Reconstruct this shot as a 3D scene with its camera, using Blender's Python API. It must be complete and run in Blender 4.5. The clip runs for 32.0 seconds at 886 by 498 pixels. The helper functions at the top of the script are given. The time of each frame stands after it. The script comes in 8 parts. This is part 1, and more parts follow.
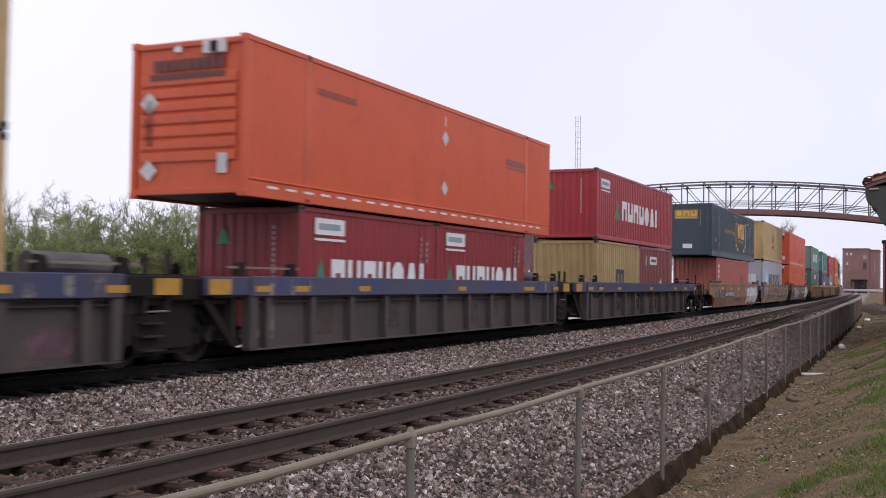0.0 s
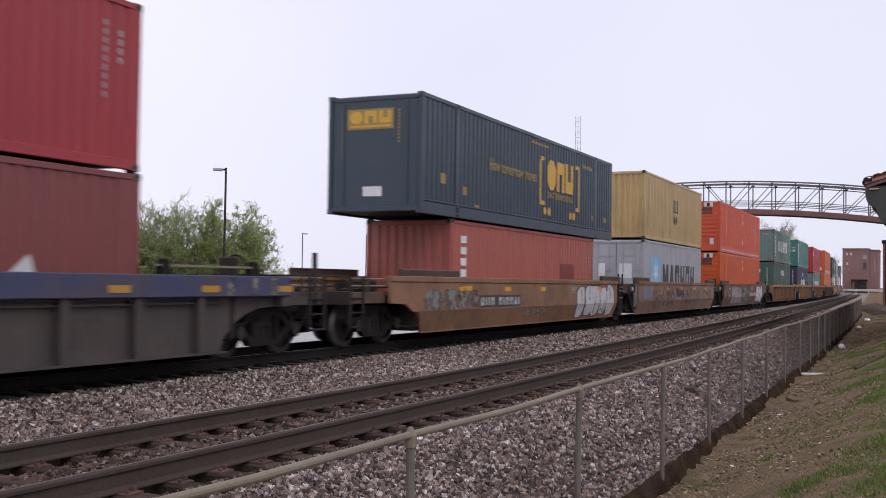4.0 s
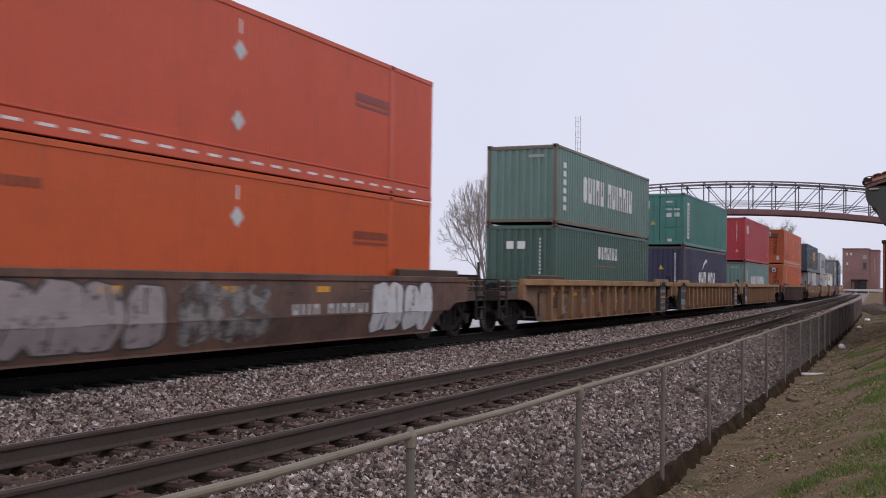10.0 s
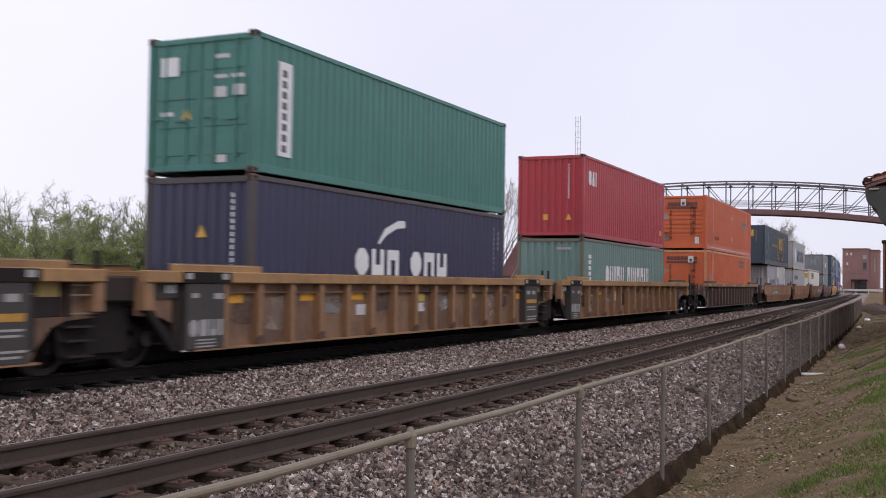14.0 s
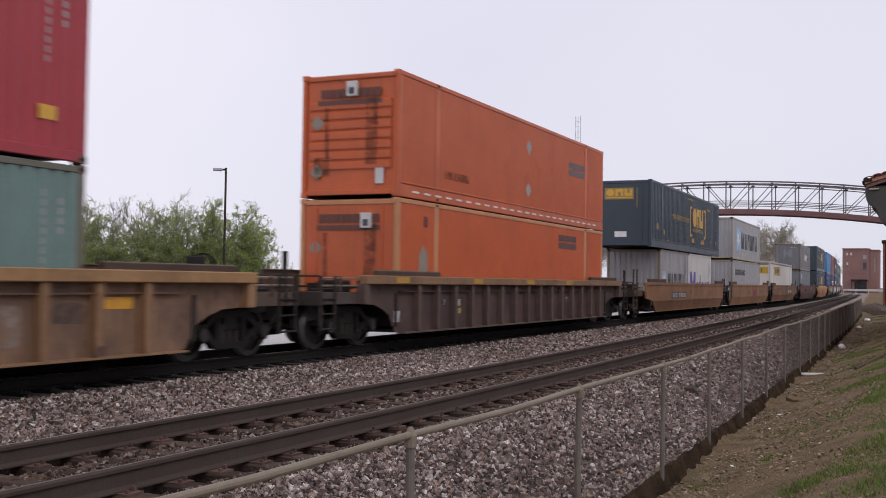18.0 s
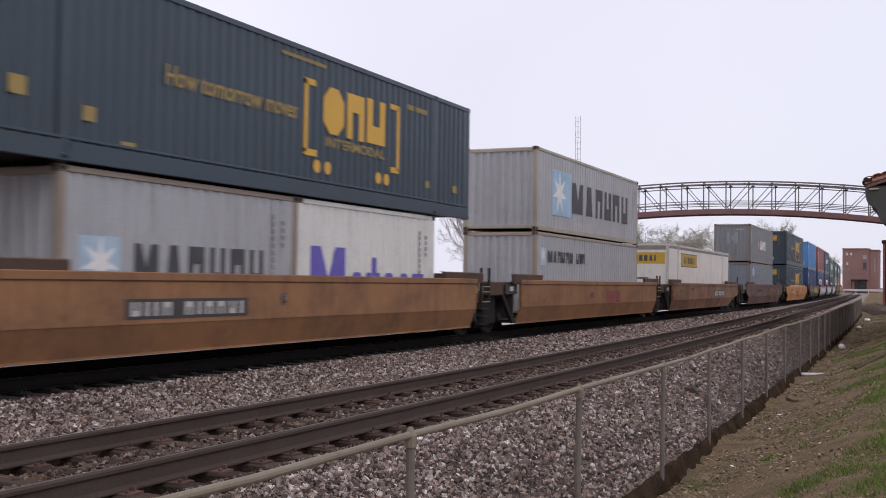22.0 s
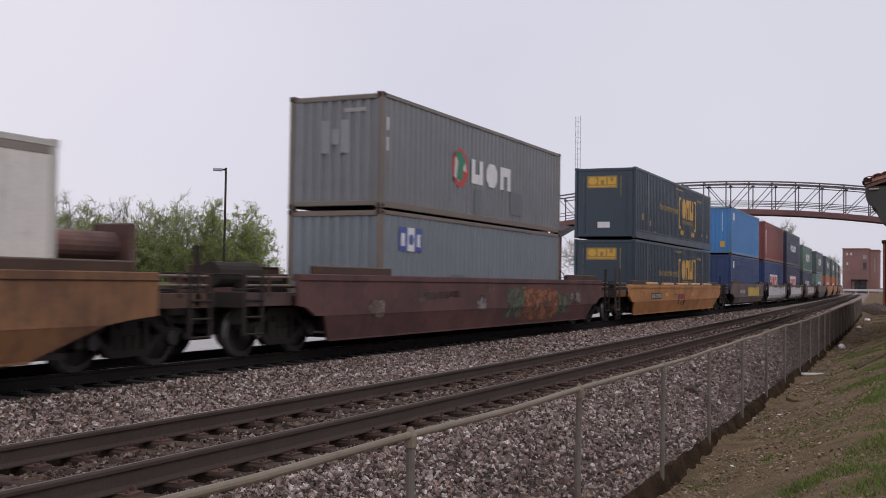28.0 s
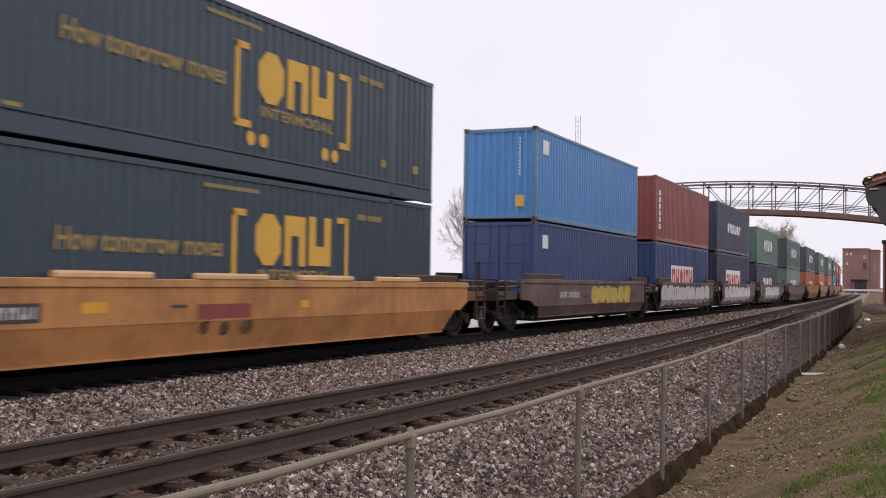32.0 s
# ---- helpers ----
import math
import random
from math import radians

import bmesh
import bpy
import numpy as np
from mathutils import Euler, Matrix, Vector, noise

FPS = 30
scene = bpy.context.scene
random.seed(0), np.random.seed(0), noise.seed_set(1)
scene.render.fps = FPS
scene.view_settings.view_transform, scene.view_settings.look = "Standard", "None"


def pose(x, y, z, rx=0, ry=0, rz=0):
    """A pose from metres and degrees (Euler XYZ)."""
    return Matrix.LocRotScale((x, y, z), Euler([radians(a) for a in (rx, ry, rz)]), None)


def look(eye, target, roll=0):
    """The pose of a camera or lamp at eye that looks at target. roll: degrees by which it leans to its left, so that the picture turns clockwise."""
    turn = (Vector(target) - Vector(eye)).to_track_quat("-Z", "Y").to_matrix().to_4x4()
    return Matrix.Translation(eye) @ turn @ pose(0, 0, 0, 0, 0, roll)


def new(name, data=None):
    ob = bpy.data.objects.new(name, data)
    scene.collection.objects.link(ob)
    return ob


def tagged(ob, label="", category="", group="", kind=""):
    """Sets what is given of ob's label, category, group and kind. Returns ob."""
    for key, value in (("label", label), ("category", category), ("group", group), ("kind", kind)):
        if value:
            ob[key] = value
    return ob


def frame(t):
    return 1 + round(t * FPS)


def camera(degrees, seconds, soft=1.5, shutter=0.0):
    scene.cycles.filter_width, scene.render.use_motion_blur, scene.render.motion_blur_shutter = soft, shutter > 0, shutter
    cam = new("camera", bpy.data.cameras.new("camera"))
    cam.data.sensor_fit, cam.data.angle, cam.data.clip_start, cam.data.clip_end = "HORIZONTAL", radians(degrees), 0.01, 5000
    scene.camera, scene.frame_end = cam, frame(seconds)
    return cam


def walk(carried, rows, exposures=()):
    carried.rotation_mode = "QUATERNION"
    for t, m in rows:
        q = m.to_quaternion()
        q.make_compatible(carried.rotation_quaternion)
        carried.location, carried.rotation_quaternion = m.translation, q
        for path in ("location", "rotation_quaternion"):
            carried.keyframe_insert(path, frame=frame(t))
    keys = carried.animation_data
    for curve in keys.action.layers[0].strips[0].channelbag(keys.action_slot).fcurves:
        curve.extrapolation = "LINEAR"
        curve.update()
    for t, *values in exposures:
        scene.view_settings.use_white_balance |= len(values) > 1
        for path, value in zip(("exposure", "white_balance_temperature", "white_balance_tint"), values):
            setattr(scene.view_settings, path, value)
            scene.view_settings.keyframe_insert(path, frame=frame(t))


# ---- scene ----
import functools
import itertools

# ================= camera, held still on a stand =================
EYE = Vector((0.0, 0.0, 1.434))
YAW, PITCH = 0.43673, 0.03022
AIM = EYE + Vector((math.cos(YAW) * math.cos(PITCH), math.sin(YAW) * math.cos(PITCH), math.sin(PITCH)))
cam = camera(45.313, 32.0, soft=0.95, shutter=0.5)
STILL = look(EYE, AIM, 0.838)
walk(cam, [(0.0, STILL), (32.0, STILL)], exposures=[(0.0, 0.11, 6250, 10), (3.0, 0.03, 6250, 10), (7.0, 0.03, 6400, 10), (9.0, -0.08, 6250, 10), (10.0, -0.14, 6200, 10), (11.4, -0.24, 6150, 10), (12.2, -0.25, 6250, 10), (13.0, 0.05, 6300, 10), (17.0, -0.02, 6500, 10), (18.6, -0.12, 6400, 10), (20.0, 0.05, 6350, 10), (21.0, 0.02, 6400, 10), (23.0, 0.03, 6400, 10), (24.0, -0.07, 6450, 10), (25.0, -0.31, 6500, 10), (27.5, -0.30, 6500, 10), (28.2, -0.22, 6500, 10), (29.0, 0.13, 6800, 10), (30.0, 0.20, 6850, 10), (32.0, 0.13, 6750, 10)])

# ================= overcast daylight =================
world = bpy.data.worlds.new("overcast_sky")
scene.world = world
world.use_nodes = True
wn, wl = world.node_tree.nodes, world.node_tree.links
wn.clear()
w_out = wn.new("ShaderNodeOutputWorld")
w_bg = wn.new("ShaderNodeBackground")
w_sky = wn.new("ShaderNodeTexSky")
w_sky.sky_type = "NISHITA"
w_sky.sun_disc = False
w_sky.sun_elevation, w_sky.sun_rotation = radians(52), radians(150)
w_dim = wn.new("ShaderNodeMix")
w_dim.data_type = "RGBA"
w_dim.blend_type = "MULTIPLY"
w_dim.inputs["Factor"].default_value = 1.0
w_dim.inputs["B"].default_value = (0.10, 0.10, 0.10, 1)
w_cloud = wn.new("ShaderNodeMix")
w_cloud.data_type = "RGBA"
w_cloud.inputs["Factor"].default_value = 0.90
w_noise = wn.new("ShaderNodeTexNoise")
w_noise.inputs["Scale"].default_value = 1.6
w_noise.inputs["Detail"].default_value = 3
w_ramp = wn.new("ShaderNodeValToRGB")
w_ramp.color_ramp.elements[0].position, w_ramp.color_ramp.elements[1].position = 0.3, 0.75
w_ramp.color_ramp.elements[0].color = (0.80, 0.785, 0.905, 1)
w_ramp.color_ramp.elements[1].color = (0.94, 0.915, 1.0, 1)
w_bg.inputs["Strength"].default_value = 1.0
wl.new(w_sky.outputs[0], w_dim.inputs["A"])
wl.new(w_noise.outputs["Fac"], w_ramp.inputs[0])
wl.new(w_dim.outputs["Result"], w_cloud.inputs["A"])
wl.new(w_ramp.outputs[0], w_cloud.inputs["B"])
w_co = wn.new("ShaderNodeTexCoord")
w_dot = wn.new("ShaderNodeVectorMath")
w_dot.operation = "DOT_PRODUCT"
w_dot.inputs[1].default_value = (-0.45, 0.75, 0.48)
w_range = wn.new("ShaderNodeMapRange")
w_range.interpolation_type = "SMOOTHSTEP"
w_range.inputs["From Min"].default_value, w_range.inputs["From Max"].default_value = -0.55, 0.62
w_side = wn.new("ShaderNodeMix")
w_side.data_type = "RGBA"
w_side.inputs["A"].default_value, w_side.inputs["B"].default_value = (0.92, 0.93, 0.96, 1), (1.20, 1.17, 1.15, 1)
w_both = wn.new("ShaderNodeMix")
w_both.data_type = "RGBA"
w_both.blend_type = "MULTIPLY"
w_both.inputs["Factor"].default_value = 1.0
wl.new(w_co.outputs["Generated"], w_dot.inputs[0])
wl.new(w_dot.outputs["Value"], w_range.inputs["Value"])
wl.new(w_range.outputs[0], w_side.inputs["Factor"])
wl.new(w_cloud.outputs["Result"], w_both.inputs["A"])
wl.new(w_side.outputs["Result"], w_both.inputs["B"])
wl.new(w_both.outputs["Result"], w_bg.inputs["Color"])
wl.new(w_bg.outputs[0], w_out.inputs[0])

sun = new("sun", bpy.data.lights.new("sun", "SUN"))
sun.data.energy, sun.data.angle, sun.data.color = 0.7, radians(25), (1.0, 0.97, 0.93)
sun.matrix_world = look((0, 0, 60), (25, 52, 0))


# ================= materials =================
def socket(mat, name):
    return mat.node_tree.nodes["Principled BSDF"].inputs[name]


def surface(name, rgb, rough=0.6, metal=0.0, dirt=(0.10, 0.08, 0.06), amount=0.35, scale=1.2, grain=18.0, bump=0.15,
            streak=0.0, vary=0.0, island=0.0, bump_dist=0.01, spec=0.5, blotch=None, hues=None, edge=(0.42, 0.78)):
    """A painted or raw surface: base colour, stains at a large scale, grain at a small one, runs down the face, relief."""
    mat = bpy.data.materials.new(name)
    mat.use_nodes = True
    nt, n, l = mat.node_tree, mat.node_tree.nodes, mat.node_tree.links
    b = n["Principled BSDF"]
    b.inputs["Roughness"].default_value = rough
    b.inputs["Metallic"].default_value = metal
    b.inputs["Specular IOR Level"].default_value = spec
    co = n.new("ShaderNodeTexCoord")
    big = n.new("ShaderNodeTexNoise")
    big.inputs["Scale"].default_value, big.inputs["Detail"].default_value, big.inputs["Roughness"].default_value = scale, 6, 0.65
    l.new(co.outputs["Object"], big.inputs["Vector"])
    ramp = n.new("ShaderNodeValToRGB")
    ramp.color_ramp.elements[0].position, ramp.color_ramp.elements[1].position = edge
    l.new(big.outputs["Fac"], ramp.inputs[0])
    fac = n.new("ShaderNodeMath")
    fac.operation = "MULTIPLY"
    fac.inputs[1].default_value = amount
    l.new(ramp.outputs[0], fac.inputs[0])
    mix = n.new("ShaderNodeMix")
    mix.data_type = "RGBA"
    mix.inputs["A"].default_value, mix.inputs["B"].default_value = (*rgb, 1), (*dirt, 1)
    l.new(fac.outputs[0], mix.inputs["Factor"])
    if hues:
        hr = n.new("ShaderNodeValToRGB")
        while len(hr.color_ramp.elements) < len(hues):
            hr.color_ramp.elements.new(0.5)
        for e, (at, tone) in zip(hr.color_ramp.elements, hues):
            e.position, e.color = at, (*tone, 1)
        l.new(n.new("ShaderNodeNewGeometry").outputs["Random Per Island"], hr.inputs[0])
        l.new(hr.outputs[0], mix.inputs["A"])
    col = mix.outputs["Result"]
    if streak:
        mp = n.new("ShaderNodeMapping")
        mp.inputs["Scale"].default_value = (5.0, 5.0, 0.35)
        l.new(co.outputs["Object"], mp.inputs["Vector"])
        st = n.new("ShaderNodeTexNoise")
        st.inputs["Scale"].default_value, st.inputs["Detail"].default_value = 1.6, 5
        l.new(mp.outputs[0], st.inputs["Vector"])
        sr = n.new("ShaderNodeMapRange")
        sr.inputs["From Min"].default_value, sr.inputs["From Max"].default_value, sr.inputs["To Max"].default_value = 0.5, 0.8, streak
        l.new(st.outputs["Fac"], sr.inputs["Value"])
        m2 = n.new("ShaderNodeMix")
        m2.data_type = "RGBA"
        m2.inputs["B"].default_value = (*dirt, 1)
        l.new(sr.outputs[0], m2.inputs["Factor"])
        l.new(col, m2.inputs["A"])
        col = m2.outputs["Result"]
    if blotch:
        brgb, bamount, bscale = blotch
        bn = n.new("ShaderNodeTexNoise")
        bn.inputs["Scale"].default_value, bn.inputs["Detail"].default_value, bn.inputs["Roughness"].default_value = bscale, 8, 0.7
        l.new(co.outputs["Object"], bn.inputs["Vector"])
        br = n.new("ShaderNodeMapRange")
        br.inputs["From Min"].default_value, br.inputs["From Max"].default_value, br.inputs["To Max"].default_value = 0.52, 0.72, bamount
        l.new(bn.outputs["Fac"], br.inputs["Value"])
        m3 = n.new("ShaderNodeMix")
        m3.data_type = "RGBA"
        m3.inputs["B"].default_value = (*brgb, 1)
        l.new(br.outputs[0], m3.inputs["Factor"])
        l.new(col, m3.inputs["A"])
        col = m3.outputs["Result"]
    fine = n.new("ShaderNodeTexNoise")
    fine.inputs["Scale"].default_value, fine.inputs["Detail"].default_value = grain, 4
    l.new(co.outputs["Object"], fine.inputs["Vector"])
    fr = n.new("ShaderNodeMapRange")
    fr.inputs["To Min"].default_value, fr.inputs["To Max"].default_value = 0.82, 1.18
    l.new(fine.outputs["Fac"], fr.inputs["Value"])
    shade = fr.outputs[0]
    for amount_, kind in ((vary, "o"), (island, "i")):
        if not amount_:
            continue
        src = n.new("ShaderNodeObjectInfo").outputs["Random"] if kind == "o" else n.new("ShaderNodeNewGeometry").outputs["Random Per Island"]
        r = n.new("ShaderNodeMapRange")
        r.inputs["To Min"].default_value, r.inputs["To Max"].default_value = 1 - amount_, 1 + amount_
        l.new(src, r.inputs["Value"])
        mu = n.new("ShaderNodeMath")
        mu.operation = "MULTIPLY"
        l.new(shade, mu.inputs[0])
        l.new(r.outputs[0], mu.inputs[1])
        shade = mu.outputs[0]
    sc = n.new("ShaderNodeVectorMath")
    sc.operation = "SCALE"
    l.new(col, sc.inputs[0])
    l.new(shade, sc.inputs["Scale"])
    l.new(sc.outputs[0], b.inputs["Base Color"])
    rr = n.new("ShaderNodeMapRange")
    rr.inputs["To Min"].default_value, rr.inputs["To Max"].default_value = max(0.05, rough - 0.12), min(1, rough + 0.15)
    l.new(big.outputs["Fac"], rr.inputs["Value"])
    l.new(rr.outputs[0], b.inputs["Roughness"])
    if bump:
        bp = n.new("ShaderNodeBump")
        bp.inputs["Strength"].default_value, bp.inputs["Distance"].default_value = bump, bump_dist
        l.new(fine.outputs["Fac"], bp.inputs["Height"])
        l.new(bp.outputs[0], b.inputs["Normal"])
    return mat


RUST = (0.10, 0.045, 0.025)


@functools.lru_cache(None)
def paint(r, g, b, wear=0.3, streak=0.35, rough=0.42):
    return surface("paint", (r, g, b), rough, 0, (r * 0.45 + 0.03, g * 0.45 + 0.025, b * 0.45 + 0.02), wear, 0.7, 30, 0.05, streak, 0.04, blotch=((r * 0.4 + 0.05, g * 0.4 + 0.028, b * 0.4 + 0.016), 0.28, 2.6))


M_SOIL = surface("bare_soil", (0.198, 0.138, 0.083), 0.95, 0, (0.090, 0.065, 0.033), 0.9, 2.6, 34, 1.0, bump_dist=0.05, spec=0.1, blotch=((0.104, 0.104, 0.046), 0.7, 1.3))
M_FIELD = surface("field_grass", (0.10, 0.115, 0.06), 0.95, 0, (0.16, 0.13, 0.09), 0.7, 0.15, 6, 0.8, bump_dist=0.1)
M_DARKSOIL = surface("dark_soil", (0.032, 0.022, 0.015), 1.0, 0, (0.085, 0.058, 0.036), 0.9, 2.5, 20, 0.9, bump_dist=0.05, spec=0.0)
# darker than the stones on it: shade of the gaps painted into the bed
M_BALLAST = surface("gap_shade_stone_bed", (0.036, 0.029, 0.026), 0.95, 0, (0.022, 0.017, 0.015), 0.6, 0.8, 30, 1.0, bump_dist=0.05)
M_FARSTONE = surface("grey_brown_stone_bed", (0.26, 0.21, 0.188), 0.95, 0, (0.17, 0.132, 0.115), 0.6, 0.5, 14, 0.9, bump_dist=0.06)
M_LOT = surface("pale_concrete_lot", (0.46, 0.44, 0.43), 0.9, 0, (0.30, 0.28, 0.27), 0.5, 0.2, 8, 0.3)
M_CRIB = surface("grimy_trodden_fines", (0.108, 0.080, 0.064), 0.95, 0, (0.036, 0.026, 0.021), 0.8, 2.2, 40, 1.0, bump_dist=0.03, spec=0.15, blotch=((0.15, 0.12, 0.10), 0.5, 5.0))
# near-black stone: the shade under the train is put into its colour
M_TRAINSHADE = surface("train_shaded_stone_bed", (0.012, 0.010, 0.009), 0.95, 0, (0.022, 0.018, 0.016), 0.5, 0.8, 30, 1.0, bump_dist=0.05)
STONE_HUES = ((0.0, (0.042, 0.030, 0.026)), (0.24, (0.112, 0.082, 0.070)), (0.50, (0.228, 0.172, 0.150)), (0.72, (0.340, 0.270, 0.243)), (0.81, (0.275, 0.172, 0.115)), (0.90, (0.43, 0.36, 0.33)), (1.0, (0.68, 0.62, 0.58)))
M_STONE = surface("crushed_stone", (0.2, 0.16, 0.14), 0.9, 0, (0.115, 0.078, 0.062), 0.35, 0.7, 60, 0.4, bump_dist=0.01, spec=0.25, hues=STONE_HUES)
M_DIRTSTONE = surface("grimy_crushed_stone", (0.1, 0.08, 0.07), 0.95, 0, (0.045, 0.032, 0.026), 0.6, 0.9, 60, 0.4, bump_dist=0.01, spec=0.1, hues=[(at * 0.94, tuple(c * k * 0.62 for c, k in zip(tone, (1.0, 0.93, 0.86)))) for at, tone in STONE_HUES[:-1]] + [(1.0, (0.34, 0.31, 0.28))])
M_TIE = surface("weathered_timber", (0.066, 0.048, 0.038), 0.95, 0, (0.088, 0.062, 0.046), 0.6, 3.0, 25, 0.9, vary=0.35, bump_dist=0.02, spec=0.1)
M_RAIL = surface("rusty_rail_steel", (0.074, 0.055, 0.046), 0.9, 0.0, (0.045, 0.029, 0.022), 0.5, 1.5, 40, 0.3, spec=0.15)
M_RAILTOP = surface("worn_rail_head", (0.48, 0.45, 0.43), 0.42, 0.7, (0.16, 0.12, 0.1), 0.4, 2.0, 40, 0.1)
M_DULLHEAD = surface("dull_rail_head", (0.135, 0.108, 0.094), 0.6, 0.3, (0.075, 0.055, 0.046), 0.5, 1.2, 40, 0.1)
M_RUST = surface("rusty_iron", (0.112, 0.060, 0.044), 0.85, 0.1, (0.06, 0.035, 0.03), 0.6, 3, 40, 0.4, vary=0.25)
M_GALV = surface("weathered_galvanised_pipe", (0.215, 0.178, 0.128), 0.7, 0.0, (0.12, 0.085, 0.06), 0.55, 2.5, 30, 0.2)
M_POST = surface("dull_fence_post_pipe", (0.175, 0.15, 0.125), 0.7, 0.1, (0.08, 0.058, 0.042), 0.6, 2.5, 30, 0.2)
M_WIRE = surface("dull_galvanised_wire", (0.075, 0.062, 0.052), 0.6, 0.3, (0.08, 0.06, 0.05), 0.5, 2.0, 30, 0.0)
M_BLACK = surface("grimy_black_steel", (0.018, 0.015, 0.014), 0.85, 0.0, (0.04, 0.03, 0.024), 0.5, 2, 30, 0.3, vary=0.2, spec=0.2)
M_DARK = surface("dark_underframe_steel", (0.030, 0.024, 0.022), 0.8, 0.0, (0.07, 0.045, 0.034), 0.5, 2, 30, 0.3, vary=0.2, spec=0.25)
M_GUIDE = surface("dark_red_brown_guide_steel", (0.078, 0.043, 0.028), 0.8, 0, (0.04, 0.025, 0.02), 0.7, 1.5, 30, 0.2)
# ties painted dark to hold the shade of the cars above
M_SHADETIE = surface("train_shaded_timber", (0.016, 0.013, 0.012), 0.95, 0, (0.03, 0.024, 0.02), 0.5, 2, 25, 0.5)
M_SOFFIT = surface("dark_green_timber", (0.066, 0.068, 0.062), 0.8, 0, (0.04, 0.03, 0.03), 0.5, 2, 25, 0.4)
M_WHEEL = surface("wheel_steel", (0.042, 0.036, 0.033), 0.6, 0.3, (0.02, 0.017, 0.015), 0.6, 3, 30, 0.2)
M_CAST = surface("worn_corner_casting", (0.16, 0.12, 0.10), 0.7, 0.1, RUST, 0.5, 5, 30, 0.3)
M_WHITE = surface("white_marking", (0.78, 0.77, 0.76), 0.6, 0, (0.45, 0.43, 0.42), 0.3, 2, 30, 0.0)
M_DIMDARK = surface("worn_dark_marking", (0.20, 0.195, 0.19), 0.7)
M_FAINT = surface("worn_pale_marking", (0.36, 0.34, 0.33), 0.7, 0, (0.25, 0.24, 0.23), 0.5, 3, 30, 0.0)
M_AMBER = surface("amber_reflector", (0.72, 0.34, 0.03), 0.5, 0, (0.35, 0.2, 0.06), 0.4, 3, 30, 0.0)
M_DULLAMBER = surface("dusty_amber_strip", (0.50, 0.26, 0.035), 0.6, 0, (0.2, 0.12, 0.05), 0.5, 4, 30, 0.0)
M_LETTER_DK = surface("dark_marking", (0.05, 0.05, 0.055), 0.6, 0, (0.2, 0.2, 0.2), 0.25, 2, 30, 0.0)
M_YELLOW = surface("yellow_marking", (0.68, 0.385, 0.055), 0.6, 0, (0.4, 0.3, 0.1), 0.2, 2, 30, 0.0)
M_PURPLE = surface("violet_marking", (0.12, 0.09, 0.42), 0.6, 0, (0.3, 0.3, 0.4), 0.2, 2, 30, 0.0)
M_LTBLUE = surface("light_blue_marking", (0.24, 0.53, 0.76), 0.6, 0, (0.3, 0.4, 0.5), 0.3, 2, 30, 0.0)
M_REDMARK = surface("red_marking", (0.55, 0.06, 0.05), 0.6, 0, (0.3, 0.1, 0.1), 0.3, 2, 30, 0.0)
M_GREENMARK = surface("green_marking", (0.04, 0.22, 0.12), 0.6, 0, (0.1, 0.15, 0.1), 0.3, 2, 30, 0.0)
M_BRICK = surface("red_brick", (0.27, 0.10, 0.075), 0.9, 0, (0.15, 0.07, 0.06), 0.5, 0.4, 12, 0.4, bump_dist=0.02)
M_BRIDGE = surface("dark_bridge_steel", (0.150, 0.135, 0.145), 0.7, 0.1, (0.11, 0.075, 0.07), 0.5, 0.8, 10, 0.2)
M_GIRDER = surface("maroon_bridge_girder", (0.20, 0.10, 0.095), 0.7, 0.1, (0.07, 0.045, 0.04), 0.5, 0.7, 10, 0.2)
M_CONCRETE = surface("pale_concrete", (0.62, 0.61, 0.60), 0.85, 0, (0.35, 0.33, 0.3), 0.4, 1, 20, 0.3)
M_GLASS = surface("dark_window_glass", (0.05, 0.055, 0.065), 0.12, 0, (0.1, 0.1, 0.1), 0.2, 1, 5, 0)
M_ROOF = surface("clay_roof_tiles", (0.26, 0.085, 0.06), 0.85, 0, (0.1, 0.06, 0.05), 0.5, 2, 14, 0.8, bump_dist=0.03)
M_BOARD = surface("weathered_barge_board", (0.46, 0.25, 0.17), 0.8, 0, (0.16, 0.09, 0.06), 0.6, 2, 25, 0.2)
M_EAVELIGHT = surface("pale_eave_highlight", (0.42, 0.36, 0.31), 0.85, 0, (0.2, 0.15, 0.12), 0.6, 6, 30, 0.3)
M_BARK = surface("grey_brown_bark", (0.13, 0.10, 0.085), 0.95, 0, (0.06, 0.045, 0.04), 0.6, 4, 25, 0.6)
M_TWIG = surface("bare_twigs", (0.30, 0.25, 0.225), 0.95, 0, (0.21, 0.165, 0.145), 0.5, 3, 25, 0)
M_SHOOT = surface("dark_spring_shoots", (0.165, 0.15, 0.12), 0.95, 0, (0.11, 0.10, 0.08), 0.5, 3, 25, 0)
# brick of the far mill, its colour lifted to hold the distance haze
M_HAZEBRICK = surface("haze_paled_brick", (0.275, 0.155, 0.140), 0.9, 0, (0.19, 0.105, 0.10), 0.5, 0.3, 6, 0.2)
M_PALESTEEL = surface("pale_mast_steel", (0.66, 0.65, 0.68), 0.6, 0.0, (0.56, 0.55, 0.57), 0.4, 0.5, 6, 0)
M_LEAF = surface("young_leaves", (0.310, 0.378, 0.108), 0.8, 0, (0.235, 0.288, 0.085), 0.6, 0.6, 20, 0, island=0.14)
M_BUD = surface("pale_spring_buds", (0.36, 0.38, 0.215), 0.85, 0, (0.28, 0.30, 0.16), 0.6, 0.6, 20, 0, island=0.2)
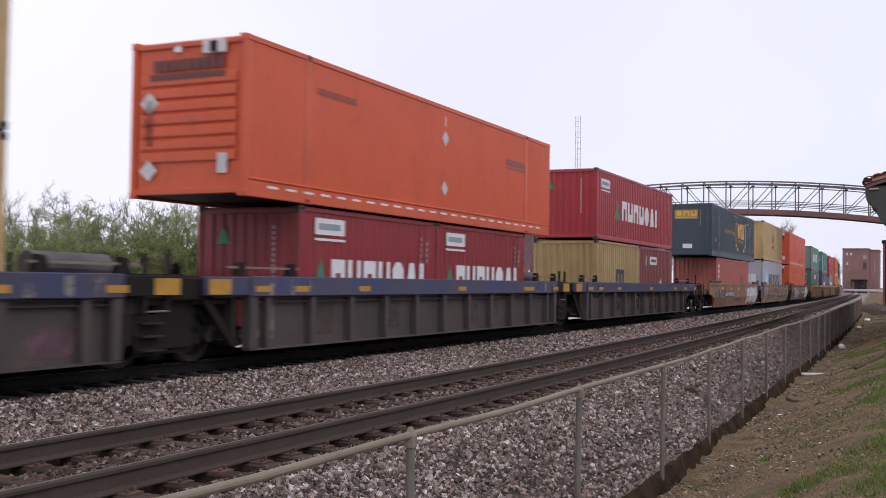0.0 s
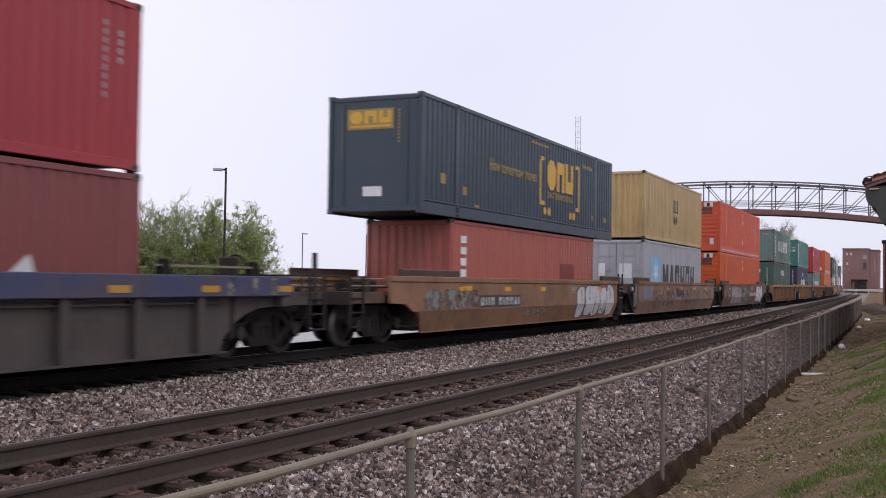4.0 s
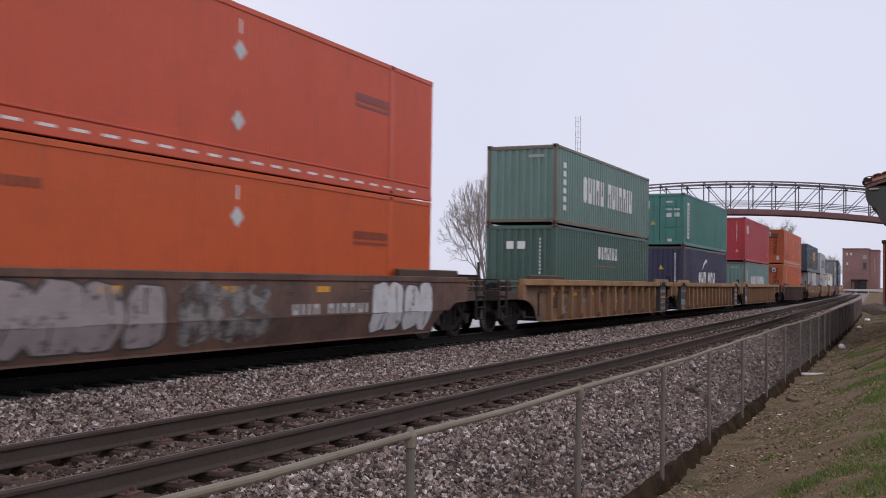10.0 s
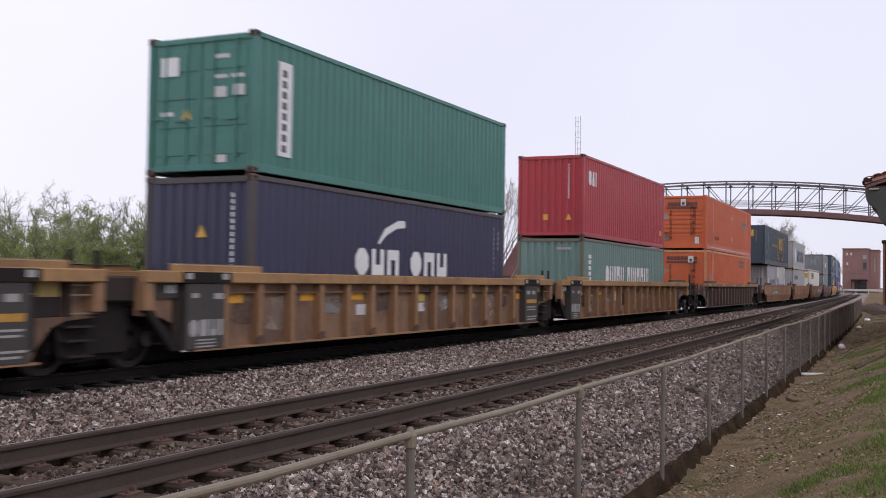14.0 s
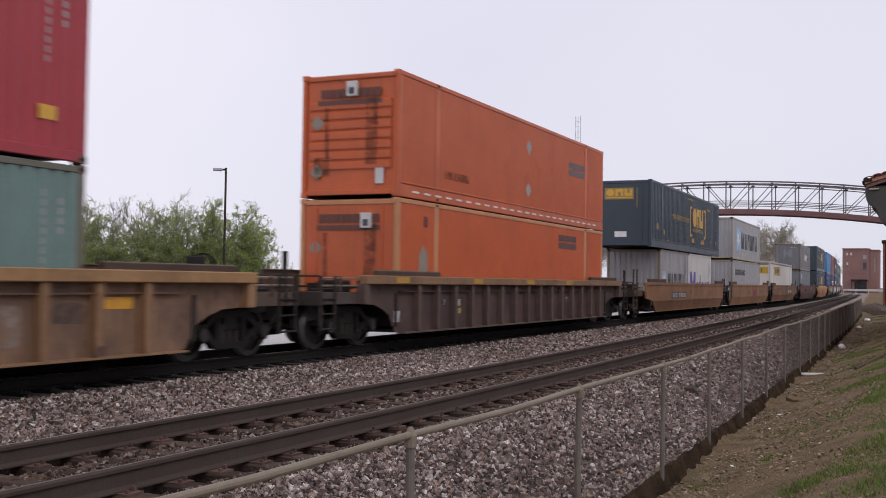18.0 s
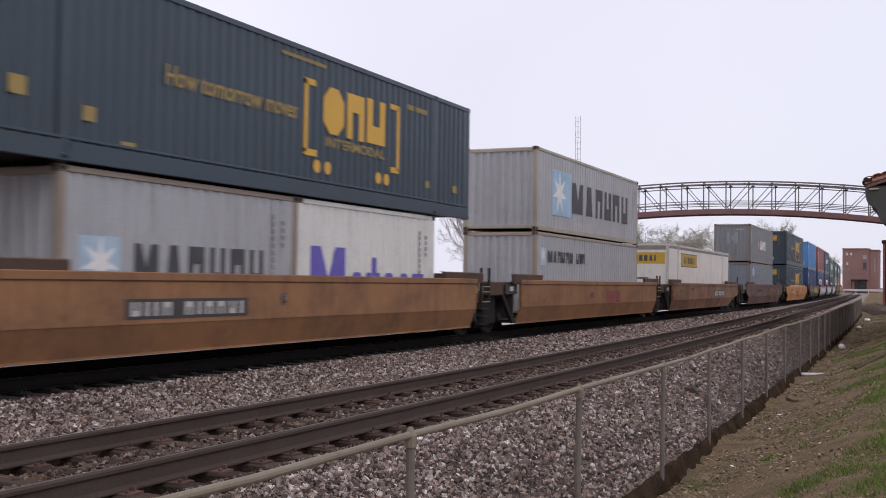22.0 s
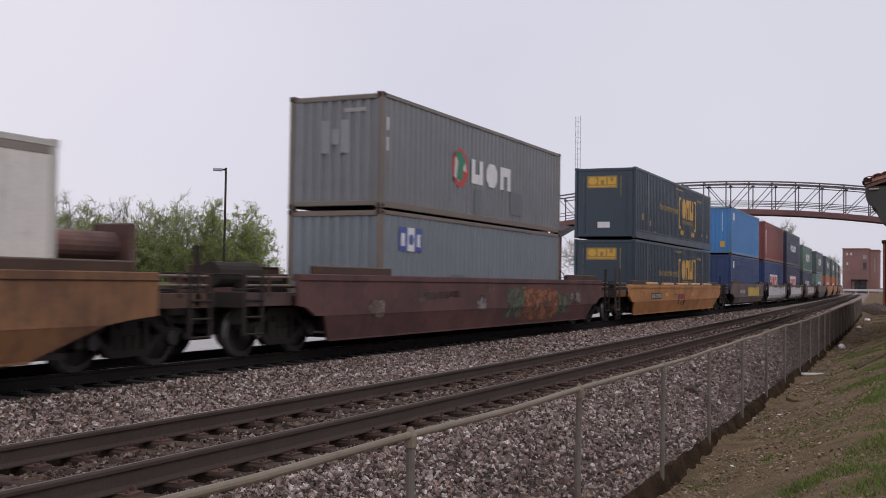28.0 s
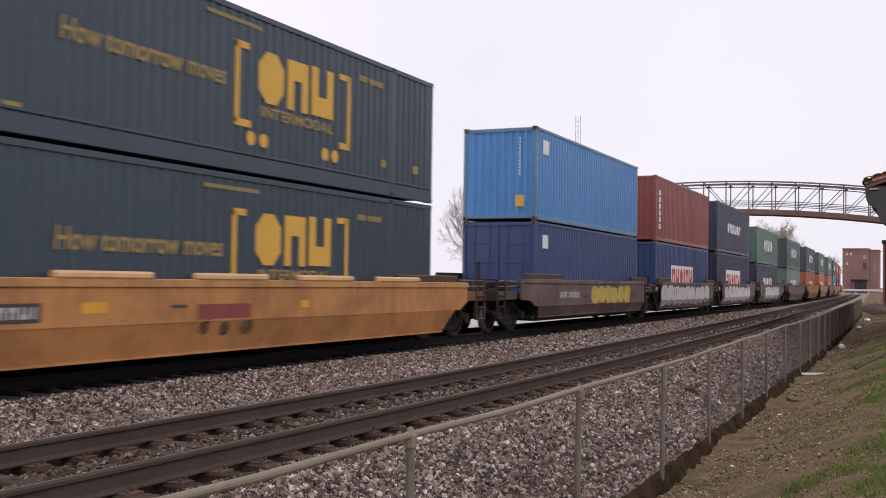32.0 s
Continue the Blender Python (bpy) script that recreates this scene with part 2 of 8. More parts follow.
M_GRASS = surface("fresh_grass_blades", (0.125, 0.190, 0.038), 0.8, 0, (0.17, 0.15, 0.06), 0.7, 1.3, 20, 0, island=0.35)
M_DEAD = surface("dead_leaves_and_straw", (0.22, 0.15, 0.085), 0.95, 0, (0.10, 0.07, 0.042), 0.5, 2, 20, 0, hues=((0.0, (0.08, 0.056, 0.036)), (0.45, (0.185, 0.125, 0.068)), (0.8, (0.29, 0.205, 0.125)), (0.95, (0.40, 0.31, 0.21)), (1.0, (0.52, 0.44, 0.33))))


def let_light_through(mat, share):
    """Thin leaves: part of the light that falls on one side comes out on the other."""
    n, l = mat.node_tree.nodes, mat.node_tree.links
    b, out = n["Principled BSDF"], n["Material Output"]
    tr, mx = n.new("ShaderNodeBsdfTranslucent"), n.new("ShaderNodeMixShader")
    l.new(b.inputs["Base Color"].links[0].from_socket, tr.inputs["Color"])
    mx.inputs[0].default_value = share
    l.new(b.outputs[0], mx.inputs[1])
    l.new(tr.outputs[0], mx.inputs[2])
    l.new(mx.outputs[0], out.inputs["Surface"])


for leafy in (M_LEAF, M_BUD, M_GRASS):
    let_light_through(leafy, 0.45)


# ================= mesh helpers =================
class Mesh:
    """Gathers faces of simple solids, then becomes one mesh."""

    def __init__(self):
        self.v, self.f = [], []

    def add(self, verts, faces):
        o = len(self.v)
        self.v += [tuple(p) for p in verts]
        self.f += [tuple(i + o for i in fa) for fa in faces]
        return self

    def box(self, x0, x1, y0, y1, z0, z1, c=0.0):
        if c <= 0:
            vs = [(x, y, z) for x in (x0, x1) for y in (y0, y1) for z in (z0, z1)]
            return self.add(vs, [(0, 1, 3, 2), (4, 6, 7, 5), (0, 4, 5, 1), (2, 3, 7, 6), (0, 2, 6, 4), (1, 5, 7, 3)])
        vs, idx = [], {}
        for a, b, d in itertools.product((0, 1), repeat=3):
            p = [(x0, x1)[a], (y0, y1)[b], (z0, z1)[d]]
            s = [1 - 2 * a, 1 - 2 * b, 1 - 2 * d]
            for ax in range(3):
                r = [p[k] + (s[k] * c if k != ax else 0) for k in range(3)]
                idx[a, b, d, ax] = len(vs)
                vs.append(r)
        fs = []
        for ax in range(3):
            u, w = (ax + 1) % 3, (ax + 2) % 3
            for e in (0, 1):
                loop = []
                for (i, j) in ((0, 0), (1, 0), (1, 1), (0, 1)):
                    k = [0, 0, 0]
                    k[ax], k[u], k[w] = e, i, j
                    loop.append(idx[(*k, ax)])
                fs.append(tuple(loop) if e else tuple(loop[::-1]))
            for i, j in ((0, 0), (0, 1), (1, 0), (1, 1)):
                ka, kb = [0, 0, 0], [0, 0, 0]
                ka[ax], kb[ax] = 0, 1
                ka[u] = kb[u] = i
                ka[w] = kb[w] = j
                q = (idx[(*ka, u)], idx[(*kb, u)], idx[(*kb, w)], idx[(*ka, w)])
                fs.append(q if (i ^ j) == 0 else q[::-1])
        for k in itertools.product((0, 1), repeat=3):
            t = tuple(idx[(*k, a)] for a in range(3))
            fs.append(t)
        return self.add(vs, fs)

    def tube(self, a, b, r, r2=None, n=8, cap=True):
        a, b = Vector(a), Vector(b)
        r2 = r if r2 is None else r2
        d = (b - a)
        if d.length < 1e-6:
            return self
        d.normalize()
        u = d.orthogonal().normalized()
        w = d.cross(u)
        vs = []
        for p, q in ((a, r), (b, r2)):
            for i in range(n):
                t = 2 * math.pi * i / n
                vs.append(p + (u * math.cos(t) + w * math.sin(t)) * q)
        fs = [(i, (i + 1) % n, n + (i + 1) % n, n + i) for i in range(n)]
        if cap:
            fs += [tuple(range(n))[::-1], tuple(range(n, 2 * n))]
        return self.add(vs, fs)

    def prism(self, outline, axis, lo, hi):
        """A closed outline in the plane across the axis ('x': (y, z), 'y': (x, z), 'z': (x, y)), drawn out from lo to hi."""
        def at(p, h):
            return {"x": (h, p[0], p[1]), "y": (p[0], h, p[1]), "z": (p[0], p[1], h)}[axis]
        n = len(outline)
        vs = [at(p, lo) for p in outline] + [at(p, hi) for p in outline]
        fs = [(i, (i + 1) % n, n + (i + 1) % n, n + i) for i in range(n)] + [tuple(range(n))[::-1], tuple(range(n, 2 * n))]
        return self.add(vs, fs)

    def sheet(self, line, z0, z1):
        """An upright folded sheet along a line of (x, y)."""
        n = len(line)
        vs = [(x, y, z0) for x, y in line] + [(x, y, z1) for x, y in line]
        return self.add(vs, [(i, i + 1, n + i + 1, n + i) for i in range(n - 1)])

    def data(self, name, mat, smooth=False):
        me = bpy.data.meshes.new(name)
        me.from_pydata(self.v, [], self.f)
        me.materials.append(mat)
        bm = bmesh.new()
        bm.from_mesh(me)
        bmesh.ops.recalc_face_normals(bm, faces=bm.faces)
        bm.to_mesh(me)
        bm.free()
        if smooth:
            me.polygons.foreach_set("use_smooth", [True] * len(me.polygons))
        return me


def part(name, mesh, mat, parent, label="", smooth=False, at=None):
    """One mesh object under a thing or a part. mesh: a Mesh, or mesh data that is shared."""
    ob = new(name, mesh.data(name, mat, smooth) if isinstance(mesh, Mesh) else mesh)
    ob.parent = parent
    if at is not None:
        ob.matrix_basis = at
    if label:
        tagged(ob, label)
    return ob


def thing(name, label, category, group="", kind=""):
    return tagged(new(name), label, category, group, kind)


def raw_mesh(name, verts, faces_flat, size, mat, smooth=False):
    """A large mesh straight from arrays; all faces have the same number of corners."""
    me = bpy.data.meshes.new(name)
    verts = np.asarray(verts, np.float32)
    faces_flat = np.asarray(faces_flat, np.int32).ravel()
    me.vertices.add(len(verts))
    me.vertices.foreach_set("co", verts.ravel())
    me.loops.add(len(faces_flat))
    me.loops.foreach_set("vertex_index", faces_flat)
    nf = len(faces_flat) // size
    me.polygons.add(nf)
    me.polygons.foreach_set("loop_start", np.arange(nf, dtype=np.int32) * size)
    me.polygons.foreach_set("loop_total", np.full(nf, size, np.int32))
    me.polygons.foreach_set("use_smooth", np.full(nf, smooth))
    me.update(calc_edges=True)
    me.materials.append(mat)
    return me


# ================= the plan: lines along the railway =================
def smooth_line(xs, ys):
    """A smooth curve through points, as a function."""
    fine = np.linspace(xs[0], xs[-1], 1200)
    val = np.interp(fine, xs, ys)
    step = fine[1] - fine[0]
    k = max(3, int(9 / step) | 1)
    pad = np.concatenate([val[0] + (val[1] - val[0]) * np.arange(-k, 0), val, val[-1] + (val[-1] - val[-2]) * np.arange(1, k + 1)])
    win = np.hanning(k + 2)[1:-1]
    sm = np.convolve(pad, win / win.sum(), "same")[k:-k]
    return lambda x: np.interp(x, fine, sm)


near_y = smooth_line([-40, 0, 7, 13, 20, 34, 48, 82, 127, 167, 226, 300, 420], [6.9, 6.42, 6.33, 6.27, 6.31, 6.66, 7.15, 8.65, 10.6, 12.35, 15.1, 19.4, 30.5])
fence_y = smooth_line([-40, 0, 3.4, 8.4, 14.6, 24.5, 34.8, 60, 92, 140], [3.1, 2.83, 2.78, 2.69, 2.80, 3.08, 3.32, 4.2, 5.6, 8.2])


def train_y(x):
    return 12.37 + 0.00017 * np.maximum(0.0, np.asarray(x) - 27.35) ** 2


def train_turn(x):
    return math.degrees(math.atan(0.00034 * max(0.0, x - 27.35)))


def ease(t):
    t = np.clip(t, 0, 1)
    return t * t * (3 - 2 * t)


def ground_z(x, y):
    """The height of the ground: bank, gravel shoulder, two track beds, the lot behind."""
    x, y = np.asarray(x, float), np.asarray(y, float)
    fy, ny, ty = fence_y(x), near_y(x), train_y(x)
    bank = -0.82 + 0.72 * ease((fy - 0.1 - y) / 2.6) * (1 - 0.5 * ease((x - 25) / 60))
    shoulder = -0.72 + (0.72 - 0.24) * ease((y - fy) / np.maximum(ny - 1.45 - fy, 0.5))
    between = -0.24 - 0.10 * np.sin(np.pi * np.clip((y - ny - 1.4) / np.maximum(ty - ny - 2.8, 0.5), 0, 1))
    behind = -0.24 - 0.75 * ease((y - ty - 1.9) / 2.5)
    off = np.abs(y - ny)
    crib = -0.212 - 0.13 * np.exp(-((off - 0.78) / 0.20) ** 2) - 0.05 * ease((off - 1.1) / 0.3)
    between = np.where(off < 1.4, crib, between)
    z = np.where(y < fy, bank, np.where(y < ny - 1.4, shoulder, np.where(y < ty + 1.9, between, behind)))
    far = ease((np.hypot(x, y) - 200) / 400)
    return z * (1 - far) - 0.95 * far


# ================= ground, one sheet to the horizon =================
def build_ground():
    xs = np.concatenate([[-3000, -1200, -400, -150, -60], np.arange(-20, 60, 0.8), np.arange(60, 140, 2.5), np.arange(140, 420, 10), [450, 600, 900, 1500, 2500, 4000]])
    ys = np.concatenate([[-3000, -1000, -300, -80, -30, -12], np.arange(-6, 18, 0.15), np.arange(18, 50, 2), [60, 80, 120, 200, 400, 900, 2000, 4000]])
    gx, gy = np.meshgrid(xs, ys, indexing="ij")
    gz = ground_z(gx, gy)
    rough = np.array([[noise.noise((x * 0.9, y * 0.9, 3.0)) + 0.5 * noise.noise((x * 2.3, y * 2.7, 8.0)) for y in ys] for x in xs]) * 0.04
    gz = gz + rough * (np.hypot(gx, gy) < 200) * np.where(gy > fence_y(gx), 0.3, 1.0)
    nx, ny = len(xs), len(ys)
    idx = np.arange(nx * ny).reshape(nx, ny)
    quads = np.stack([idx[:-1, :-1], idx[1:, :-1], idx[1:, 1:], idx[:-1, 1:]], -1).reshape(-1, 4)
    me = raw_mesh("ground", np.stack([gx, gy, gz], -1).reshape(-1, 3), quads, 4, M_SOIL, True)
    me.materials.append(M_BALLAST)
    me.materials.append(M_FIELD)
    me.materials.append(M_TRAINSHADE)
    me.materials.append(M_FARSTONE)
    me.materials.append(M_LOT)
    me.materials.append(M_CRIB)
    cx, cy = (gx[:-1, :-1] + gx[1:, 1:]) / 2, (gy[:-1, :-1] + gy[1:, 1:]) / 2
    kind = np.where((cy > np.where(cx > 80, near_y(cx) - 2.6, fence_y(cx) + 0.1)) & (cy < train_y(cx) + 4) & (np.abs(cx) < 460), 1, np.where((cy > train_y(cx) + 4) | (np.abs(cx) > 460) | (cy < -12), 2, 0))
    # strip below the cars, coloured as their shade
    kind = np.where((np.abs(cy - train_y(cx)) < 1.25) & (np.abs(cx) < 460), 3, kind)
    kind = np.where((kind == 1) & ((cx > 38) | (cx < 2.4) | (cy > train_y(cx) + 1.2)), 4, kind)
    kind = np.where((cy > train_y(cx) + 3.4) & (cy < 52) & (cx > -60) & (cx < 330), 5, kind)
    kind = np.where((np.abs(cy - near_y(cx)) < 1.32) & (cx > -20) & (cx < 250), 6, kind)
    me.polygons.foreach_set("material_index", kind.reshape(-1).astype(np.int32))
    return tagged(new("ground", me), "trackside ground of bare soil, crushed stone and field grass", "ground", kind="structure")


ground = build_ground()


def build_soil_strip():
    """Dark soil that the fence foot holds back, an uneven ridge along the netting."""
    rs = np.random.RandomState(12)
    xs = np.arange(-4, 92, 0.16)
    rows = []
    for off, lift, jit in ((-0.11, -0.05, 0.018), (-0.05, 0.04, 0.012), (0.02, 0.09, 0.010), (0.07, 0.07, 0.015), (0.12, -0.05, 0.02)):
        y = fence_y(xs) + off + rs.normal(0, jit, len(xs))
        rows.append(np.stack([xs, y, ground_z(xs, y) + lift + rs.normal(0, 0.012, len(xs))], -1))
    n = len(xs)
    idx = np.arange(5 * n).reshape(5, n)
    quads = np.stack([idx[:-1, :-1], idx[:-1, 1:], idx[1:, 1:], idx[1:, :-1]], -1)
    ob = new("soil_strip", raw_mesh("soil_strip", np.concatenate(rows), quads, 4, M_DARKSOIL, True))
    return tagged(ob, "ridge of dark soil along the fence foot", "ground", kind="structure")


build_soil_strip()


# ================= the two tracks =================
RAIL_OUTLINE = [(-0.07, -0.178), (0.07, -0.178), (0.07, -0.165), (0.012, -0.145), (0.010, -0.045), (0.036, -0.034), (0.037, -0.008),
                (0.030, 0.0), (-0.030, 0.0), (-0.037, -0.008), (-0.036, -0.034), (-0.010, -0.045), (-0.012, -0.145), (-0.07, -0.165)]


def rail_mesh(line, side, xs):
    """A rail drawn along a line; the tread on top is a worn strip of its own."""
    n = len(RAIL_OUTLINE)
    vs = []
    for x in xs:
        y = float(line(x)) + side
        for dy, dz in RAIL_OUTLINE:
            vs.append((x, y + dy, dz))
    fs = []
    for i in range(len(xs) - 1):
        for j in range(n):
            fs.append((i * n + j, i * n + (j + 1) % n, (i + 1) * n + (j + 1) % n, (i + 1) * n + j))
    return vs, fs


def build_track(name, line, label, xs):
    root = thing(name, label, "railway track", kind="structure")
    for side in (-0.7525, 0.7525):
        vs, fs = rail_mesh(line, side, xs)
        # rails under the train take black steel to deepen its painted shade
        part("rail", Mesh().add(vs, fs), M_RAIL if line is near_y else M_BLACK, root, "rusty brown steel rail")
        tread = Mesh()
        n = len(xs)
        off = 0.012 if line is near_y else 0.0
        tread.add([(x, float(line(x)) + side + dy + off, 0.003) for x in xs for dy in (((-0.012, 0.020) if side < 0 else (0.006, 0.022)) if line is near_y else (-0.018, 0.022))],
                  [(2 * i, 2 * i + 1, 2 * i + 3, 2 * i + 2) for i in range(n - 1)])
        part("rail_tread", tread, M_DULLHEAD if line is near_y and side < 0 else M_RAILTOP, root, "worn bright running surface of the rail")
    return root


RAIL_X = np.concatenate([np.arange(-20, 60, 2.0), np.arange(60, 430, 6.0)])
near_track = build_track("near_track", near_y, "empty railway track of rusty rails on timber ties", RAIL_X)
train_track = build_track("train_track", train_y, "railway track under the passing container train", RAIL_X)


# ================= chain-link fence =================
def build_fence():
    root = thing("chain_link_fence", "low weathered chain-link fence with a pipe top rail", "fence")
    post_x = [-3.6, -0.6, 2.4, 5.50, 8.52, 11.66, 14.6, 17.8, 21.2, 24.6, 28.2]
    while post_x[-1] < 92:
        post_x.append(post_x[-1] + 3.05)
    top = 0.55
    rnd = random.Random(5)
    tops = []
    for i, x in enumerate(post_x):
        y = float(fence_y(x))
        lean = rnd.uniform(-0.03, 0.03) * (2.2 if x > 50 else 1)
        g = float(ground_z(x, y))
        post = Mesh().tube((x, y, g - 0.1), (x + lean, y + 0.0, top - 0.05), 0.026, n=10)
        p = part("fence_post", post, M_POST, root)
        cap = Mesh().tube((x + lean, y, top - 0.07), (x + lean, y, top - 0.005), 0.037, n=10)
        cap.tube((x + lean, y, top - 0.005), (x + lean, y, top + 0.045), 0.037, 0.012, n=10)
        part("post_cap", cap, M_GALV, p)
        tops.append((x + lean, y, top + rnd.uniform(-0.012, 0.012)))
    for (a, b) in zip(tops, tops[1:]):
        mid = ((a[0] + b[0]) / 2, float(fence_y((a[0] + b[0]) / 2)), (a[2] + b[2]) / 2 + rnd.uniform(-0.02, 0.005))
        rail = Mesh().tube(a, mid, 0.022, n=10, cap=False).tube(mid, b, 0.022, n=10, cap=False)
        if rnd.random() < 0.6:
            rail.tube(mid, tuple(m + (q - m) * 0.05 for m, q in zip(mid, b)), 0.029, n=10)
        part("top_rail", rail, M_GALV, root)
    # woven wire: two sets of slanting strands, closer together than a hand's width
    vs, fs = [], []
    pitch, tall = 0.072, 1.30
    for k in np.arange(-5, 92, pitch):
        for sgn in (1, -1):
            a0, a1 = (k, k + 1.30) if sgn > 0 else (k + 1.30, k)
            segs = 2 if k < 30 else 1
            for s in range(segs):
                pts = []
                for f in (s / segs, (s + 1) / segs):
                    x = a0 + (a1 - a0) * f
                    y = float(fence_y(x)) + 0.034 + 0.003 * sgn
                    g = float(ground_z(x, y)) + 0.02
                    pts.append((x, y, g + (top - 0.03 - g) * f))
                r = 0.0011 if k < 15 else 0.0017 if k < 24 else 0.0026
                o = len(vs)
                for p in pts:
                    vs += [(p[0] - r, p[1], p[2]), (p[0] + r, p[1], p[2]), (p[0], p[1] + r, p[2] + r)]
                fs += [(o, o + 1, o + 4, o + 3), (o + 1, o + 2, o + 5, o + 4), (o + 2, o, o + 3, o + 5)]
    ob = new("wire_netting", raw_mesh("wire_netting", vs, fs, 4, M_WIRE))
    ob.parent = root
    tagged(ob, "dull grey woven wire netting", kind="stuff")
    return root


fence = build_fence()


# ================= footbridge over the tracks =================
def build_bridge():
    root = thing("footbridge", "arched steel truss footbridge over the railway, maroon girder", "footbridge")
    X, W = 90.0, 2.2
    y0, y1, n = 30.4, -2.36, 18

    def camber(y):
        return 0.58 - 0.0050 * (y - 16.9) ** 2

    ys = [y0 + (y1 - y0) * i / n for i in range(n + 1)]
    def bowed(lift, h, xa, xb):
        low = [(y, 6.72 + camber(y) + lift) for y in ys]
        return Mesh().prism(low + [(y, z + h) for y, z in reversed(low)], "x", xa, xb)

    for side in (-1, 1):
        x = X + side * W / 2
        part("girder", bowed(0.0, 0.42, x - 0.11, x + 0.11), M_GIRDER, root, "maroon-painted steel edge girder")
        part("top_chord", bowed(2.62, 0.11, x - 0.08, x + 0.08), M_BRIDGE, root)
        part("lower_chord", bowed(2.36, 0.07, x - 0.06, x + 0.06), M_BRIDGE, root)
        for lift in (0.82, 1.08):
            r = Mesh()
            for a, b in zip(ys, ys[1:]):
                r.tube((x, a, 6.72 + camber(a) + lift), (x, b, 6.72 + camber(b) + lift), 0.03, n=6, cap=False)
            part("handrail", r, M_BRIDGE, root)
        for i, a in enumerate(ys):
            za = 6.72 + camber(a)
            part("upright", Mesh().box(x - 0.045, x + 0.045, a - 0.04, a + 0.04, za + 0.42, za + 2.64), M_BRIDGE, root)
            part("gusset", Mesh().box(x - 0.06, x + 0.06, a - 0.14, a + 0.14, za + 2.36, za + 2.5), M_BRIDGE, root)
            if i < n:
                b = ys[i + 1]
                zb = 6.72 + camber(b)
                mid = 16.5
                if a > mid:
                    p, q = (x, a, za + 2.5), (x, b, zb + 0.42)
                else:
                    p, q = (x, a, za + 0.42), (x, b, zb + 2.5)
                part("diagonal", Mesh().tube(p, q, 0.032, n=6), M_BRIDGE, root)
    part("deck", bowed(0.12, 0.15, X - W / 2 + 0.12, X + W / 2 - 0.12), M_GIRDER, root)
    for a in ys:
        za = 6.72 + camber(a)
        part("portal_beam", Mesh().box(X - W / 2, X + W / 2, a - 0.05, a + 0.05, za + 2.52, za + 2.6), M_BRIDGE, root)
    # landing with stair rails beyond the far end, on a steel trestle
    part("landing", Mesh().box(X - 1.1, X + 1.1, 30.7, 33.0, 6.65, 6.85), M_GIRDER, root)
    for k in range(8):
        part("baluster", Mesh().tube((X - 1.05, 30.8 + k * 0.29, 6.85), (X - 1.05, 30.8 + k * 0.29, 8.0), 0.03, n=6), M_BRIDGE, root)
    part("landing_rail", Mesh().tube((X - 1.05, 30.7, 8.02), (X - 1.05, 33.0, 8.02), 0.04, n=6), M_BRIDGE, root)
    # closed stair flight that comes down towards the lot, with its rail
    n_steps, going, rise = 40, 0.27, 0.188
    for k in range(n_steps):
        part("stair_tread", Mesh().box(X - 1.1 - (k + 1) * going - 0.03, X - 1.1 - k * going, 31.32, 33.06, 6.85 - (k + 2.2) * rise, 6.87 - (k + 1) * rise), M_GIRDER, root)
    run, drop = n_steps * going, n_steps * rise
    for y in (31.25, 33.06):
        flight = [(X - 1.1, 6.85), (X - 1.1 - run, 6.85 - drop), (X - 1.1 - run, 6.05 - drop), (X - 1.1, 5.55)]
        part("stair_side", Mesh().prism(flight, "y", y, y + 0.07), M_GIRDER, root, "maroon steel side plate of the stair")
        rail = Mesh()
        for h in (0.55, 1.05):
            rail.tube((X - 1.1, y, 6.9 + h), (X - 1.1 - run, y, 6.9 - drop + h), 0.035, n=6)
        for k in range(0, n_steps + 1, 5):
            x, z = X - 1.1 - k * going, 6.8 - k * rise
            rail.tube((x, y, z), (x, y, z + 1.15), 0.03, n=6)
        part("stair_rail", rail, M_BRIDGE, root)
    part("stair_soffit", Mesh().prism([(X - 1.1, 5.75), (X - 1.1 - run, 5.75 - drop), (X - 1.1 - run, 5.68 - drop), (X - 1.1, 5.68)], "y", 31.33, 33.05), M_GIRDER, root)
    for y in (30.9, 32.8):
        for x in (X - 1.0, X + 1.0):
            part("trestle_leg", Mesh().box(x - 0.15, x + 0.15, y - 0.15, y + 0.15, -1.0, 6.65), M_GIRDER, root)
    for x in (X - 1.0, X + 1.0):
        part("trestle_leg", Mesh().box(x - 0.15, x + 0.15, 0.2, 0.5, -1.0, 5.9), M_GIRDER, root)
    part("haunch", Mesh().prism([(29.2, 6.42), (30.7, 6.66), (30.7, 5.6)], "x", X - 1.2, X + 1.2), M_BRIDGE, root)
    return root


bridge = build_bridge()


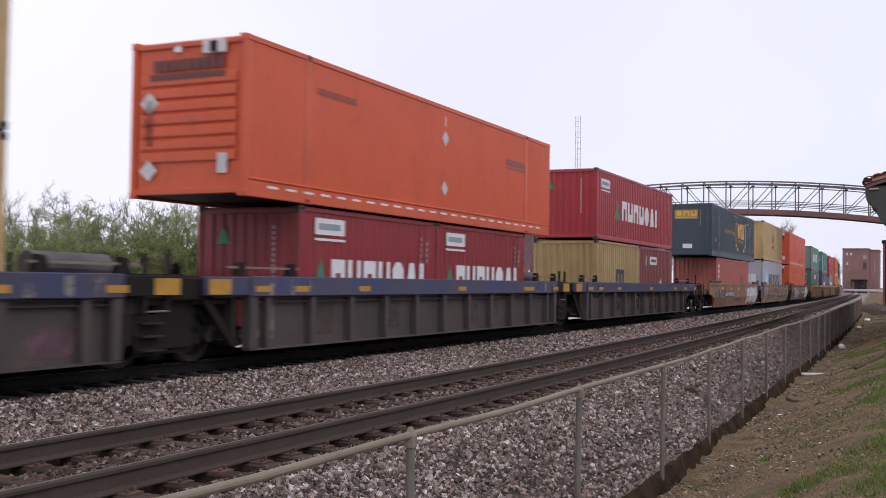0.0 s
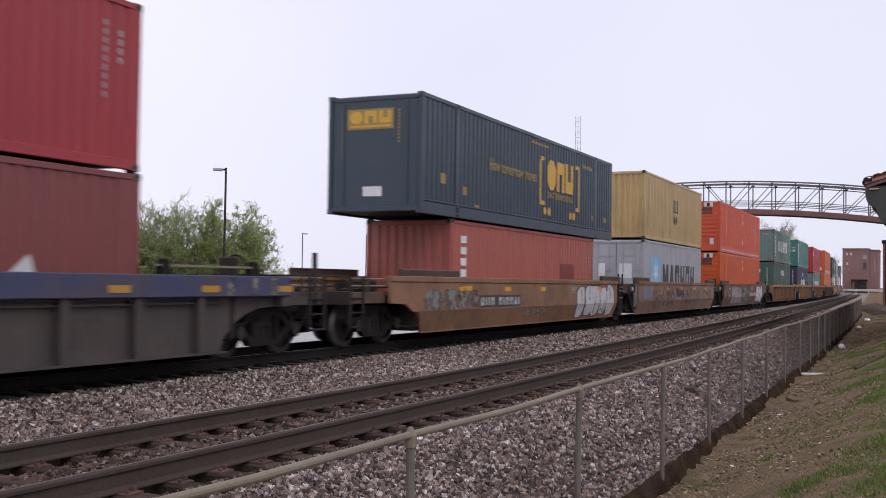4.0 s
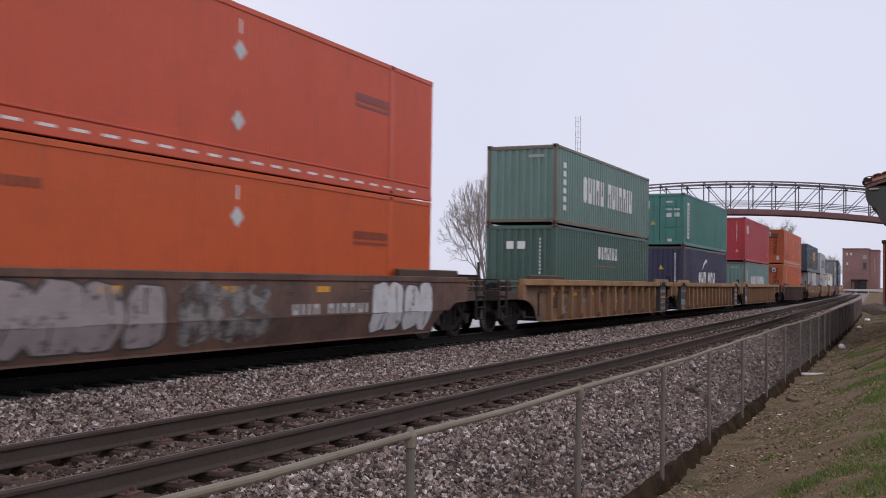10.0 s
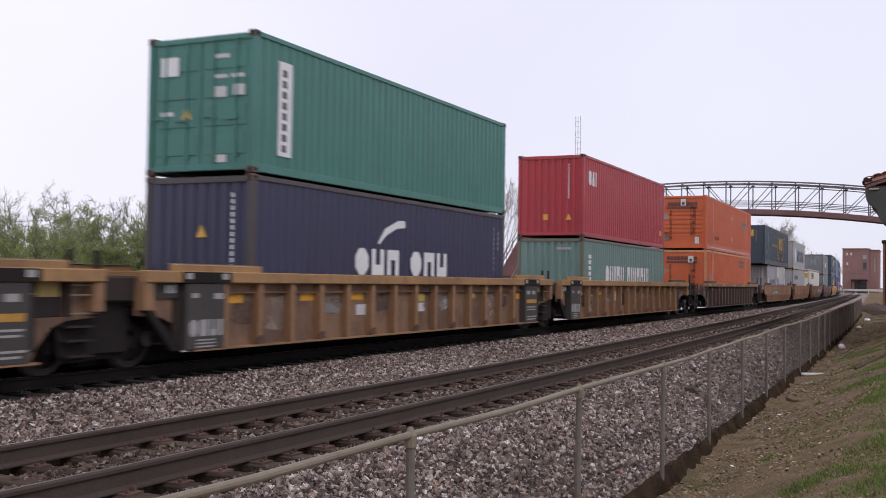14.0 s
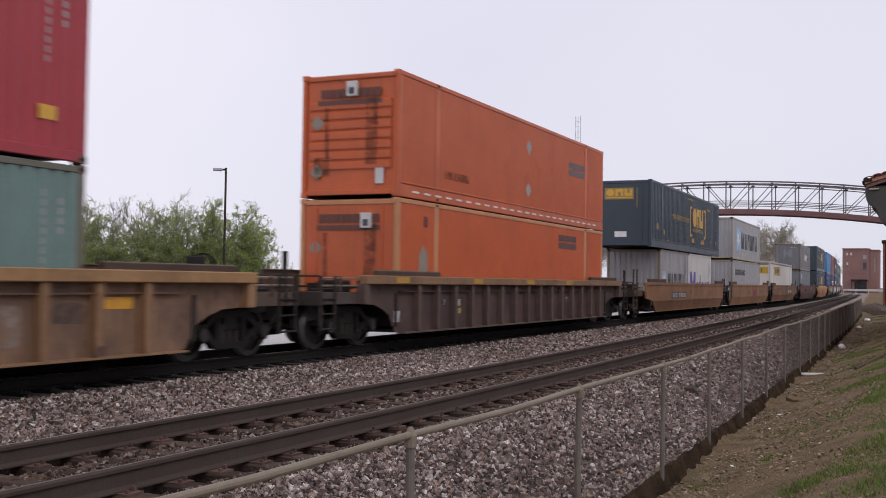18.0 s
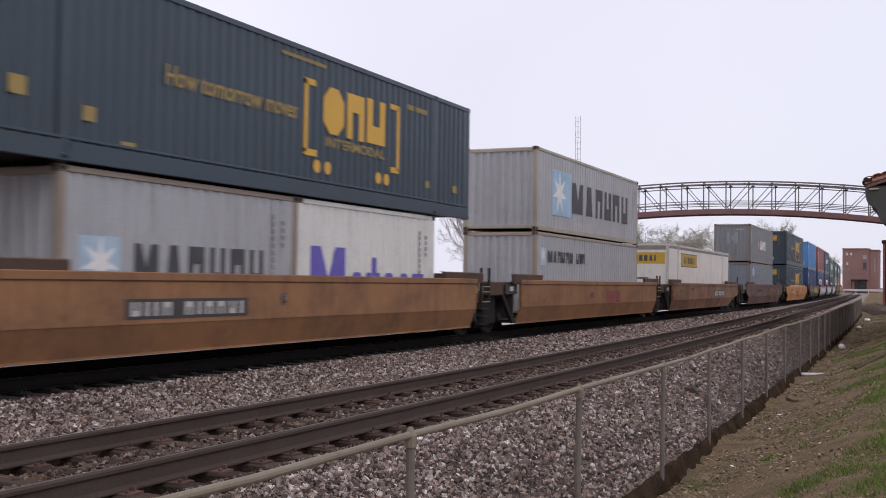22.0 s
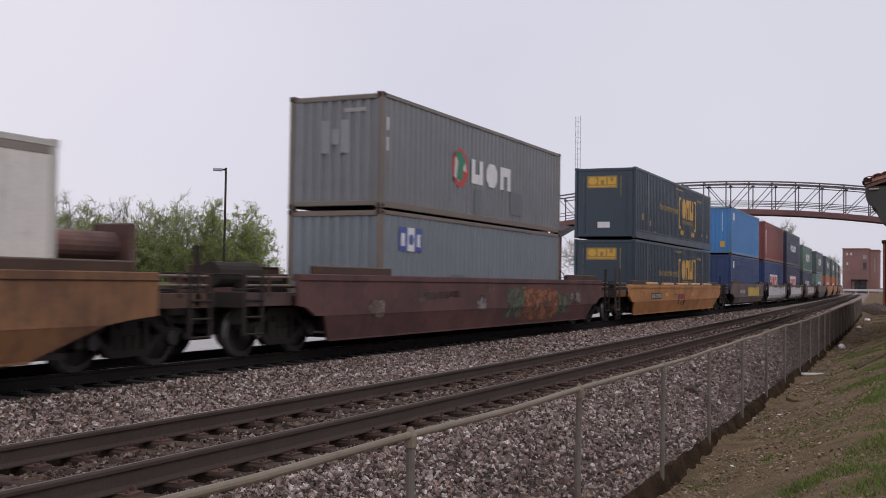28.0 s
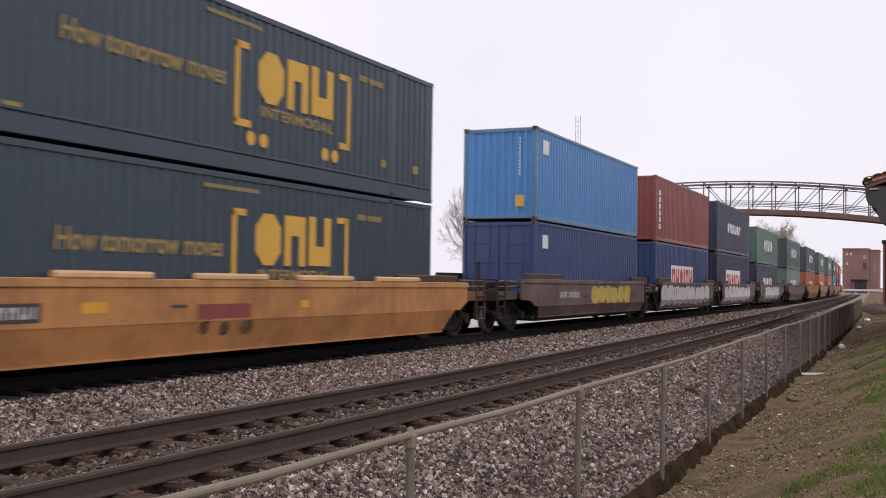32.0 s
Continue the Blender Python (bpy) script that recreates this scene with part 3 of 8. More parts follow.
# ================= depot eave, brick buildings, mast, lamps =================
def build_depot():
    root = thing("depot_building", "brick railway depot with a bracketed clay-tiled roof", "building")
    x0, x1, wy = 38.6, 62.0, 1.25
    ex0, ex1, ey, by = x0 - 1.05, x1 + 1.05, 2.19, wy - 10.0
    mid, slope = (wy + by) / 2, 0.34
    rz = 4.98 + slope * (ey - mid)
    part("wall", Mesh().box(x0, x1, by, wy, -0.9, 4.6), M_BRICK, root)
    part("gable_wall", Mesh().prism([(by, 4.6), (wy, 4.6), (mid, rz - 0.5)], "x", x0, x0 + 0.4), M_BRICK, root)
    far = 2 * mid - ey
    roof = Mesh().prism([(ey, 4.80), (ey, 4.98), (mid, rz), (far, 4.98), (far, 4.80), (mid, rz - 0.18)], "x", ex0, ex1)
    part("roof", roof, M_ROOF, root, "red clay tile roof")
    part("soffit", Mesh().box(ex0 + 0.12, ex1 - 0.1, wy, ey - 0.08, 4.70, 4.78), M_SOFFIT, root, "dark green boarded soffit")
    part("barge_board", Mesh().prism([(ey, 4.83), (ey, 4.93), (mid, rz - 0.05), (mid, rz - 0.21)], "x", ex0 - 0.03, ex0 + 0.05), M_BOARD, root, "weathered orange-tan barge board")
    part("verge_trim", Mesh().prism([(ey - 0.02, 4.70), (ey - 0.02, 4.825), (mid, rz - 0.215), (mid, rz - 0.34)], "x", ex0 + 0.0, ex0 + 0.05), M_GIRDER, root, "dark maroon trim under the barge board")
    # pale strip added for the bright highlight seen below the board
    part("rafter_end", Mesh().box(ex0 - 0.05, ex0 + 0.04, ey - 0.43, ey - 0.13, 4.64, 4.70, 0.01), M_EAVELIGHT, root, "pale strip painted as the bright highlight below the barge board")
    part("gutter", Mesh().box(ex0 + 0.1, ex1, ey, ey + 0.09, 4.84, 4.97, 0.02), M_BLACK, root)
    rnd = random.Random(2)
    arc = [(0.17 * math.cos(math.pi * k / 7), 0.085 * math.sin(math.pi * k / 7) - 0.05) for k in range(8)]
    tile = Mesh().prism(arc + [(0.78 * p, 0.75 * q - 0.02) for p, q in reversed(arc)], "x", -0.06, 0.42).data("verge_tile", M_ROOF)
    part("end_tile", Mesh().prism([(ey + 0.01, 4.90), (ey + 0.03, 5.03), (ey - 0.05, 5.055), (ey - 0.16, 5.00), (ey - 0.19, 5.07), (ey - 0.22, 4.99), (ey - 0.22, 4.93)], "x", ex0 - 0.09, ex0 + 0.3), M_DARK, root, "dark curled end tile")
    for k in range(16):
        y = ey - 0.1 - k * 0.27
        part("verge_tile", tile, None, root, at=pose(ex0 - 0.04 + rnd.uniform(-0.04, 0.04), y, 5.0 + slope * (ey - y) + rnd.uniform(-0.02, 0.03), -9 + rnd.uniform(-6, 6), rnd.uniform(-5, 5), rnd.uniform(-7, 7)))
    # curved timber brackets that carry the eave
    curve = [(wy, 4.70), (ey - 0.01, 4.70), (ey - 0.02, 4.52), (ey - 0.05, 4.34), (ey - 0.09, 4.24), (ey - 0.13, 4.16), (ey - 0.25, 4.11), (ey - 0.36, 4.02), (ey - 0.40, 3.90), (ey - 0.43, 3.74), (ey - 0.48, 3.64), (ey - 0.62, 3.53), (ey - 0.74, 3.48), (wy, 3.44)]
    for k in range(9):
        x = ex0 + 0.02 + k * 2.9
        part("bracket", Mesh().prism(curve, "x", x, x + 0.22), M_SOFFIT, root, "dark timber eave bracket")
        part("bracket_face", Mesh().prism([(p - 0.05 if i in (0, len(curve) - 1) else p + 0.014, q - 0.004 * (i > 1)) for i, (p, q) in enumerate(curve)], "x", x + 0.05, x + 0.17), M_GIRDER, root)
    return root


depot = build_depot()


# pale base colour stands in for sky mirrored in the panes
M_PALEGLASS = surface("painted_sky_glass", (0.34, 0.32, 0.34), 0.3, 0, (0.2, 0.2, 0.2), 0.3, 1, 5, 0)


def build_mill():
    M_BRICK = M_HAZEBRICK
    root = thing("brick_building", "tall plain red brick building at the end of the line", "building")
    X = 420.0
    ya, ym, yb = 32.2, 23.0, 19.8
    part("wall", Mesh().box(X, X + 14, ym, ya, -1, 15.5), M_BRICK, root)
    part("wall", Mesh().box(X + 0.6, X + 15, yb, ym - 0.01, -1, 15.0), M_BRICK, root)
    part("cornice", Mesh().box(X - 0.25, X + 14.2, ym - 0.1, ya + 0.2, 15.5, 15.8), M_BRICK, root)
    part("cornice", Mesh().box(X + 0.35, X + 15.2, yb - 0.2, ym - 0.15, 15.0, 15.3), M_BRICK, root)
    part("string_course", Mesh().box(X - 0.12, X, ym, ya, 6.6, 6.9), M_BRICK, root)
    for z, tall, glass in ((11.8, 1.5, M_PALEGLASS), (8.3, 2.2, M_GLASS)):
        w = part("window", Mesh().box(X - 0.06, X, 23.9, 25.1, z, z + tall), glass, root)
        part("window_sill", Mesh().box(X - 0.15, X, 23.8, 25.2, z - 0.2, z), M_BRICK, w)
    for y, z in ((30.6, 13.2), (29.2, 13.2), (30.5, 9.6)):
        w = part("window", Mesh().box(X - 0.06, X, y - 0.3, y + 0.3, z, z + 0.95), M_CONCRETE, root, "small pale window")
    for k in range(5):
        part("window", Mesh().box(X + 0.5, X + 0.6, 20.9, 21.3, 7.0 + k * 1.1, 7.7 + k * 1.1), M_PALEGLASS, root, "narrow pale stair window")
    porch = part("porch", Mesh().box(X - 3.5, X, 23.5, 29.0, 3.9, 4.25), M_BLACK, root, "dark porch over the entrance")
    for y in (23.8, 26.2, 28.7):
        part("porch_post", Mesh().box(X - 3.4, X - 3.2, y - 0.12, y + 0.12, -1, 3.9), M_BLACK, porch)
    part("door", Mesh().box(X - 0.08, X, 24.0, 28.0, -0.9, 3.4), M_GLASS, root)
    return root


mill = build_mill()


def build_shed():
    root = thing("dark_brick_shed", "dark purple-brown brick building beside the line", "building")
    X, ya = 118.0, 5.15
    part("wall", Mesh().box(X, X + 16, ya - 9, ya, -1, 6.0), M_BRICK, root)
    part("coping", Mesh().box(X - 0.15, X + 16.1, ya - 9.1, ya + 0.12, 6.0, 6.3), M_BLACK, root)
    part("downpipe", Mesh().tube((X - 0.08, ya - 0.3, -1), (X - 0.08, ya - 0.3, 6.0), 0.06, n=8), M_BLACK, root)
    return root


shed = build_shed()


def build_barrier():
    root = thing("white_barrier", "long white barrier beam across the end of the road", "barrier")
    part("beam", Mesh().box(329.8, 330.1, 13.8, 25.2, 0.25, 0.85, 0.03), M_CONCRETE, root)
    for y in (14.2, 18.2, 21.6, 24.9):
        part("barrier_post", Mesh().box(330.1, 330.3, y - 0.12, y + 0.12, -1.2, 0.8), M_CONCRETE, root)
    return root


barrier = build_barrier()


def build_mast():
    root = thing("radio_mast", "slender pale lattice radio mast far behind the railway", "mast")
    b = 0.3112
    d = 392.0
    x, y = d * math.cos(b), d * math.sin(b)
    legs = [(x - 0.3, y + 0.85), (x + 0.3, y - 0.85), (x + 1.2, y + 0.45)]
    for lx, ly in legs:
        part("leg", Mesh().tube((lx, ly, -1), (lx, ly, 62.9), 0.12, n=5), M_PALESTEEL, root)
    for k in range(32):
        z = -1 + k * 2.0
        for (a, c) in ((0, 1), (1, 2), (2, 0)):
            part("brace", Mesh().tube((*legs[a], z), (*legs[c], z), 0.038, n=4, cap=False), M_PALESTEEL, root)
    return root


mast = build_mast()


M_GREYCAST = surface("weathered_grey_casting", (0.40, 0.40, 0.41), 0.6, 0, (0.18, 0.17, 0.17), 0.4, 2, 20, 0)


def lamp_post(bearing, dist, height, arm=1.0, both=False):
    root = thing("lot_lamp", "dark steel parking lot lamp post behind the train", "lamp post", "lamps of the parking lot")
    x, y = dist * math.cos(bearing), dist * math.sin(bearing)
    root.matrix_basis = pose(x, y, 0, 0, 0, math.degrees(bearing) - 90)
    part("pole", Mesh().tube((0, 0, -1.05), (0, 0, height), 0.075, 0.06, n=8), M_DARK, root)
    part("footing", Mesh().tube((0, 0, -1.05), (0, 0, -0.4), 0.3, n=10), M_CONCRETE, root)
    for s in ((-1, 1) if both else (-1 if arm > 0 else 1,)):
        part("lamp_arm", Mesh().box(min(0, s * 0.5), max(0, s * 0.5), -0.05, 0.05, height - 0.16, height - 0.06), M_BLACK, root)
        part("lamp_head", Mesh().box(min(s * 0.2, s * abs(arm)), max(s * 0.2, s * abs(arm)), -0.18, 0.18, height - 0.2, height - 0.04, 0.03), M_GREYCAST, root, "pale grey lamp head")
    return root


lamp_post(0.6400, 64, 7.95, 0.75)
lamp_post(0.5685, 150, 7.9, -0.7)
lamp_post(0.5090, 152, 7.9, -0.8)
lamp_post(0.4826, 128, 7.9, 0.5)
lamp_post(0.4560, 166, 7.9, -0.8)


def street_lamp():
    root = thing("street_lamp", "grey street lamp with a curved arm and cobra head", "lamp post")
    b, d = 0.2650, 88
    x, y = d * math.cos(b), d * math.sin(b)
    part("pole", Mesh().tube((x, y, -1), (x, y, 8.7), 0.10, 0.07, n=8), M_GREYCAST, root)
    arm = Mesh()
    pts = [(x - math.sin(b) * s, y + math.cos(b) * s, 8.7 + 0.75 * math.sin(s / 2.2 * 1.5)) for s in (0, 0.4, 0.8, 1.2, 1.6, 2.2)]
    for p, q in zip(pts, pts[1:]):
        arm.tube(p, q, 0.05, n=6)
    part("arm", arm, M_GREYCAST, root)
    p = pts[-1]
    part("lamp_head", Mesh().tube(p, (p[0] - math.sin(b) * 0.9, p[1] + math.cos(b) * 0.9, p[2] - 0.05), 0.16, 0.1, n=8), M_GREYCAST, root)
    return root


street_lamp()


# ================= trees behind the train =================
def limbs_mesh(name, A, B, ra, rb, mat):
    """Many thin tapered limbs of three sides as one mesh, from arrays of their ends."""
    A, B = np.asarray(A, float), np.asarray(B, float)
    d = B - A
    d /= np.maximum(np.linalg.norm(d, axis=1), 1e-6)[:, None]
    u = np.cross(d, np.where(np.abs(d[:, 2:]) < 0.9, [[0, 0, 1.0]], [[1.0, 0, 0]]))
    u /= np.linalg.norm(u, axis=1)[:, None]
    w = np.cross(d, u)
    vs = []
    for P, r in ((A, ra), (B, rb)):
        for k in range(3):
            t = 2 * np.pi * k / 3
            vs.append(P + (u * math.cos(t) + w * math.sin(t)) * np.asarray(r)[:, None])
    v = np.stack(vs, 1).reshape(-1, 3)
    f = np.array([(0, 1, 4, 3), (1, 2, 5, 4), (2, 0, 3, 5)])[None] + (np.arange(len(A)) * 6)[:, None, None]
    return raw_mesh(name, v, f, 4, mat, True)


def leaf_mesh(name, rs, cen, leaf, mat):
    n = len(cen)
    u = rs.normal(size=(n, 3))
    u /= np.linalg.norm(u, axis=1)[:, None]
    w = np.cross(u, rs.normal(size=(n, 3)))
    w /= np.linalg.norm(w, axis=1)[:, None]
    s = (leaf * rs.uniform(0.5, 1.3, n))[:, None]
    quad = np.stack([cen - u * s * 0.5, cen + w * s * 0.32, cen + u * s * 0.5, cen - w * s * 0.32], 1).reshape(-1, 3)
    return raw_mesh(name, quad, np.arange(n * 4), 4, mat)


def build_tree(name, label, x, y, height, width, seed, foot=0.35, limbs=40, subs=14, twigs=7, twig=0.016, reach=1.0, lift=0.35,
               leaves=0, leaf=0.09, mat=None, buds=0, bud_mat=None, stems=1, twig_mat=None, leaf_low=0.0, leaf_high=1.0):
    """A trunk or several stems, limbs that fill a rounded crown, boughs and twigs off them, leaves at the twigs."""
    rs = np.random.RandomState(seed)
    root = thing(name, label, "tree", "trees beyond the railway")
    root.matrix_basis = pose(x, y, float(ground_z(x, y)) - 0.05)
    cz, rz, rr = height * (1 + foot) / 2, height * (1 - foot) / 2, width / 2
    trunk = Mesh()
    r0 = height * 0.018
    top = height * (foot + 0.25)
    if stems == 1:
        pts = [Vector((0.12 * math.sin(k * 1.7 + seed), 0.12 * math.cos(k * 1.3 + seed), top * k / 4)) for k in range(5)]
        for k in range(4):
            trunk.tube(pts[k], pts[k + 1], r0 * (1 - 0.16 * k), r0 * (1 - 0.16 * (k + 1)), n=8, cap=False)
    A, B, ra, rb, tips = [], [], [], [], []
    for i in range(limbs):
        d = rs.normal(size=3)
        d /= np.linalg.norm(d)
        d[2] = d[2] if d[2] > -0.6 else -d[2]
        q = rs.uniform(0.25, 1.0) ** 0.55
        tgt = np.array([0, 0, cz]) + d * q * np.array([rr, rr, rz]) * rs.uniform(0.80, 0.97)
        if stems == 1:
            z = min(top * rs.uniform(0.55, 1.0), tgt[2] * 0.8)
            st = np.array([0, 0, z])
        else:
            st = np.array([rs.normal(0, 0.12) * width * 0.5, rs.normal(0, 0.12) * width * 0.5, 0.0])
        bow = np.array([0, 0, 0.18 * np.linalg.norm(tgt - st)]) + rs.normal(0, 0.12, 3)
        ts = np.linspace(0, 1, 6)
        path = [st + (tgt - st) * t + bow * 4 * t * (1 - t) * (0.6 if stems == 1 else -0.2) for t in ts]
        rl = r0 * (0.25 if stems == 1 else 0.24)
        for k in range(5):
            A.append(path[k]); B.append(path[k + 1]); ra.append(rl * (1 - 0.17 * k)); rb.append(rl * (1 - 0.17 * (k + 1)))
        for j in range(subs):
            t = rs.uniform(0.35, 1.0)
            k = min(int(t * 5), 4)
            p = path[k] + (path[k + 1] - path[k]) * (t * 5 - k)
            v = rs.normal(size=3) + 0.7 * d
            v[2] += lift
            v *= reach * rs.uniform(0.5, 1.2) / np.linalg.norm(v)
            e = p + v
            A.append(p); B.append(e); ra.append(twig * 1.9); rb.append(twig)
            for m in range(twigs):
                f = rs.uniform(0.25, 1.0)
                g = p + v * f
                w = rs.normal(size=3) + 0.8 * v / reach
                w[2] += lift
                w *= reach * 0.55 * rs.uniform(0.4, 1.2) / np.linalg.norm(w)
                A.append(g); B.append(g + w); ra.append(twig); rb.append(twig * 0.5)
                tips.append((g, w))
    if stems == 1:
        part("trunk", trunk, M_BARK, root)
    br = new("branch_work", limbs_mesh("branch_work", A, B, ra, rb, twig_mat or M_TWIG))
    br.parent = root
    G, W = np.array([t[0] for t in tips]), np.array([t[1] for t in tips])
    for what, n, m, lo, hi in (("crown", leaves, mat or M_LEAF, leaf_low, leaf_high), ("buds", buds, bud_mat or M_BUD, leaf_high * 0.75, 1.2)):
        if not n:
            continue
        k = rs.randint(0, len(G), n)
        cen = G[k] + W[k] * rs.uniform(0.3, 1.05, (n, 1)) + rs.normal(0, leaf * 0.7, (n, 3))
        h = cen[:, 2] / height
        edge = rs.normal(0, 0.07, n)
        cen = cen[(h > lo + edge) & (h < hi + edge)]
        ob = new("crown", leaf_mesh("crown", rs, cen, leaf if what == "crown" else leaf * 0.8, m))
        ob.parent = root
    return root


def build_fan_tree(name, label, x, y, height, width, seed, forks=5):
    """A short trunk that forks again and again into upright boughs, ending in a domed crown of bare twigs."""
    rs = np.random.RandomState(seed)
    root = thing(name, label, "tree", "trees beyond the railway")
    root.matrix_basis = pose(x, y, float(ground_z(x, y)) - 0.05)
    foot = height * 0.13
    A, B, ra, rb = [], [], [], []

    def grow(p, d, length, r, level):
        bend = d + rs.normal(0, 0.10, 3)
        mid = p + d * length * 0.5
        q = mid + bend / np.linalg.norm(bend) * length * 0.5
        A.extend((p, mid)); B.extend((mid, q)); ra.extend((r, r * 0.85)); rb.extend((r * 0.85, r * 0.7))
        if level >= 2:
            for k in range(4):
                f = rs.uniform(0.2, 1.0)
                w = d + rs.normal(0, 0.5, 3) + np.array([0, 0, 0.1])
                w *= length * rs.uniform(0.25, 0.5) / np.linalg.norm(w)
                g = p + (q - p) * f
                A.append(g); B.append(g + w); ra.append(0.009); rb.append(0.005)
        if level == forks:
            return
        n = 3 if rs.rand() < 0.55 else 2
        turn = rs.uniform(0, 2 * np.pi)
        side = np.cross(d, [0.3, 0.2, 1.0]); side /= np.linalg.norm(side)
        other = np.cross(d, side)
        for k in range(n):
            a = turn + 2 * np.pi * k / n + rs.uniform(-0.4, 0.4)
            v = d + (side * math.cos(a) + other * math.sin(a)) * rs.uniform(0.28, 0.52) + np.array([0, 0, 0.07])
            grow(q, v / np.linalg.norm(v), length * rs.uniform(0.66, 0.90), max(r * 0.62, 0.016), level + 1)

    boughs = 9
    for k in range(boughs):
        a, out = 2 * np.pi * k / boughs + rs.uniform(-0.25, 0.25), (0.35 + 0.75 * (k % 3) / 2)
        v = np.array([out * math.cos(a), out * math.sin(a), 1.0])
        grow(np.array([0, 0, foot * 0.8]), v / np.linalg.norm(v), 2.3 * rs.uniform(0.85, 1.1), 0.10, 0)
    A, B = np.array(A), np.array(B)
    # scaled to the crown's size, then drawn in to a dome
    top, half = np.percentile(B[:, 2], 99.5), np.percentile(np.hypot(B[:, 0], B[:, 1]), 99)
    for P in (A, B):
        P[:, 2] = foot * 0.8 + (P[:, 2] - foot * 0.8) * (height - foot * 0.8) / (top - foot * 0.8)
        P[:, :2] *= width / 2 / half
        h, out = P[:, 2] - height * 0.36, np.hypot(P[:, 0], P[:, 1])
        over = np.sqrt((out / (width * 0.5)) ** 2 + (np.where(h > 0, h / (height * 0.64), h / (height * 0.9))) ** 2)
        k = np.where(over > 0.92, (0.92 + 0.45 * (over - 0.92)) / np.maximum(over, 0.1), 1.0)
        P[:, :2] *= k[:, None]
        P[:, 2] = height * 0.36 + h * k
    trunk = Mesh()
    trunk.tube(Vector((0, 0, 0)), Vector((0.05, 0.03, foot)), 0.30, 0.24, n=9, cap=False)
    part("trunk", trunk, M_BARK, root)
    br = new("branch_work", limbs_mesh("branch_work", A, B, ra, rb, M_TWIG))
    br.parent = root
    return root


def at_bearing(b, d):
    return d * math.cos(b), d * math.sin(b)


GREEN_LABEL = "bushy tree in fresh spring leaf with bare twigs on top"
for i, (b, d, h, w, full) in enumerate([(0.905, 60, 7.4, 9.0, 0.7), (0.855, 66, 8.2, 9.5, 0.72), (0.805, 62, 6.6, 8.5, 0.70), (0.772, 68, 8.5, 7.6, 0.74), (0.728, 66, 7.4, 7.5, 0.66),
                                        (0.685, 66, 7.9, 8.6, 0.84), (0.650, 66, 7.9, 7.6, 0.95), (0.622, 68, 7.3, 6.4, 0.96), (0.96, 58, 8, 9, 0.7)]):
    x, y = at_bearing(b, d)
    shown = b < 0.88
    build_tree("bush_tree", GREEN_LABEL, x, y, h, w, 20 + i, 0.02, 66, 12, 5, 0.010, 0.9, 0.6 if full < 0.8 else 0.5, (46000 if full > 0.9 else 36000) if shown else 9000, 0.098, M_LEAF, (8000 if full > 0.9 else 12000) if shown else 1500, M_BUD, 5, M_SHOOT, leaf_high=full)
build_fan_tree("bare_tree", "leafless round-crowned tree with grey-brown twigs behind the railway", *at_bearing(0.3945, 108), 13.75, 12.6, 61)
for i, (b, d, h, w) in enumerate([(0.262, 165, 12.0, 13), (0.235, 172, 12.6, 14), (0.208, 180, 12.6, 14), (0.183, 190, 13.2, 15), (0.158, 200, 13.6, 15),
                                  (0.140, 215, 16.2, 12), (0.127, 230, 16.6, 11), (0.100, 330, 12.6, 16), (0.092, 345, 12.6, 14), (0.30, 175, 10.5, 14)]):
    x, y = at_bearing(b, d)
    build_tree("wood_tree", "distant tree just coming into leaf behind the train", x, y, h, w, 90 + i, 0.25, 36, 11, 6, 0.017, 1.5, 0.3, 3200, 0.18, M_BUD)
for x, y, h, w in ((88.0, 4.0, 0.7, 1.8), (96.0, 4.7, 0.9, 2.2), (103.0, 5.6, 0.8, 2.4), (84.0, 3.2, 0.45, 1.3)):
    build_tree("dry_shrub", "low tangle of dry brown brush beside the line", x, y, h, w, int(x), 0.02, 30, 8, 4, 0.012, 0.35, 0.3, 900, 0.08, M_DEAD, stems=5)


# ================= the train: containers =================
def corrugated(x0, x1, y, depth, pitch, z0, z1, outward=-1):
    """A folded steel wall along x; its outer flats lie at y."""
    line, x = [(x0, y)], x0 + 0.06
    flat, slope = pitch * 0.36, pitch * 0.13
    while x + pitch < x1:
        line += [(x, y), (x + slope, y - outward * depth), (x + slope + pitch * 0.38, y - outward * depth), (x + 2 * slope + pitch * 0.38, y)]
        x += pitch
    line.append((x1, y))
    return Mesh().sheet(line, z0, z1)


def turned(mesh, cx):
    """The same folded wall turned to close an end: x becomes y."""
    mesh.v = [(cx + y, x, z) for x, y, z in mesh.v]
    return mesh


LETTER = {"r": 0.9, "o": 0.95, "a": 1.0, "i": 0.4, "m": 1.25, "n": 0.95, "u": 0.95, " ": 0.5}


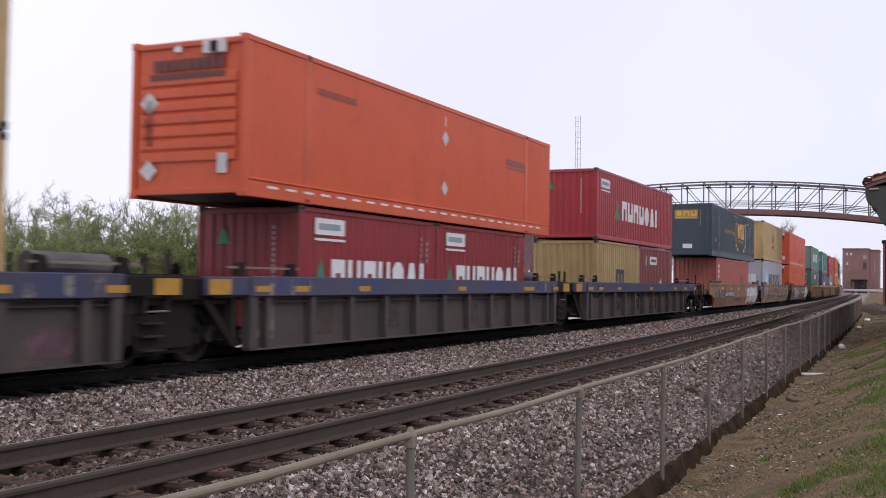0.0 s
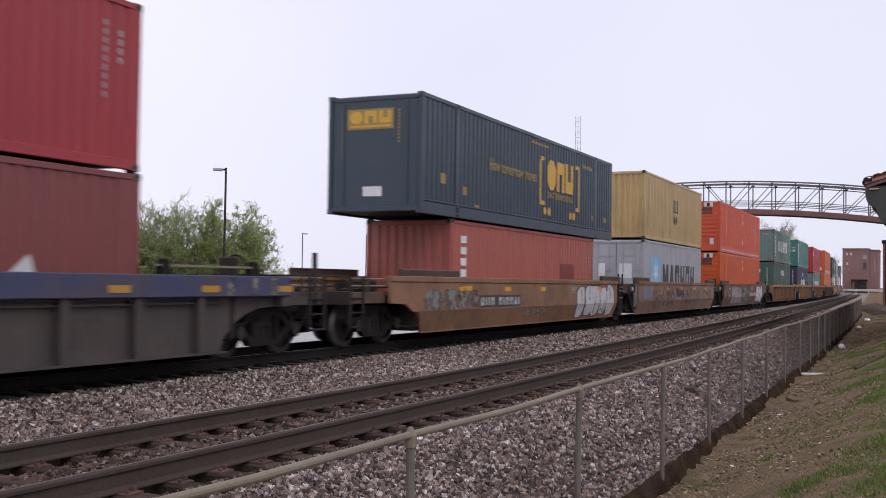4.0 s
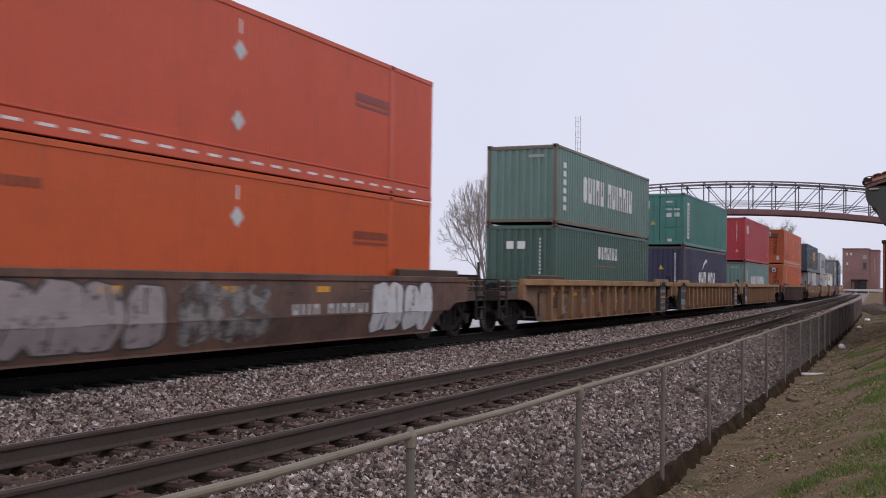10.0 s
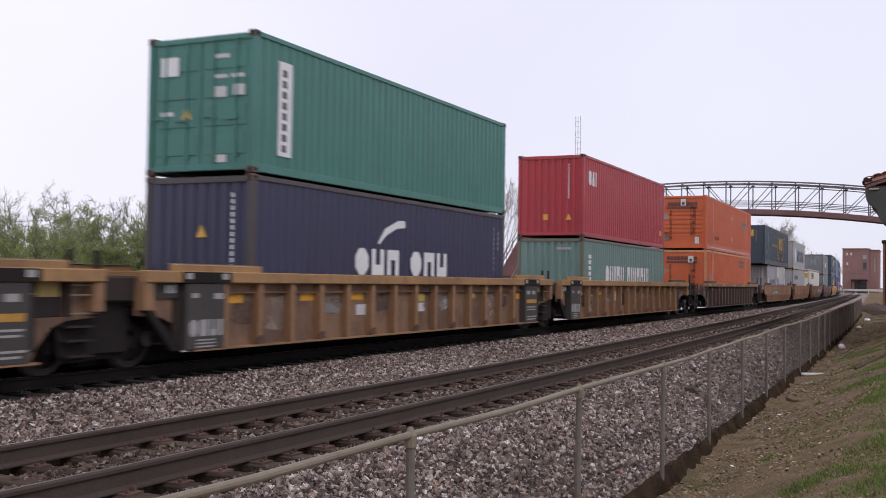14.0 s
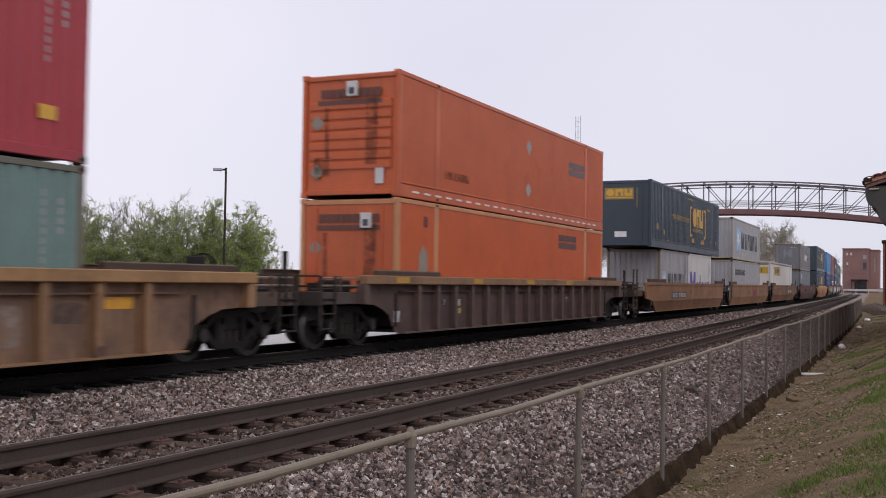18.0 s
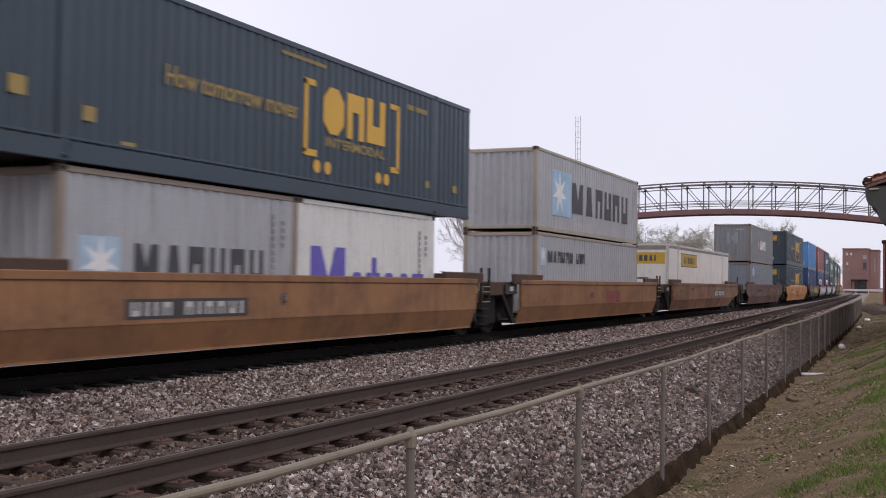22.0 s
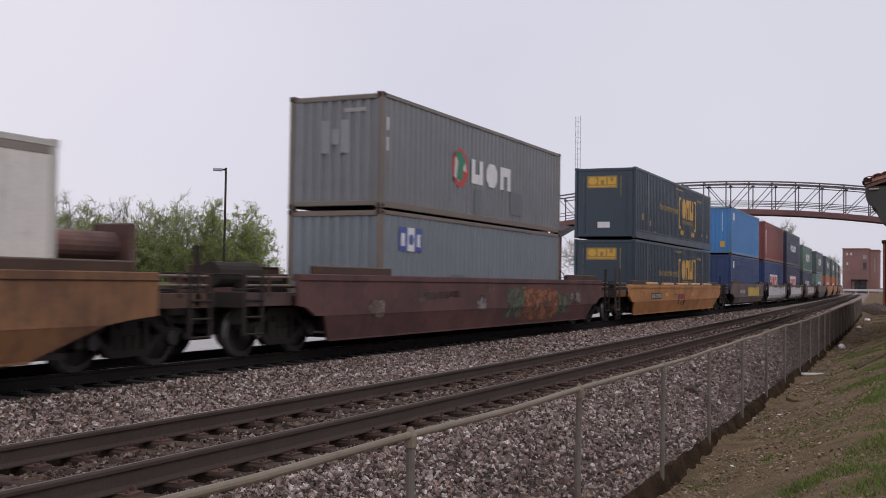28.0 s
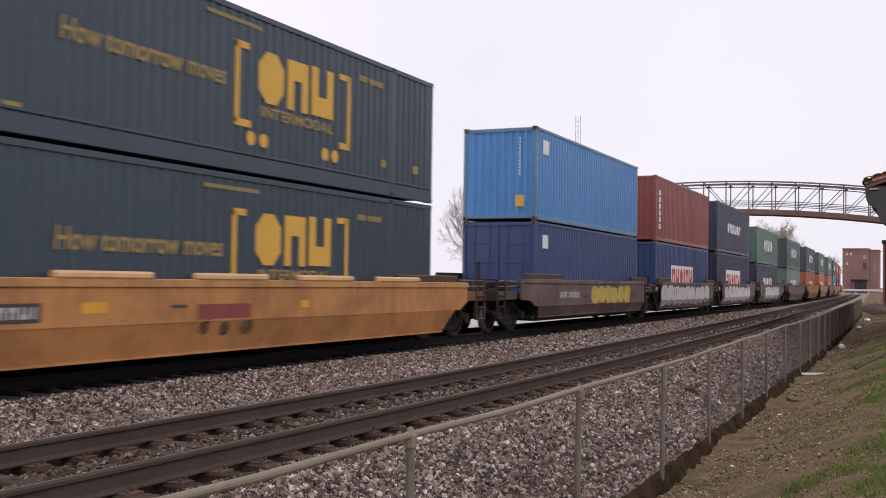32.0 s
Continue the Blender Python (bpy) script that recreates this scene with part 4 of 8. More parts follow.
def block(kind, x, z, w, h):
    """The outline of one plain block of lettering: upright, rounded, tapering or with a slot from above or below."""
    if kind == "o":
        c = min(w, h) * 0.3
        return [(x + c, z), (x + w - c, z), (x + w, z + c), (x + w, z + h - c), (x + w - c, z + h), (x + c, z + h), (x, z + h - c), (x, z + c)]
    if kind == "a":
        return [(x + w * 0.06, z), (x + w * 0.94, z), (x + w * 0.72, z + h), (x + w * 0.28, z + h)]
    if kind == "n":
        return [(x, z), (x + w * 0.31, z), (x + w * 0.31, z + h * 0.60), (x + w * 0.69, z + h * 0.60), (x + w * 0.69, z), (x + w, z), (x + w, z + h), (x, z + h)]
    if kind == "u":
        return [(x, z), (x + w, z), (x + w, z + h), (x + w * 0.69, z + h), (x + w * 0.69, z + h * 0.40), (x + w * 0.31, z + h * 0.40), (x + w * 0.31, z + h), (x, z + h)]
    if kind == "m":
        return [(x, z), (x + w, z), (x + w, z + h), (x + w * 0.72, z + h), (x + w * 0.5, z + h * 0.42), (x + w * 0.28, z + h), (x, z + h)]
    return [(x, z), (x + w, z), (x + w, z + h), (x, z + h)]


def lay(root, outlines, mat, name, label, to3d):
    """One thin part for each outline; alike pieces need no label."""
    ob = None
    for o in outlines:
        ob = part(name, to3d(o), mat, root, label)
        label = ""
    return ob


def side_mark(root, outlines, mat, name="letter_block", label="", inset=0.010, lift=0.004):
    """Flat painted or glued shapes on the side that faces the lineside; outlines are (metres from the leading end, height)."""
    y, hl = -root["half_width"] + inset, root["length"] / 2
    return lay(root, outlines, mat, name, label, lambda o: Mesh().prism([(px - hl, pz) for px, pz in o], "y", y - lift, y - lift + 0.003))


def end_mark(root, outlines, mat, name="letter_block", label="", lift=0.004, inset=0.012):
    """The same on the leading end; outlines are (metres from the far side, height)."""
    half, x = root["half_width"], -root["length"] / 2 + inset
    return lay(root, outlines, mat, name, label, lambda o: Mesh().prism([(half - py, pz) for py, pz in o], "x", x - lift, x - lift + 0.003))


def word(code, x, z, w, h, gap=0.3):
    """Plain blocks of one row of lettering that fills w by h."""
    units = sum(LETTER[c] for c in code) + gap * (len(code) - 1)
    u = w / units
    out = []
    for c in code:
        if c != " ":
            out.append(block(c, x, z, LETTER[c] * u, h))
        x += (LETTER[c] + gap) * u
    return out


def lettering(root, text, x, z, w, h, mat, name, label, slant=0.0, inset=0.012):
    """Painted words on the lineside wall, fitted to w by h; boxes alike share one mesh."""
    if text not in LETTERED:
        cu = bpy.data.curves.new(name, "FONT")
        cu.body = text
        cu.shear = slant
        cu.offset = 0.018
        cu.resolution_u = 4
        tmp = bpy.data.objects.new(name, cu)
        me = bpy.data.meshes.new_from_object(tmp)
        bpy.data.objects.remove(tmp)
        bpy.data.curves.remove(cu)
        xs, ys = [v.co.x for v in me.vertices], [v.co.y for v in me.vertices]
        kx, ky = w / (max(xs) - min(xs)), h / (max(ys) - min(ys))
        x0, y0 = min(xs), min(ys)
        for v in me.vertices:
            v.co = ((v.co.x - x0) * kx, 0.0, (v.co.y - y0) * ky)
        me.materials.clear()
        me.materials.append(mat)
        LETTERED[text] = me
    at = Matrix.Translation((x - root["length"] / 2, -root["half_width"] + inset - 0.006, z))
    return part(name, LETTERED[text], None, root, label, at=at)


LETTERED = {}


def rect(x, z, w, h):
    return [(x, z), (x + w, z), (x + w, z + h), (x, z + h)]


def diamond(x, z, r):
    return [(x - r, z), (x, z - r), (x + r, z), (x, z + r)]


def disc(x, z, r, n=14):
    return [(x + r * math.cos(2 * math.pi * i / n), z + r * math.sin(2 * math.pi * i / n)) for i in range(n)]


def star(x, z, r, n=7):
    out = []
    for i in range(2 * n):
        q = r if i % 2 == 0 else r * 0.36
        out.append((x + q * math.sin(math.pi * i / n), z + q * math.cos(math.pi * i / n)))
    return out


def upright(x, z0, h, w, count):
    """A column of small blocks, one above the other."""
    s = h / count
    return [rect(x + w * 0.15, z0 + i * s, w * 0.62, s * 0.66) for i in range(count)]


CONTAINERS = []


def container(label, rgb, length=12.19, width=2.438, height=2.591, end="corrugated", wear=0.3, streak=0.35, post_rgb=None, sheet=False, fine=False, category="container"):
    """A shipping container: folded side and end walls in a frame of posts and rails, with cast corners."""
    root = thing("shipping_container", label, category, "containers on the train")
    mat = paint(*rgb, wear, streak)
    fmat = paint(*(post_rgb or rgb), wear + 0.15, streak)
    hl, hw = length / 2, width / 2
    root["half_width"], root["length"], root["height"] = hw, length, height
    pitch = 0.135 if fine else 0.276
    depth = 0.016 if fine else 0.034
    if sheet:
        pitch, depth = 1.22, 0.006
    # side walls
    for s in (-1, 1):
        part("side_wall", corrugated(-hl + 0.12, hl - 0.12, s * (hw - 0.012), depth, pitch, 0.14, height - 0.10, s), mat, root)
        part("top_rail", Mesh().box(-hl + 0.1, hl - 0.1, s * hw - (0.07 if s > 0 else 0.0), s * hw + (0.07 if s < 0 else 0.0), height - 0.11, height - (0.004 if fine or rgb == NAVY else 0.014), 0.010), fmat, root)
        part("bottom_rail", Mesh().box(-hl + 0.1, hl - 0.1, s * hw - (0.09 if s > 0 else 0.0), s * hw + (0.09 if s < 0 else 0.0), *((0.004, 0.29) if fine or rgb == NAVY else (0.018, 0.17)), 0.010), fmat, root)
        if fine or rgb == NAVY:
            part("rail_lip", Mesh().box(-hl + 0.14, hl - 0.14, *sorted((s * (hw + 0.006), s * (hw - 0.03))), 0.31, 0.355, 0.008), fmat, root)
    part("roof", Mesh().box(-hl + 0.08, hl - 0.08, -hw + 0.03, hw - 0.03, height - 0.06, height - 0.02), fmat, root)
    part("floor", Mesh().box(-hl + 0.08, hl - 0.08, -hw + 0.08, hw - 0.08, 0.06, 0.15), M_DARK, root)
    # far end
    part("end_wall", turned(corrugated(-hw + 0.1, hw - 0.1, -0.03, 0.034, 0.29, 0.12, height - 0.1, 1), hl), mat, root)
    # posts: at the corners, and on long boxes at the lifting points too
    spots = [-hl + 0.06, hl - 0.06]
    if length > 14:
        spots += [-6.02, 6.02]
    for x in spots:
        for s in (-1, 1):
            wdt = 0.075 if abs(x) > 6.1 or length < 14 else 0.12
            part("corner_post", Mesh().box(x - wdt, x + wdt, min(s * hw, s * (hw - 0.11)), max(s * hw, s * (hw - 0.11)), 0.1, height - 0.1, 0.015), fmat, root)
            for z in (0.0, height - 0.118):
                cst = Mesh().box(x - 0.085, x + 0.085, min(s * (hw + 0.004), s * (hw - 0.155)), max(s * (hw + 0.004), s * (hw - 0.155)), z, z + 0.118, 0.01)
                part("corner_casting", cst, M_CAST if length < 14 else fmat, root)
    # leading end
    part("header", Mesh().box(-hl, -hl + 0.09, -hw + 0.12, hw - 0.12, height - 0.15, height - 0.045, 0.012), fmat, root)
    part("sill", Mesh().box(-hl, -hl + 0.09, -hw + 0.12, hw - 0.12, 0.055, 0.17, 0.012), fmat, root)
    if end == "corrugated":
        part("end_wall", turned(corrugated(-hw + 0.12, hw - 0.12, 0.014, 0.045, 0.25, 0.14, height - 0.1, -1), -hl), mat, root)
    elif end == "louvred":
        face = Mesh().box(-hl + 0.05, -hl + 0.09, -hw + 0.12, hw - 0.12, 0.14, height - 0.1)
        part("end_wall", face, mat, root)
        for k in range(7):
            z = 0.66 + k * 0.235
            rib = Mesh().prism([(-hl + 0.05, z + 0.03), (-hl + 0.008, z), (-hl + 0.008, z + 0.16), (-hl + 0.05, z + 0.20)], "y", -hw + 0.22, hw - 0.22)
            part("end_rib", rib, mat, root)
    elif end == "plain":
        part("end_wall", Mesh().box(-hl + 0.02, -hl + 0.07, -hw + 0.12, hw - 0.12, 0.14, height - 0.1, 0.01), mat, root)
        for y in (-hw + 0.42, hw - 0.42):
            part("end_stiffener", Mesh().box(-hl - 0.004, -hl + 0.02, y - 0.03, y + 0.03, 0.2, height - 0.2), mat, root)
    elif end == "flat":
        part("end_wall", Mesh().box(-hl + 0.012, -hl + 0.07, -hw + 0.12, hw - 0.12, 0.14, height - 0.1, 0.01), mat, root)
    elif end == "doors":
        for s in (-1, 1):
            y0, y1 = (0.012, hw - 0.12) if s > 0 else (-hw + 0.12, -0.012)
            door = part("door", Mesh().box(-hl + 0.035, -hl + 0.085, y0, y1, 0.15, height - 0.11, 0.012), mat, root)
            for k in range(4):
                z = 0.35 + k * (height - 0.7) / 3.6
                part("door_panel", Mesh().box(-hl + 0.018, -hl + 0.035, y0 + 0.09, y1 - 0.09, z, z + (height - 0.7) / 4.8, 0.008), mat, door)
            for f in (0.27, 0.73):
                y = y0 + (y1 - y0) * f
                part("lock_rod", Mesh().tube((-hl + 0.0, y, 0.05), (-hl + 0.0, y, height - 0.05), 0.017, n=8), fmat, door, "painted lock rod")
                part("rod_handle", Mesh().box(-hl - 0.02, -hl + 0.005, y - 0.02, y + 0.26, 0.95 + 0.12 * f, 0.99 + 0.12 * f), fmat, door)
                for z in (0.3, 1.0, height - 0.35):
                    part("rod_bracket", Mesh().box(-hl - 0.012, -hl + 0.035, y - 0.05, y + 0.05, z, z + 0.06), fmat, door)
    return root


def small_print(root, hgt, mat=None, far=True, near=True):
    """Serial figures as plain bars near the corners of a box."""
    mat = M_FAINT if mat is None else mat
    L = root["length"]
    if far:
        side_mark(root, upright(L - 0.80, hgt - 1.55, 1.2, 0.085, 9) + upright(L - 0.50, hgt - 1.0, 0.55, 0.12, 4), mat, "serial_bar", "faint plain bars of serial figures")
    if near:
        end_mark(root, [rect(1.45, hgt - 0.42, 0.55, 0.09)], mat, "serial_bar", "plain bars of serial figures")


HOLE = {}


def put(box, near_end, zb):
    """Place a box on the train; near the head of the train its corners show their lifting holes and the cones between two boxes."""
    if near_end < 330:
        if not HOLE:
            HOLE["side"] = Mesh().prism([(0.062 * math.cos(a * math.pi / 5), 0.032 * math.sin(a * math.pi / 5)) for a in range(10)], "y", -0.004, 0.0).data("casting_hole", M_BLACK)
            HOLE["end"] = Mesh().prism([(0.032 * math.cos(a * math.pi / 5), 0.055 * math.sin(a * math.pi / 5)) for a in range(10)], "x", -0.004, 0.0).data("casting_hole", M_BLACK)
            HOLE["cone"] = Mesh().box(-0.07, 0.07, -0.06, 0.06, -0.03, 0.0, 0.008).data("twist_lock", M_DARK)
        hl, hw, top = box["length"] / 2, box["half_width"], box["height"]
        xs = (-hl + 0.06, hl - 0.06) if hl < 7 else (-6.02, 6.02)
        for x in xs:
            for z in (0.059, top - 0.059):
                part("casting_hole", HOLE["side"], None, box, at=Matrix.Translation((x, -hw - 0.0045, z)))
            if zb > 1:
                for y in (-hw + 0.09, hw - 0.09):
                    part("twist_lock", HOLE["cone"], None, box, at=Matrix.Translation((x, y, 0)))
        if hl < 7:
            for y in (-hw + 0.07, hw - 0.07):
                for z in (0.059, top - 0.059):
                    part("casting_hole", HOLE["end"], None, box, at=Matrix.Translation((-hl - 0.026, y, z)))
    CONTAINERS.append((box, near_end + box["length"] / 2, zb))
    return box


ORANGE = (0.64, 0.100, 0.030)
ORANGE2 = (0.56, 0.112, 0.030)


def sprayed(name, rgb, worn=0.27, soft=0.14, cover=1.0):
    """Sprayed paint that has worn through in spots, with ragged edges."""
    mat = surface(name, rgb, 0.8, 0, tuple(c * 0.5 + 0.03 for c in rgb), 0.6, 2.5, 25, 0)
    n, l = mat.node_tree.nodes, mat.node_tree.links
    co = n.new("ShaderNodeTexCoord")
    ns = n.new("ShaderNodeTexNoise")
    ns.inputs["Scale"].default_value, ns.inputs["Detail"].default_value, ns.inputs["Roughness"].default_value = 3.2, 6, 0.7
    l.new(co.outputs["Object"], ns.inputs["Vector"])
    mr = n.new("ShaderNodeMapRange")
    mr.inputs["From Min"].default_value, mr.inputs["From Max"].default_value = worn, worn + soft
    mr.inputs["To Max"].default_value = cover
    l.new(ns.outputs["Fac"], mr.inputs["Value"])
    l.new(mr.outputs[0], socket(mat, "Alpha"))
    return mat


M_GRAF_GREY = surface("faded_placard", (0.30, 0.25, 0.205), 0.8, 0, (0.16, 0.12, 0.10), 0.5, 5, 30, 0)
M_STAIN = sprayed("dark_grime", (0.06, 0.035, 0.025), 0.36, 0.4, 0.5)


def orange_box(rgb, lower=False, weathered=False, end="louvred", post=None, dash_z=0.13):
    b = container("orange fifty-three foot domestic container, weathered" if weathered else "bright orange fifty-three foot domestic container",
                  rgb, 16.15, 2.59, 2.896, end, 0.35 if weathered else 0.2, 0.3, fine=True, post_rgb=post)
    dash = [rect(0.7 + k * 0.62, dash_z, 0.34, 0.045) for k in range(24)]
    side_mark(b, dash, M_WHITE, "reflector", "row of white reflector dashes", inset=0.0)
    faded = paint(rgb[0] * 0.42, rgb[1] * 0.5, rgb[2] * 0.9)
    front = paint(rgb[0] * 0.22, rgb[1] * 0.35, rgb[2] * 0.9)
    end_mark(b, word("rrrrrrrrr", 0.5, 2.33, 1.6, 0.20, 0.16), front, "letter_block", "dark worn lettering blocks", lift=0.012)
    end_mark(b, [rect(0.42, 2.16, 1.7, 0.11)], front, "stripe", lift=0.012)
    if weathered:
        sooty = paint(0.10, 0.036, 0.030)
        tx, tz = (11.25, 2.12) if lower else (12.2, 1.67)
        side_mark(b, word("rrrrrrrrr", tx, tz + 0.24, 1.85, 0.20, 0.12) + [rect(tx, tz, 1.85, 0.19)], sooty, "letter_block", "dark sooty lettering blocks")
        if lower:
            side_mark(b, [[(1.12, 1.22), (1.58, 1.22), (1.58, 1.62), (1.35, 1.86), (1.12, 1.62)]], M_GRAF_GREY, "placard", "grey worn placard")
            side_mark(b, word("rr", 1.35, 2.28, 0.2, 0.26), sooty, "letter_block")
    else:
        side_mark(b, word("rrrrrrrrr", 12.45, 1.88, 1.7, 0.16, 0.12) + [rect(12.45, 1.76, 1.7, 0.06)], faded, "letter_block", "faded dark lettering blocks")
    if not weathered:
        side_mark(b, word("rrrrrrrrr", 2.4, 2.2, 1.5, 0.13), faded, "letter_block", "faded dark lettering blocks")
    elif not lower:
        side_mark(b, [rect(2.5, 0.62, 1.5, 0.2)], M_STAIN, "letter_block", "faint worn mark")
    if not weathered:
        placard = M_CONCRETE
        if not lower:
            end_mark(b, [rect(0.32, 0.95, 0.2, 0.85)], M_STAIN, "grime_stain", "dark grime running down the end wall", lift=0.0165)
        end_mark(b, [diamond(0.42, 1.75, 0.21)], placard, "placard", "white diamond placard", lift=0.012)
        if not lower:
            end_mark(b, [diamond(0.42, 0.5, 0.20)], placard, "placard", "white diamond placard", lift=0.012)
        end_mark(b, [rect(0.98, 2.66, 0.16, 0.16)], M_WHITE, "sticker", lift=0.012)
        side_mark(b, [diamond(8.38, 2.08, 0.19)], placard, "placard", "white diamond placard")
        side_mark(b, [diamond(8.36, 0.84, 0.19)], placard, "placard", "white diamond placard")
        side_mark(b, [rect(8.36, 2.38, 0.05, 0.25)], M_WHITE, "sticker")
        gps = part("tracker_box", Mesh().box(-8.13, -8.06, -0.85, -0.35, 2.58, 2.82, 0.01), M_CONCRETE, b, "pale tracker unit with a dark middle")
        part("tracker_face", Mesh().box(-8.14, -8.13, -0.68, -0.52, 2.60, 2.80), M_DARK, gps)
    else:
        for px, pz, pw, ph in ((1.72, 0.75, 0.3, 1.55), (0.62, 0.9, 0.12, 1.2), (0.35, 0.45, 0.4, 0.5)):
            end_mark(b, [rect(px, pz, pw, ph)], M_STAIN, "grime_stain", "dark grime running down the end wall", lift=0.0165)
        gray = M_GRAF_GREY
        end_mark(b, [diamond(0.42, 1.75, 0.19), diamond(0.42, 0.6, 0.19)], gray, "placard", "faded diamond placards", lift=0.012)
        if not lower:
            side_mark(b, [diamond(8.45, 2.12, 0.23), diamond(8.42, 0.84, 0.23)], M_FAINT, "placard", "pale diamond placard")
        gx, gz = (-0.62, 2.20) if lower else (-0.20, 2.34)
        gps = part("tracker_box", Mesh().box(-8.15, -8.05, gx, gx + 0.27, gz, gz + 0.35, 0.01), M_CONCRETE, b, "pale tracker unit")
        part("tracker_face", Mesh().box(-8.155, -8.15, gx + 0.06, gx + 0.2, gz + 0.05, gz + 0.2), M_LETTER_DK, gps)
    end_mark(b, [rect(1.98, 0.30 if weathered else 0.42, 0.22, 0.36)], M_CONCRETE, "document_box", "pale document holder", lift=0.012)
    return b


NAVY = (0.036, 0.058, 0.080)


def navy_box(label="dark blue fifty-three foot container with yellow marks"):
    b = container(label, NAVY, 16.15, 2.59, 2.896, "plain", 0.25, 0.3, fine=False)
    end_mark(b, [rect(0.52, 2.05, 1.28, 0.50)], M_DULLYEL, "lettering_panel", "yellow panel at the top of the end wall")
    end_mark(b, [block(c, 0.60 + k * 0.40, 2.20, 0.34, 0.30) for k, c in enumerate("onu")] + [rect(0.60, 2.10, 1.12, 0.05)], M_YELLOW, "letter_block", lift=0.009)
    end_mark(b, upright(0.36, 1.35, 1.2, 0.07, 14) + upright(1.92, 1.7, 0.85, 0.07, 10), M_DULLYEL, "serial_bar", "upright rows of faint yellow bars")
    end_mark(b, [rect(0.98, 0.42, 0.52, 0.24)], M_WHITE, "data_plate", "white data plate")
    L = 16.15
    # large mark past the middle: brackets round three blocks, dots under it
    side_mark(b, [rect(8.22, 0.86, 0.13, 1.42), rect(8.22, 2.18, 0.40, 0.12), rect(8.22, 0.80, 0.48, 0.13),
                  rect(12.08, 0.86, 0.13, 1.46), rect(11.76, 2.22, 0.42, 0.12), rect(11.80, 0.80, 0.40, 0.13)], M_YELLOW, "bracket_mark", "yellow bracket mark", inset=0.012)
    big = [block("o", 8.93, 1.32, 0.80, 0.94), block("n", 9.86, 1.32, 0.72, 0.95), block("u", 10.70, 1.34, 0.82, 0.96)]
    side_mark(b, big, M_YELLOW, "letter_block", "large yellow block of lettering", inset=0.012)
    lettering(b, "INTERMODAL", 9.02, 1.05, 2.50, 0.20, M_DULLYEL, "word_mark", "small dull yellow capitals")
    side_mark(b, [disc(8.72, 0.62, 0.13), disc(9.12, 0.62, 0.13), disc(11.25, 0.62, 0.13), disc(11.62, 0.62, 0.13)], M_YELLOW, "dot_mark", inset=0.012)
    lettering(b, "How tomorrow moves", 4.15, 1.44, 3.82, 0.34, M_DULLYEL, "word_mark", "dull yellow slanted line of words", 0.15)
    side_mark(b, word("rrrrrrrrrrr", 7.44, 2.60, 1.55, 0.07), M_DULLYEL, "letter_block", inset=0.012)
    side_mark(b, word("rrr rrrrr", 12.6, 2.34, 1.0, 0.12), M_DULLYEL, "serial_bar", inset=0.012)
    side_mark(b, [rect(1.05, 0.8, 0.3, 0.26), rect(2.4, 0.62, 0.25, 0.22), rect(3.2, 0.36, 0.3, 0.06), rect(13.6, 0.62, 0.2, 0.16), rect(15.15, 0.62, 0.26, 0.18)], M_DULLYEL, "small_sign", inset=0.012)
    return b


M_GREY_ON_Y = surface("grey_blue_marking", (0.30, 0.34, 0.38), 0.6)
M_GOLD = surface("golden_panel", (0.52, 0.325, 0.03), 0.6, 0, (0.4, 0.25, 0.05), 0.35, 2, 30, 0.0)
M_DULLYEL = surface("faded_yellow_marking", (0.36, 0.25, 0.08), 0.7, 0, (0.15, 0.13, 0.08), 0.4, 3, 30, 0)

RED = (0.36, 0.028, 0.036)
DKRED = (0.27, 0.026, 0.032)
TAN = (0.53, 0.365, 0.16)
GREY = (0.42, 0.42, 0.45)
LTGREY = (0.40, 0.395, 0.41)
GREEN = (0.145, 0.235, 0.20)
DKGREEN = (0.065, 0.128, 0.10)
TEAL = (0.060, 0.205, 0.168)
INDIGO = (0.040, 0.041, 0.085)
CRIMSON = (0.40, 0.036, 0.048)
SLATE = (0.20, 0.205, 0.215)
L20, L40, L53, W40, W53 = 6.06, 12.19, 16.15, 2.438, 2.59
Z0 = 0.425


def red_box(length, height, rgb, big=True):
    b = container("red shipping container with white lettering blocks" if big else "dark red twenty-foot container with white lettering blocks", rgb, length, W40, height)
    px, pz = (0.52, 1.92) if big else (0.55, 1.90)
    side_mark(b, [rect(px, pz, 1.15, 0.33)], M_WHITE, "logo_panel", "white panel with a dark bar")
    side_mark(b, [rect(px + 0.12, pz + 0.10, 0.85, 0.13)], M_GREY_ON_Y, "logo_bar", lift=0.009)
    side_mark(b, [rect(px, pz - 0.12, 1.17, 0.05)], M_WHITE, "letter_block")
    if big:
        side_mark(b, word("nunuoai", 3.40, 0.86, 5.75, 0.76, 0.22), M_WHITE, "letter_block", "large white block of lettering")
        side_mark(b, [[(2.42, 0.85), (3.10, 0.85), (2.74, 1.6)]], M_GREENMARK, "logo_mark", "green triangular mark")
        side_mark(b, [[(2.2, 0.82), (2.42, 0.82), (2.66, 1.3)]], M_REDMARK, "logo_mark")
    else:
        side_mark(b, word("nunuoai", 1.2, 0.72, 4.25, 0.70, 0.22), M_WHITE, "letter_block", "large white block of lettering")
        side_mark(b, [[(0.55, 0.85), (1.0, 0.85), (0.8, 1.45)]], M_GREENMARK, "logo_mark", "green triangular mark")
    end_mark(b, [[(0.45, height - 0.75), (0.8, height - 0.75), (0.62, height - 0.42)]], M_GREENMARK, "logo_mark")
    end_mark(b, upright(1.78, height - 1.65, 1.3, 0.09, 12), M_FAINT, "serial_bar", "upright row of small white bars")
    small_print(b, height, near=False)
    return b


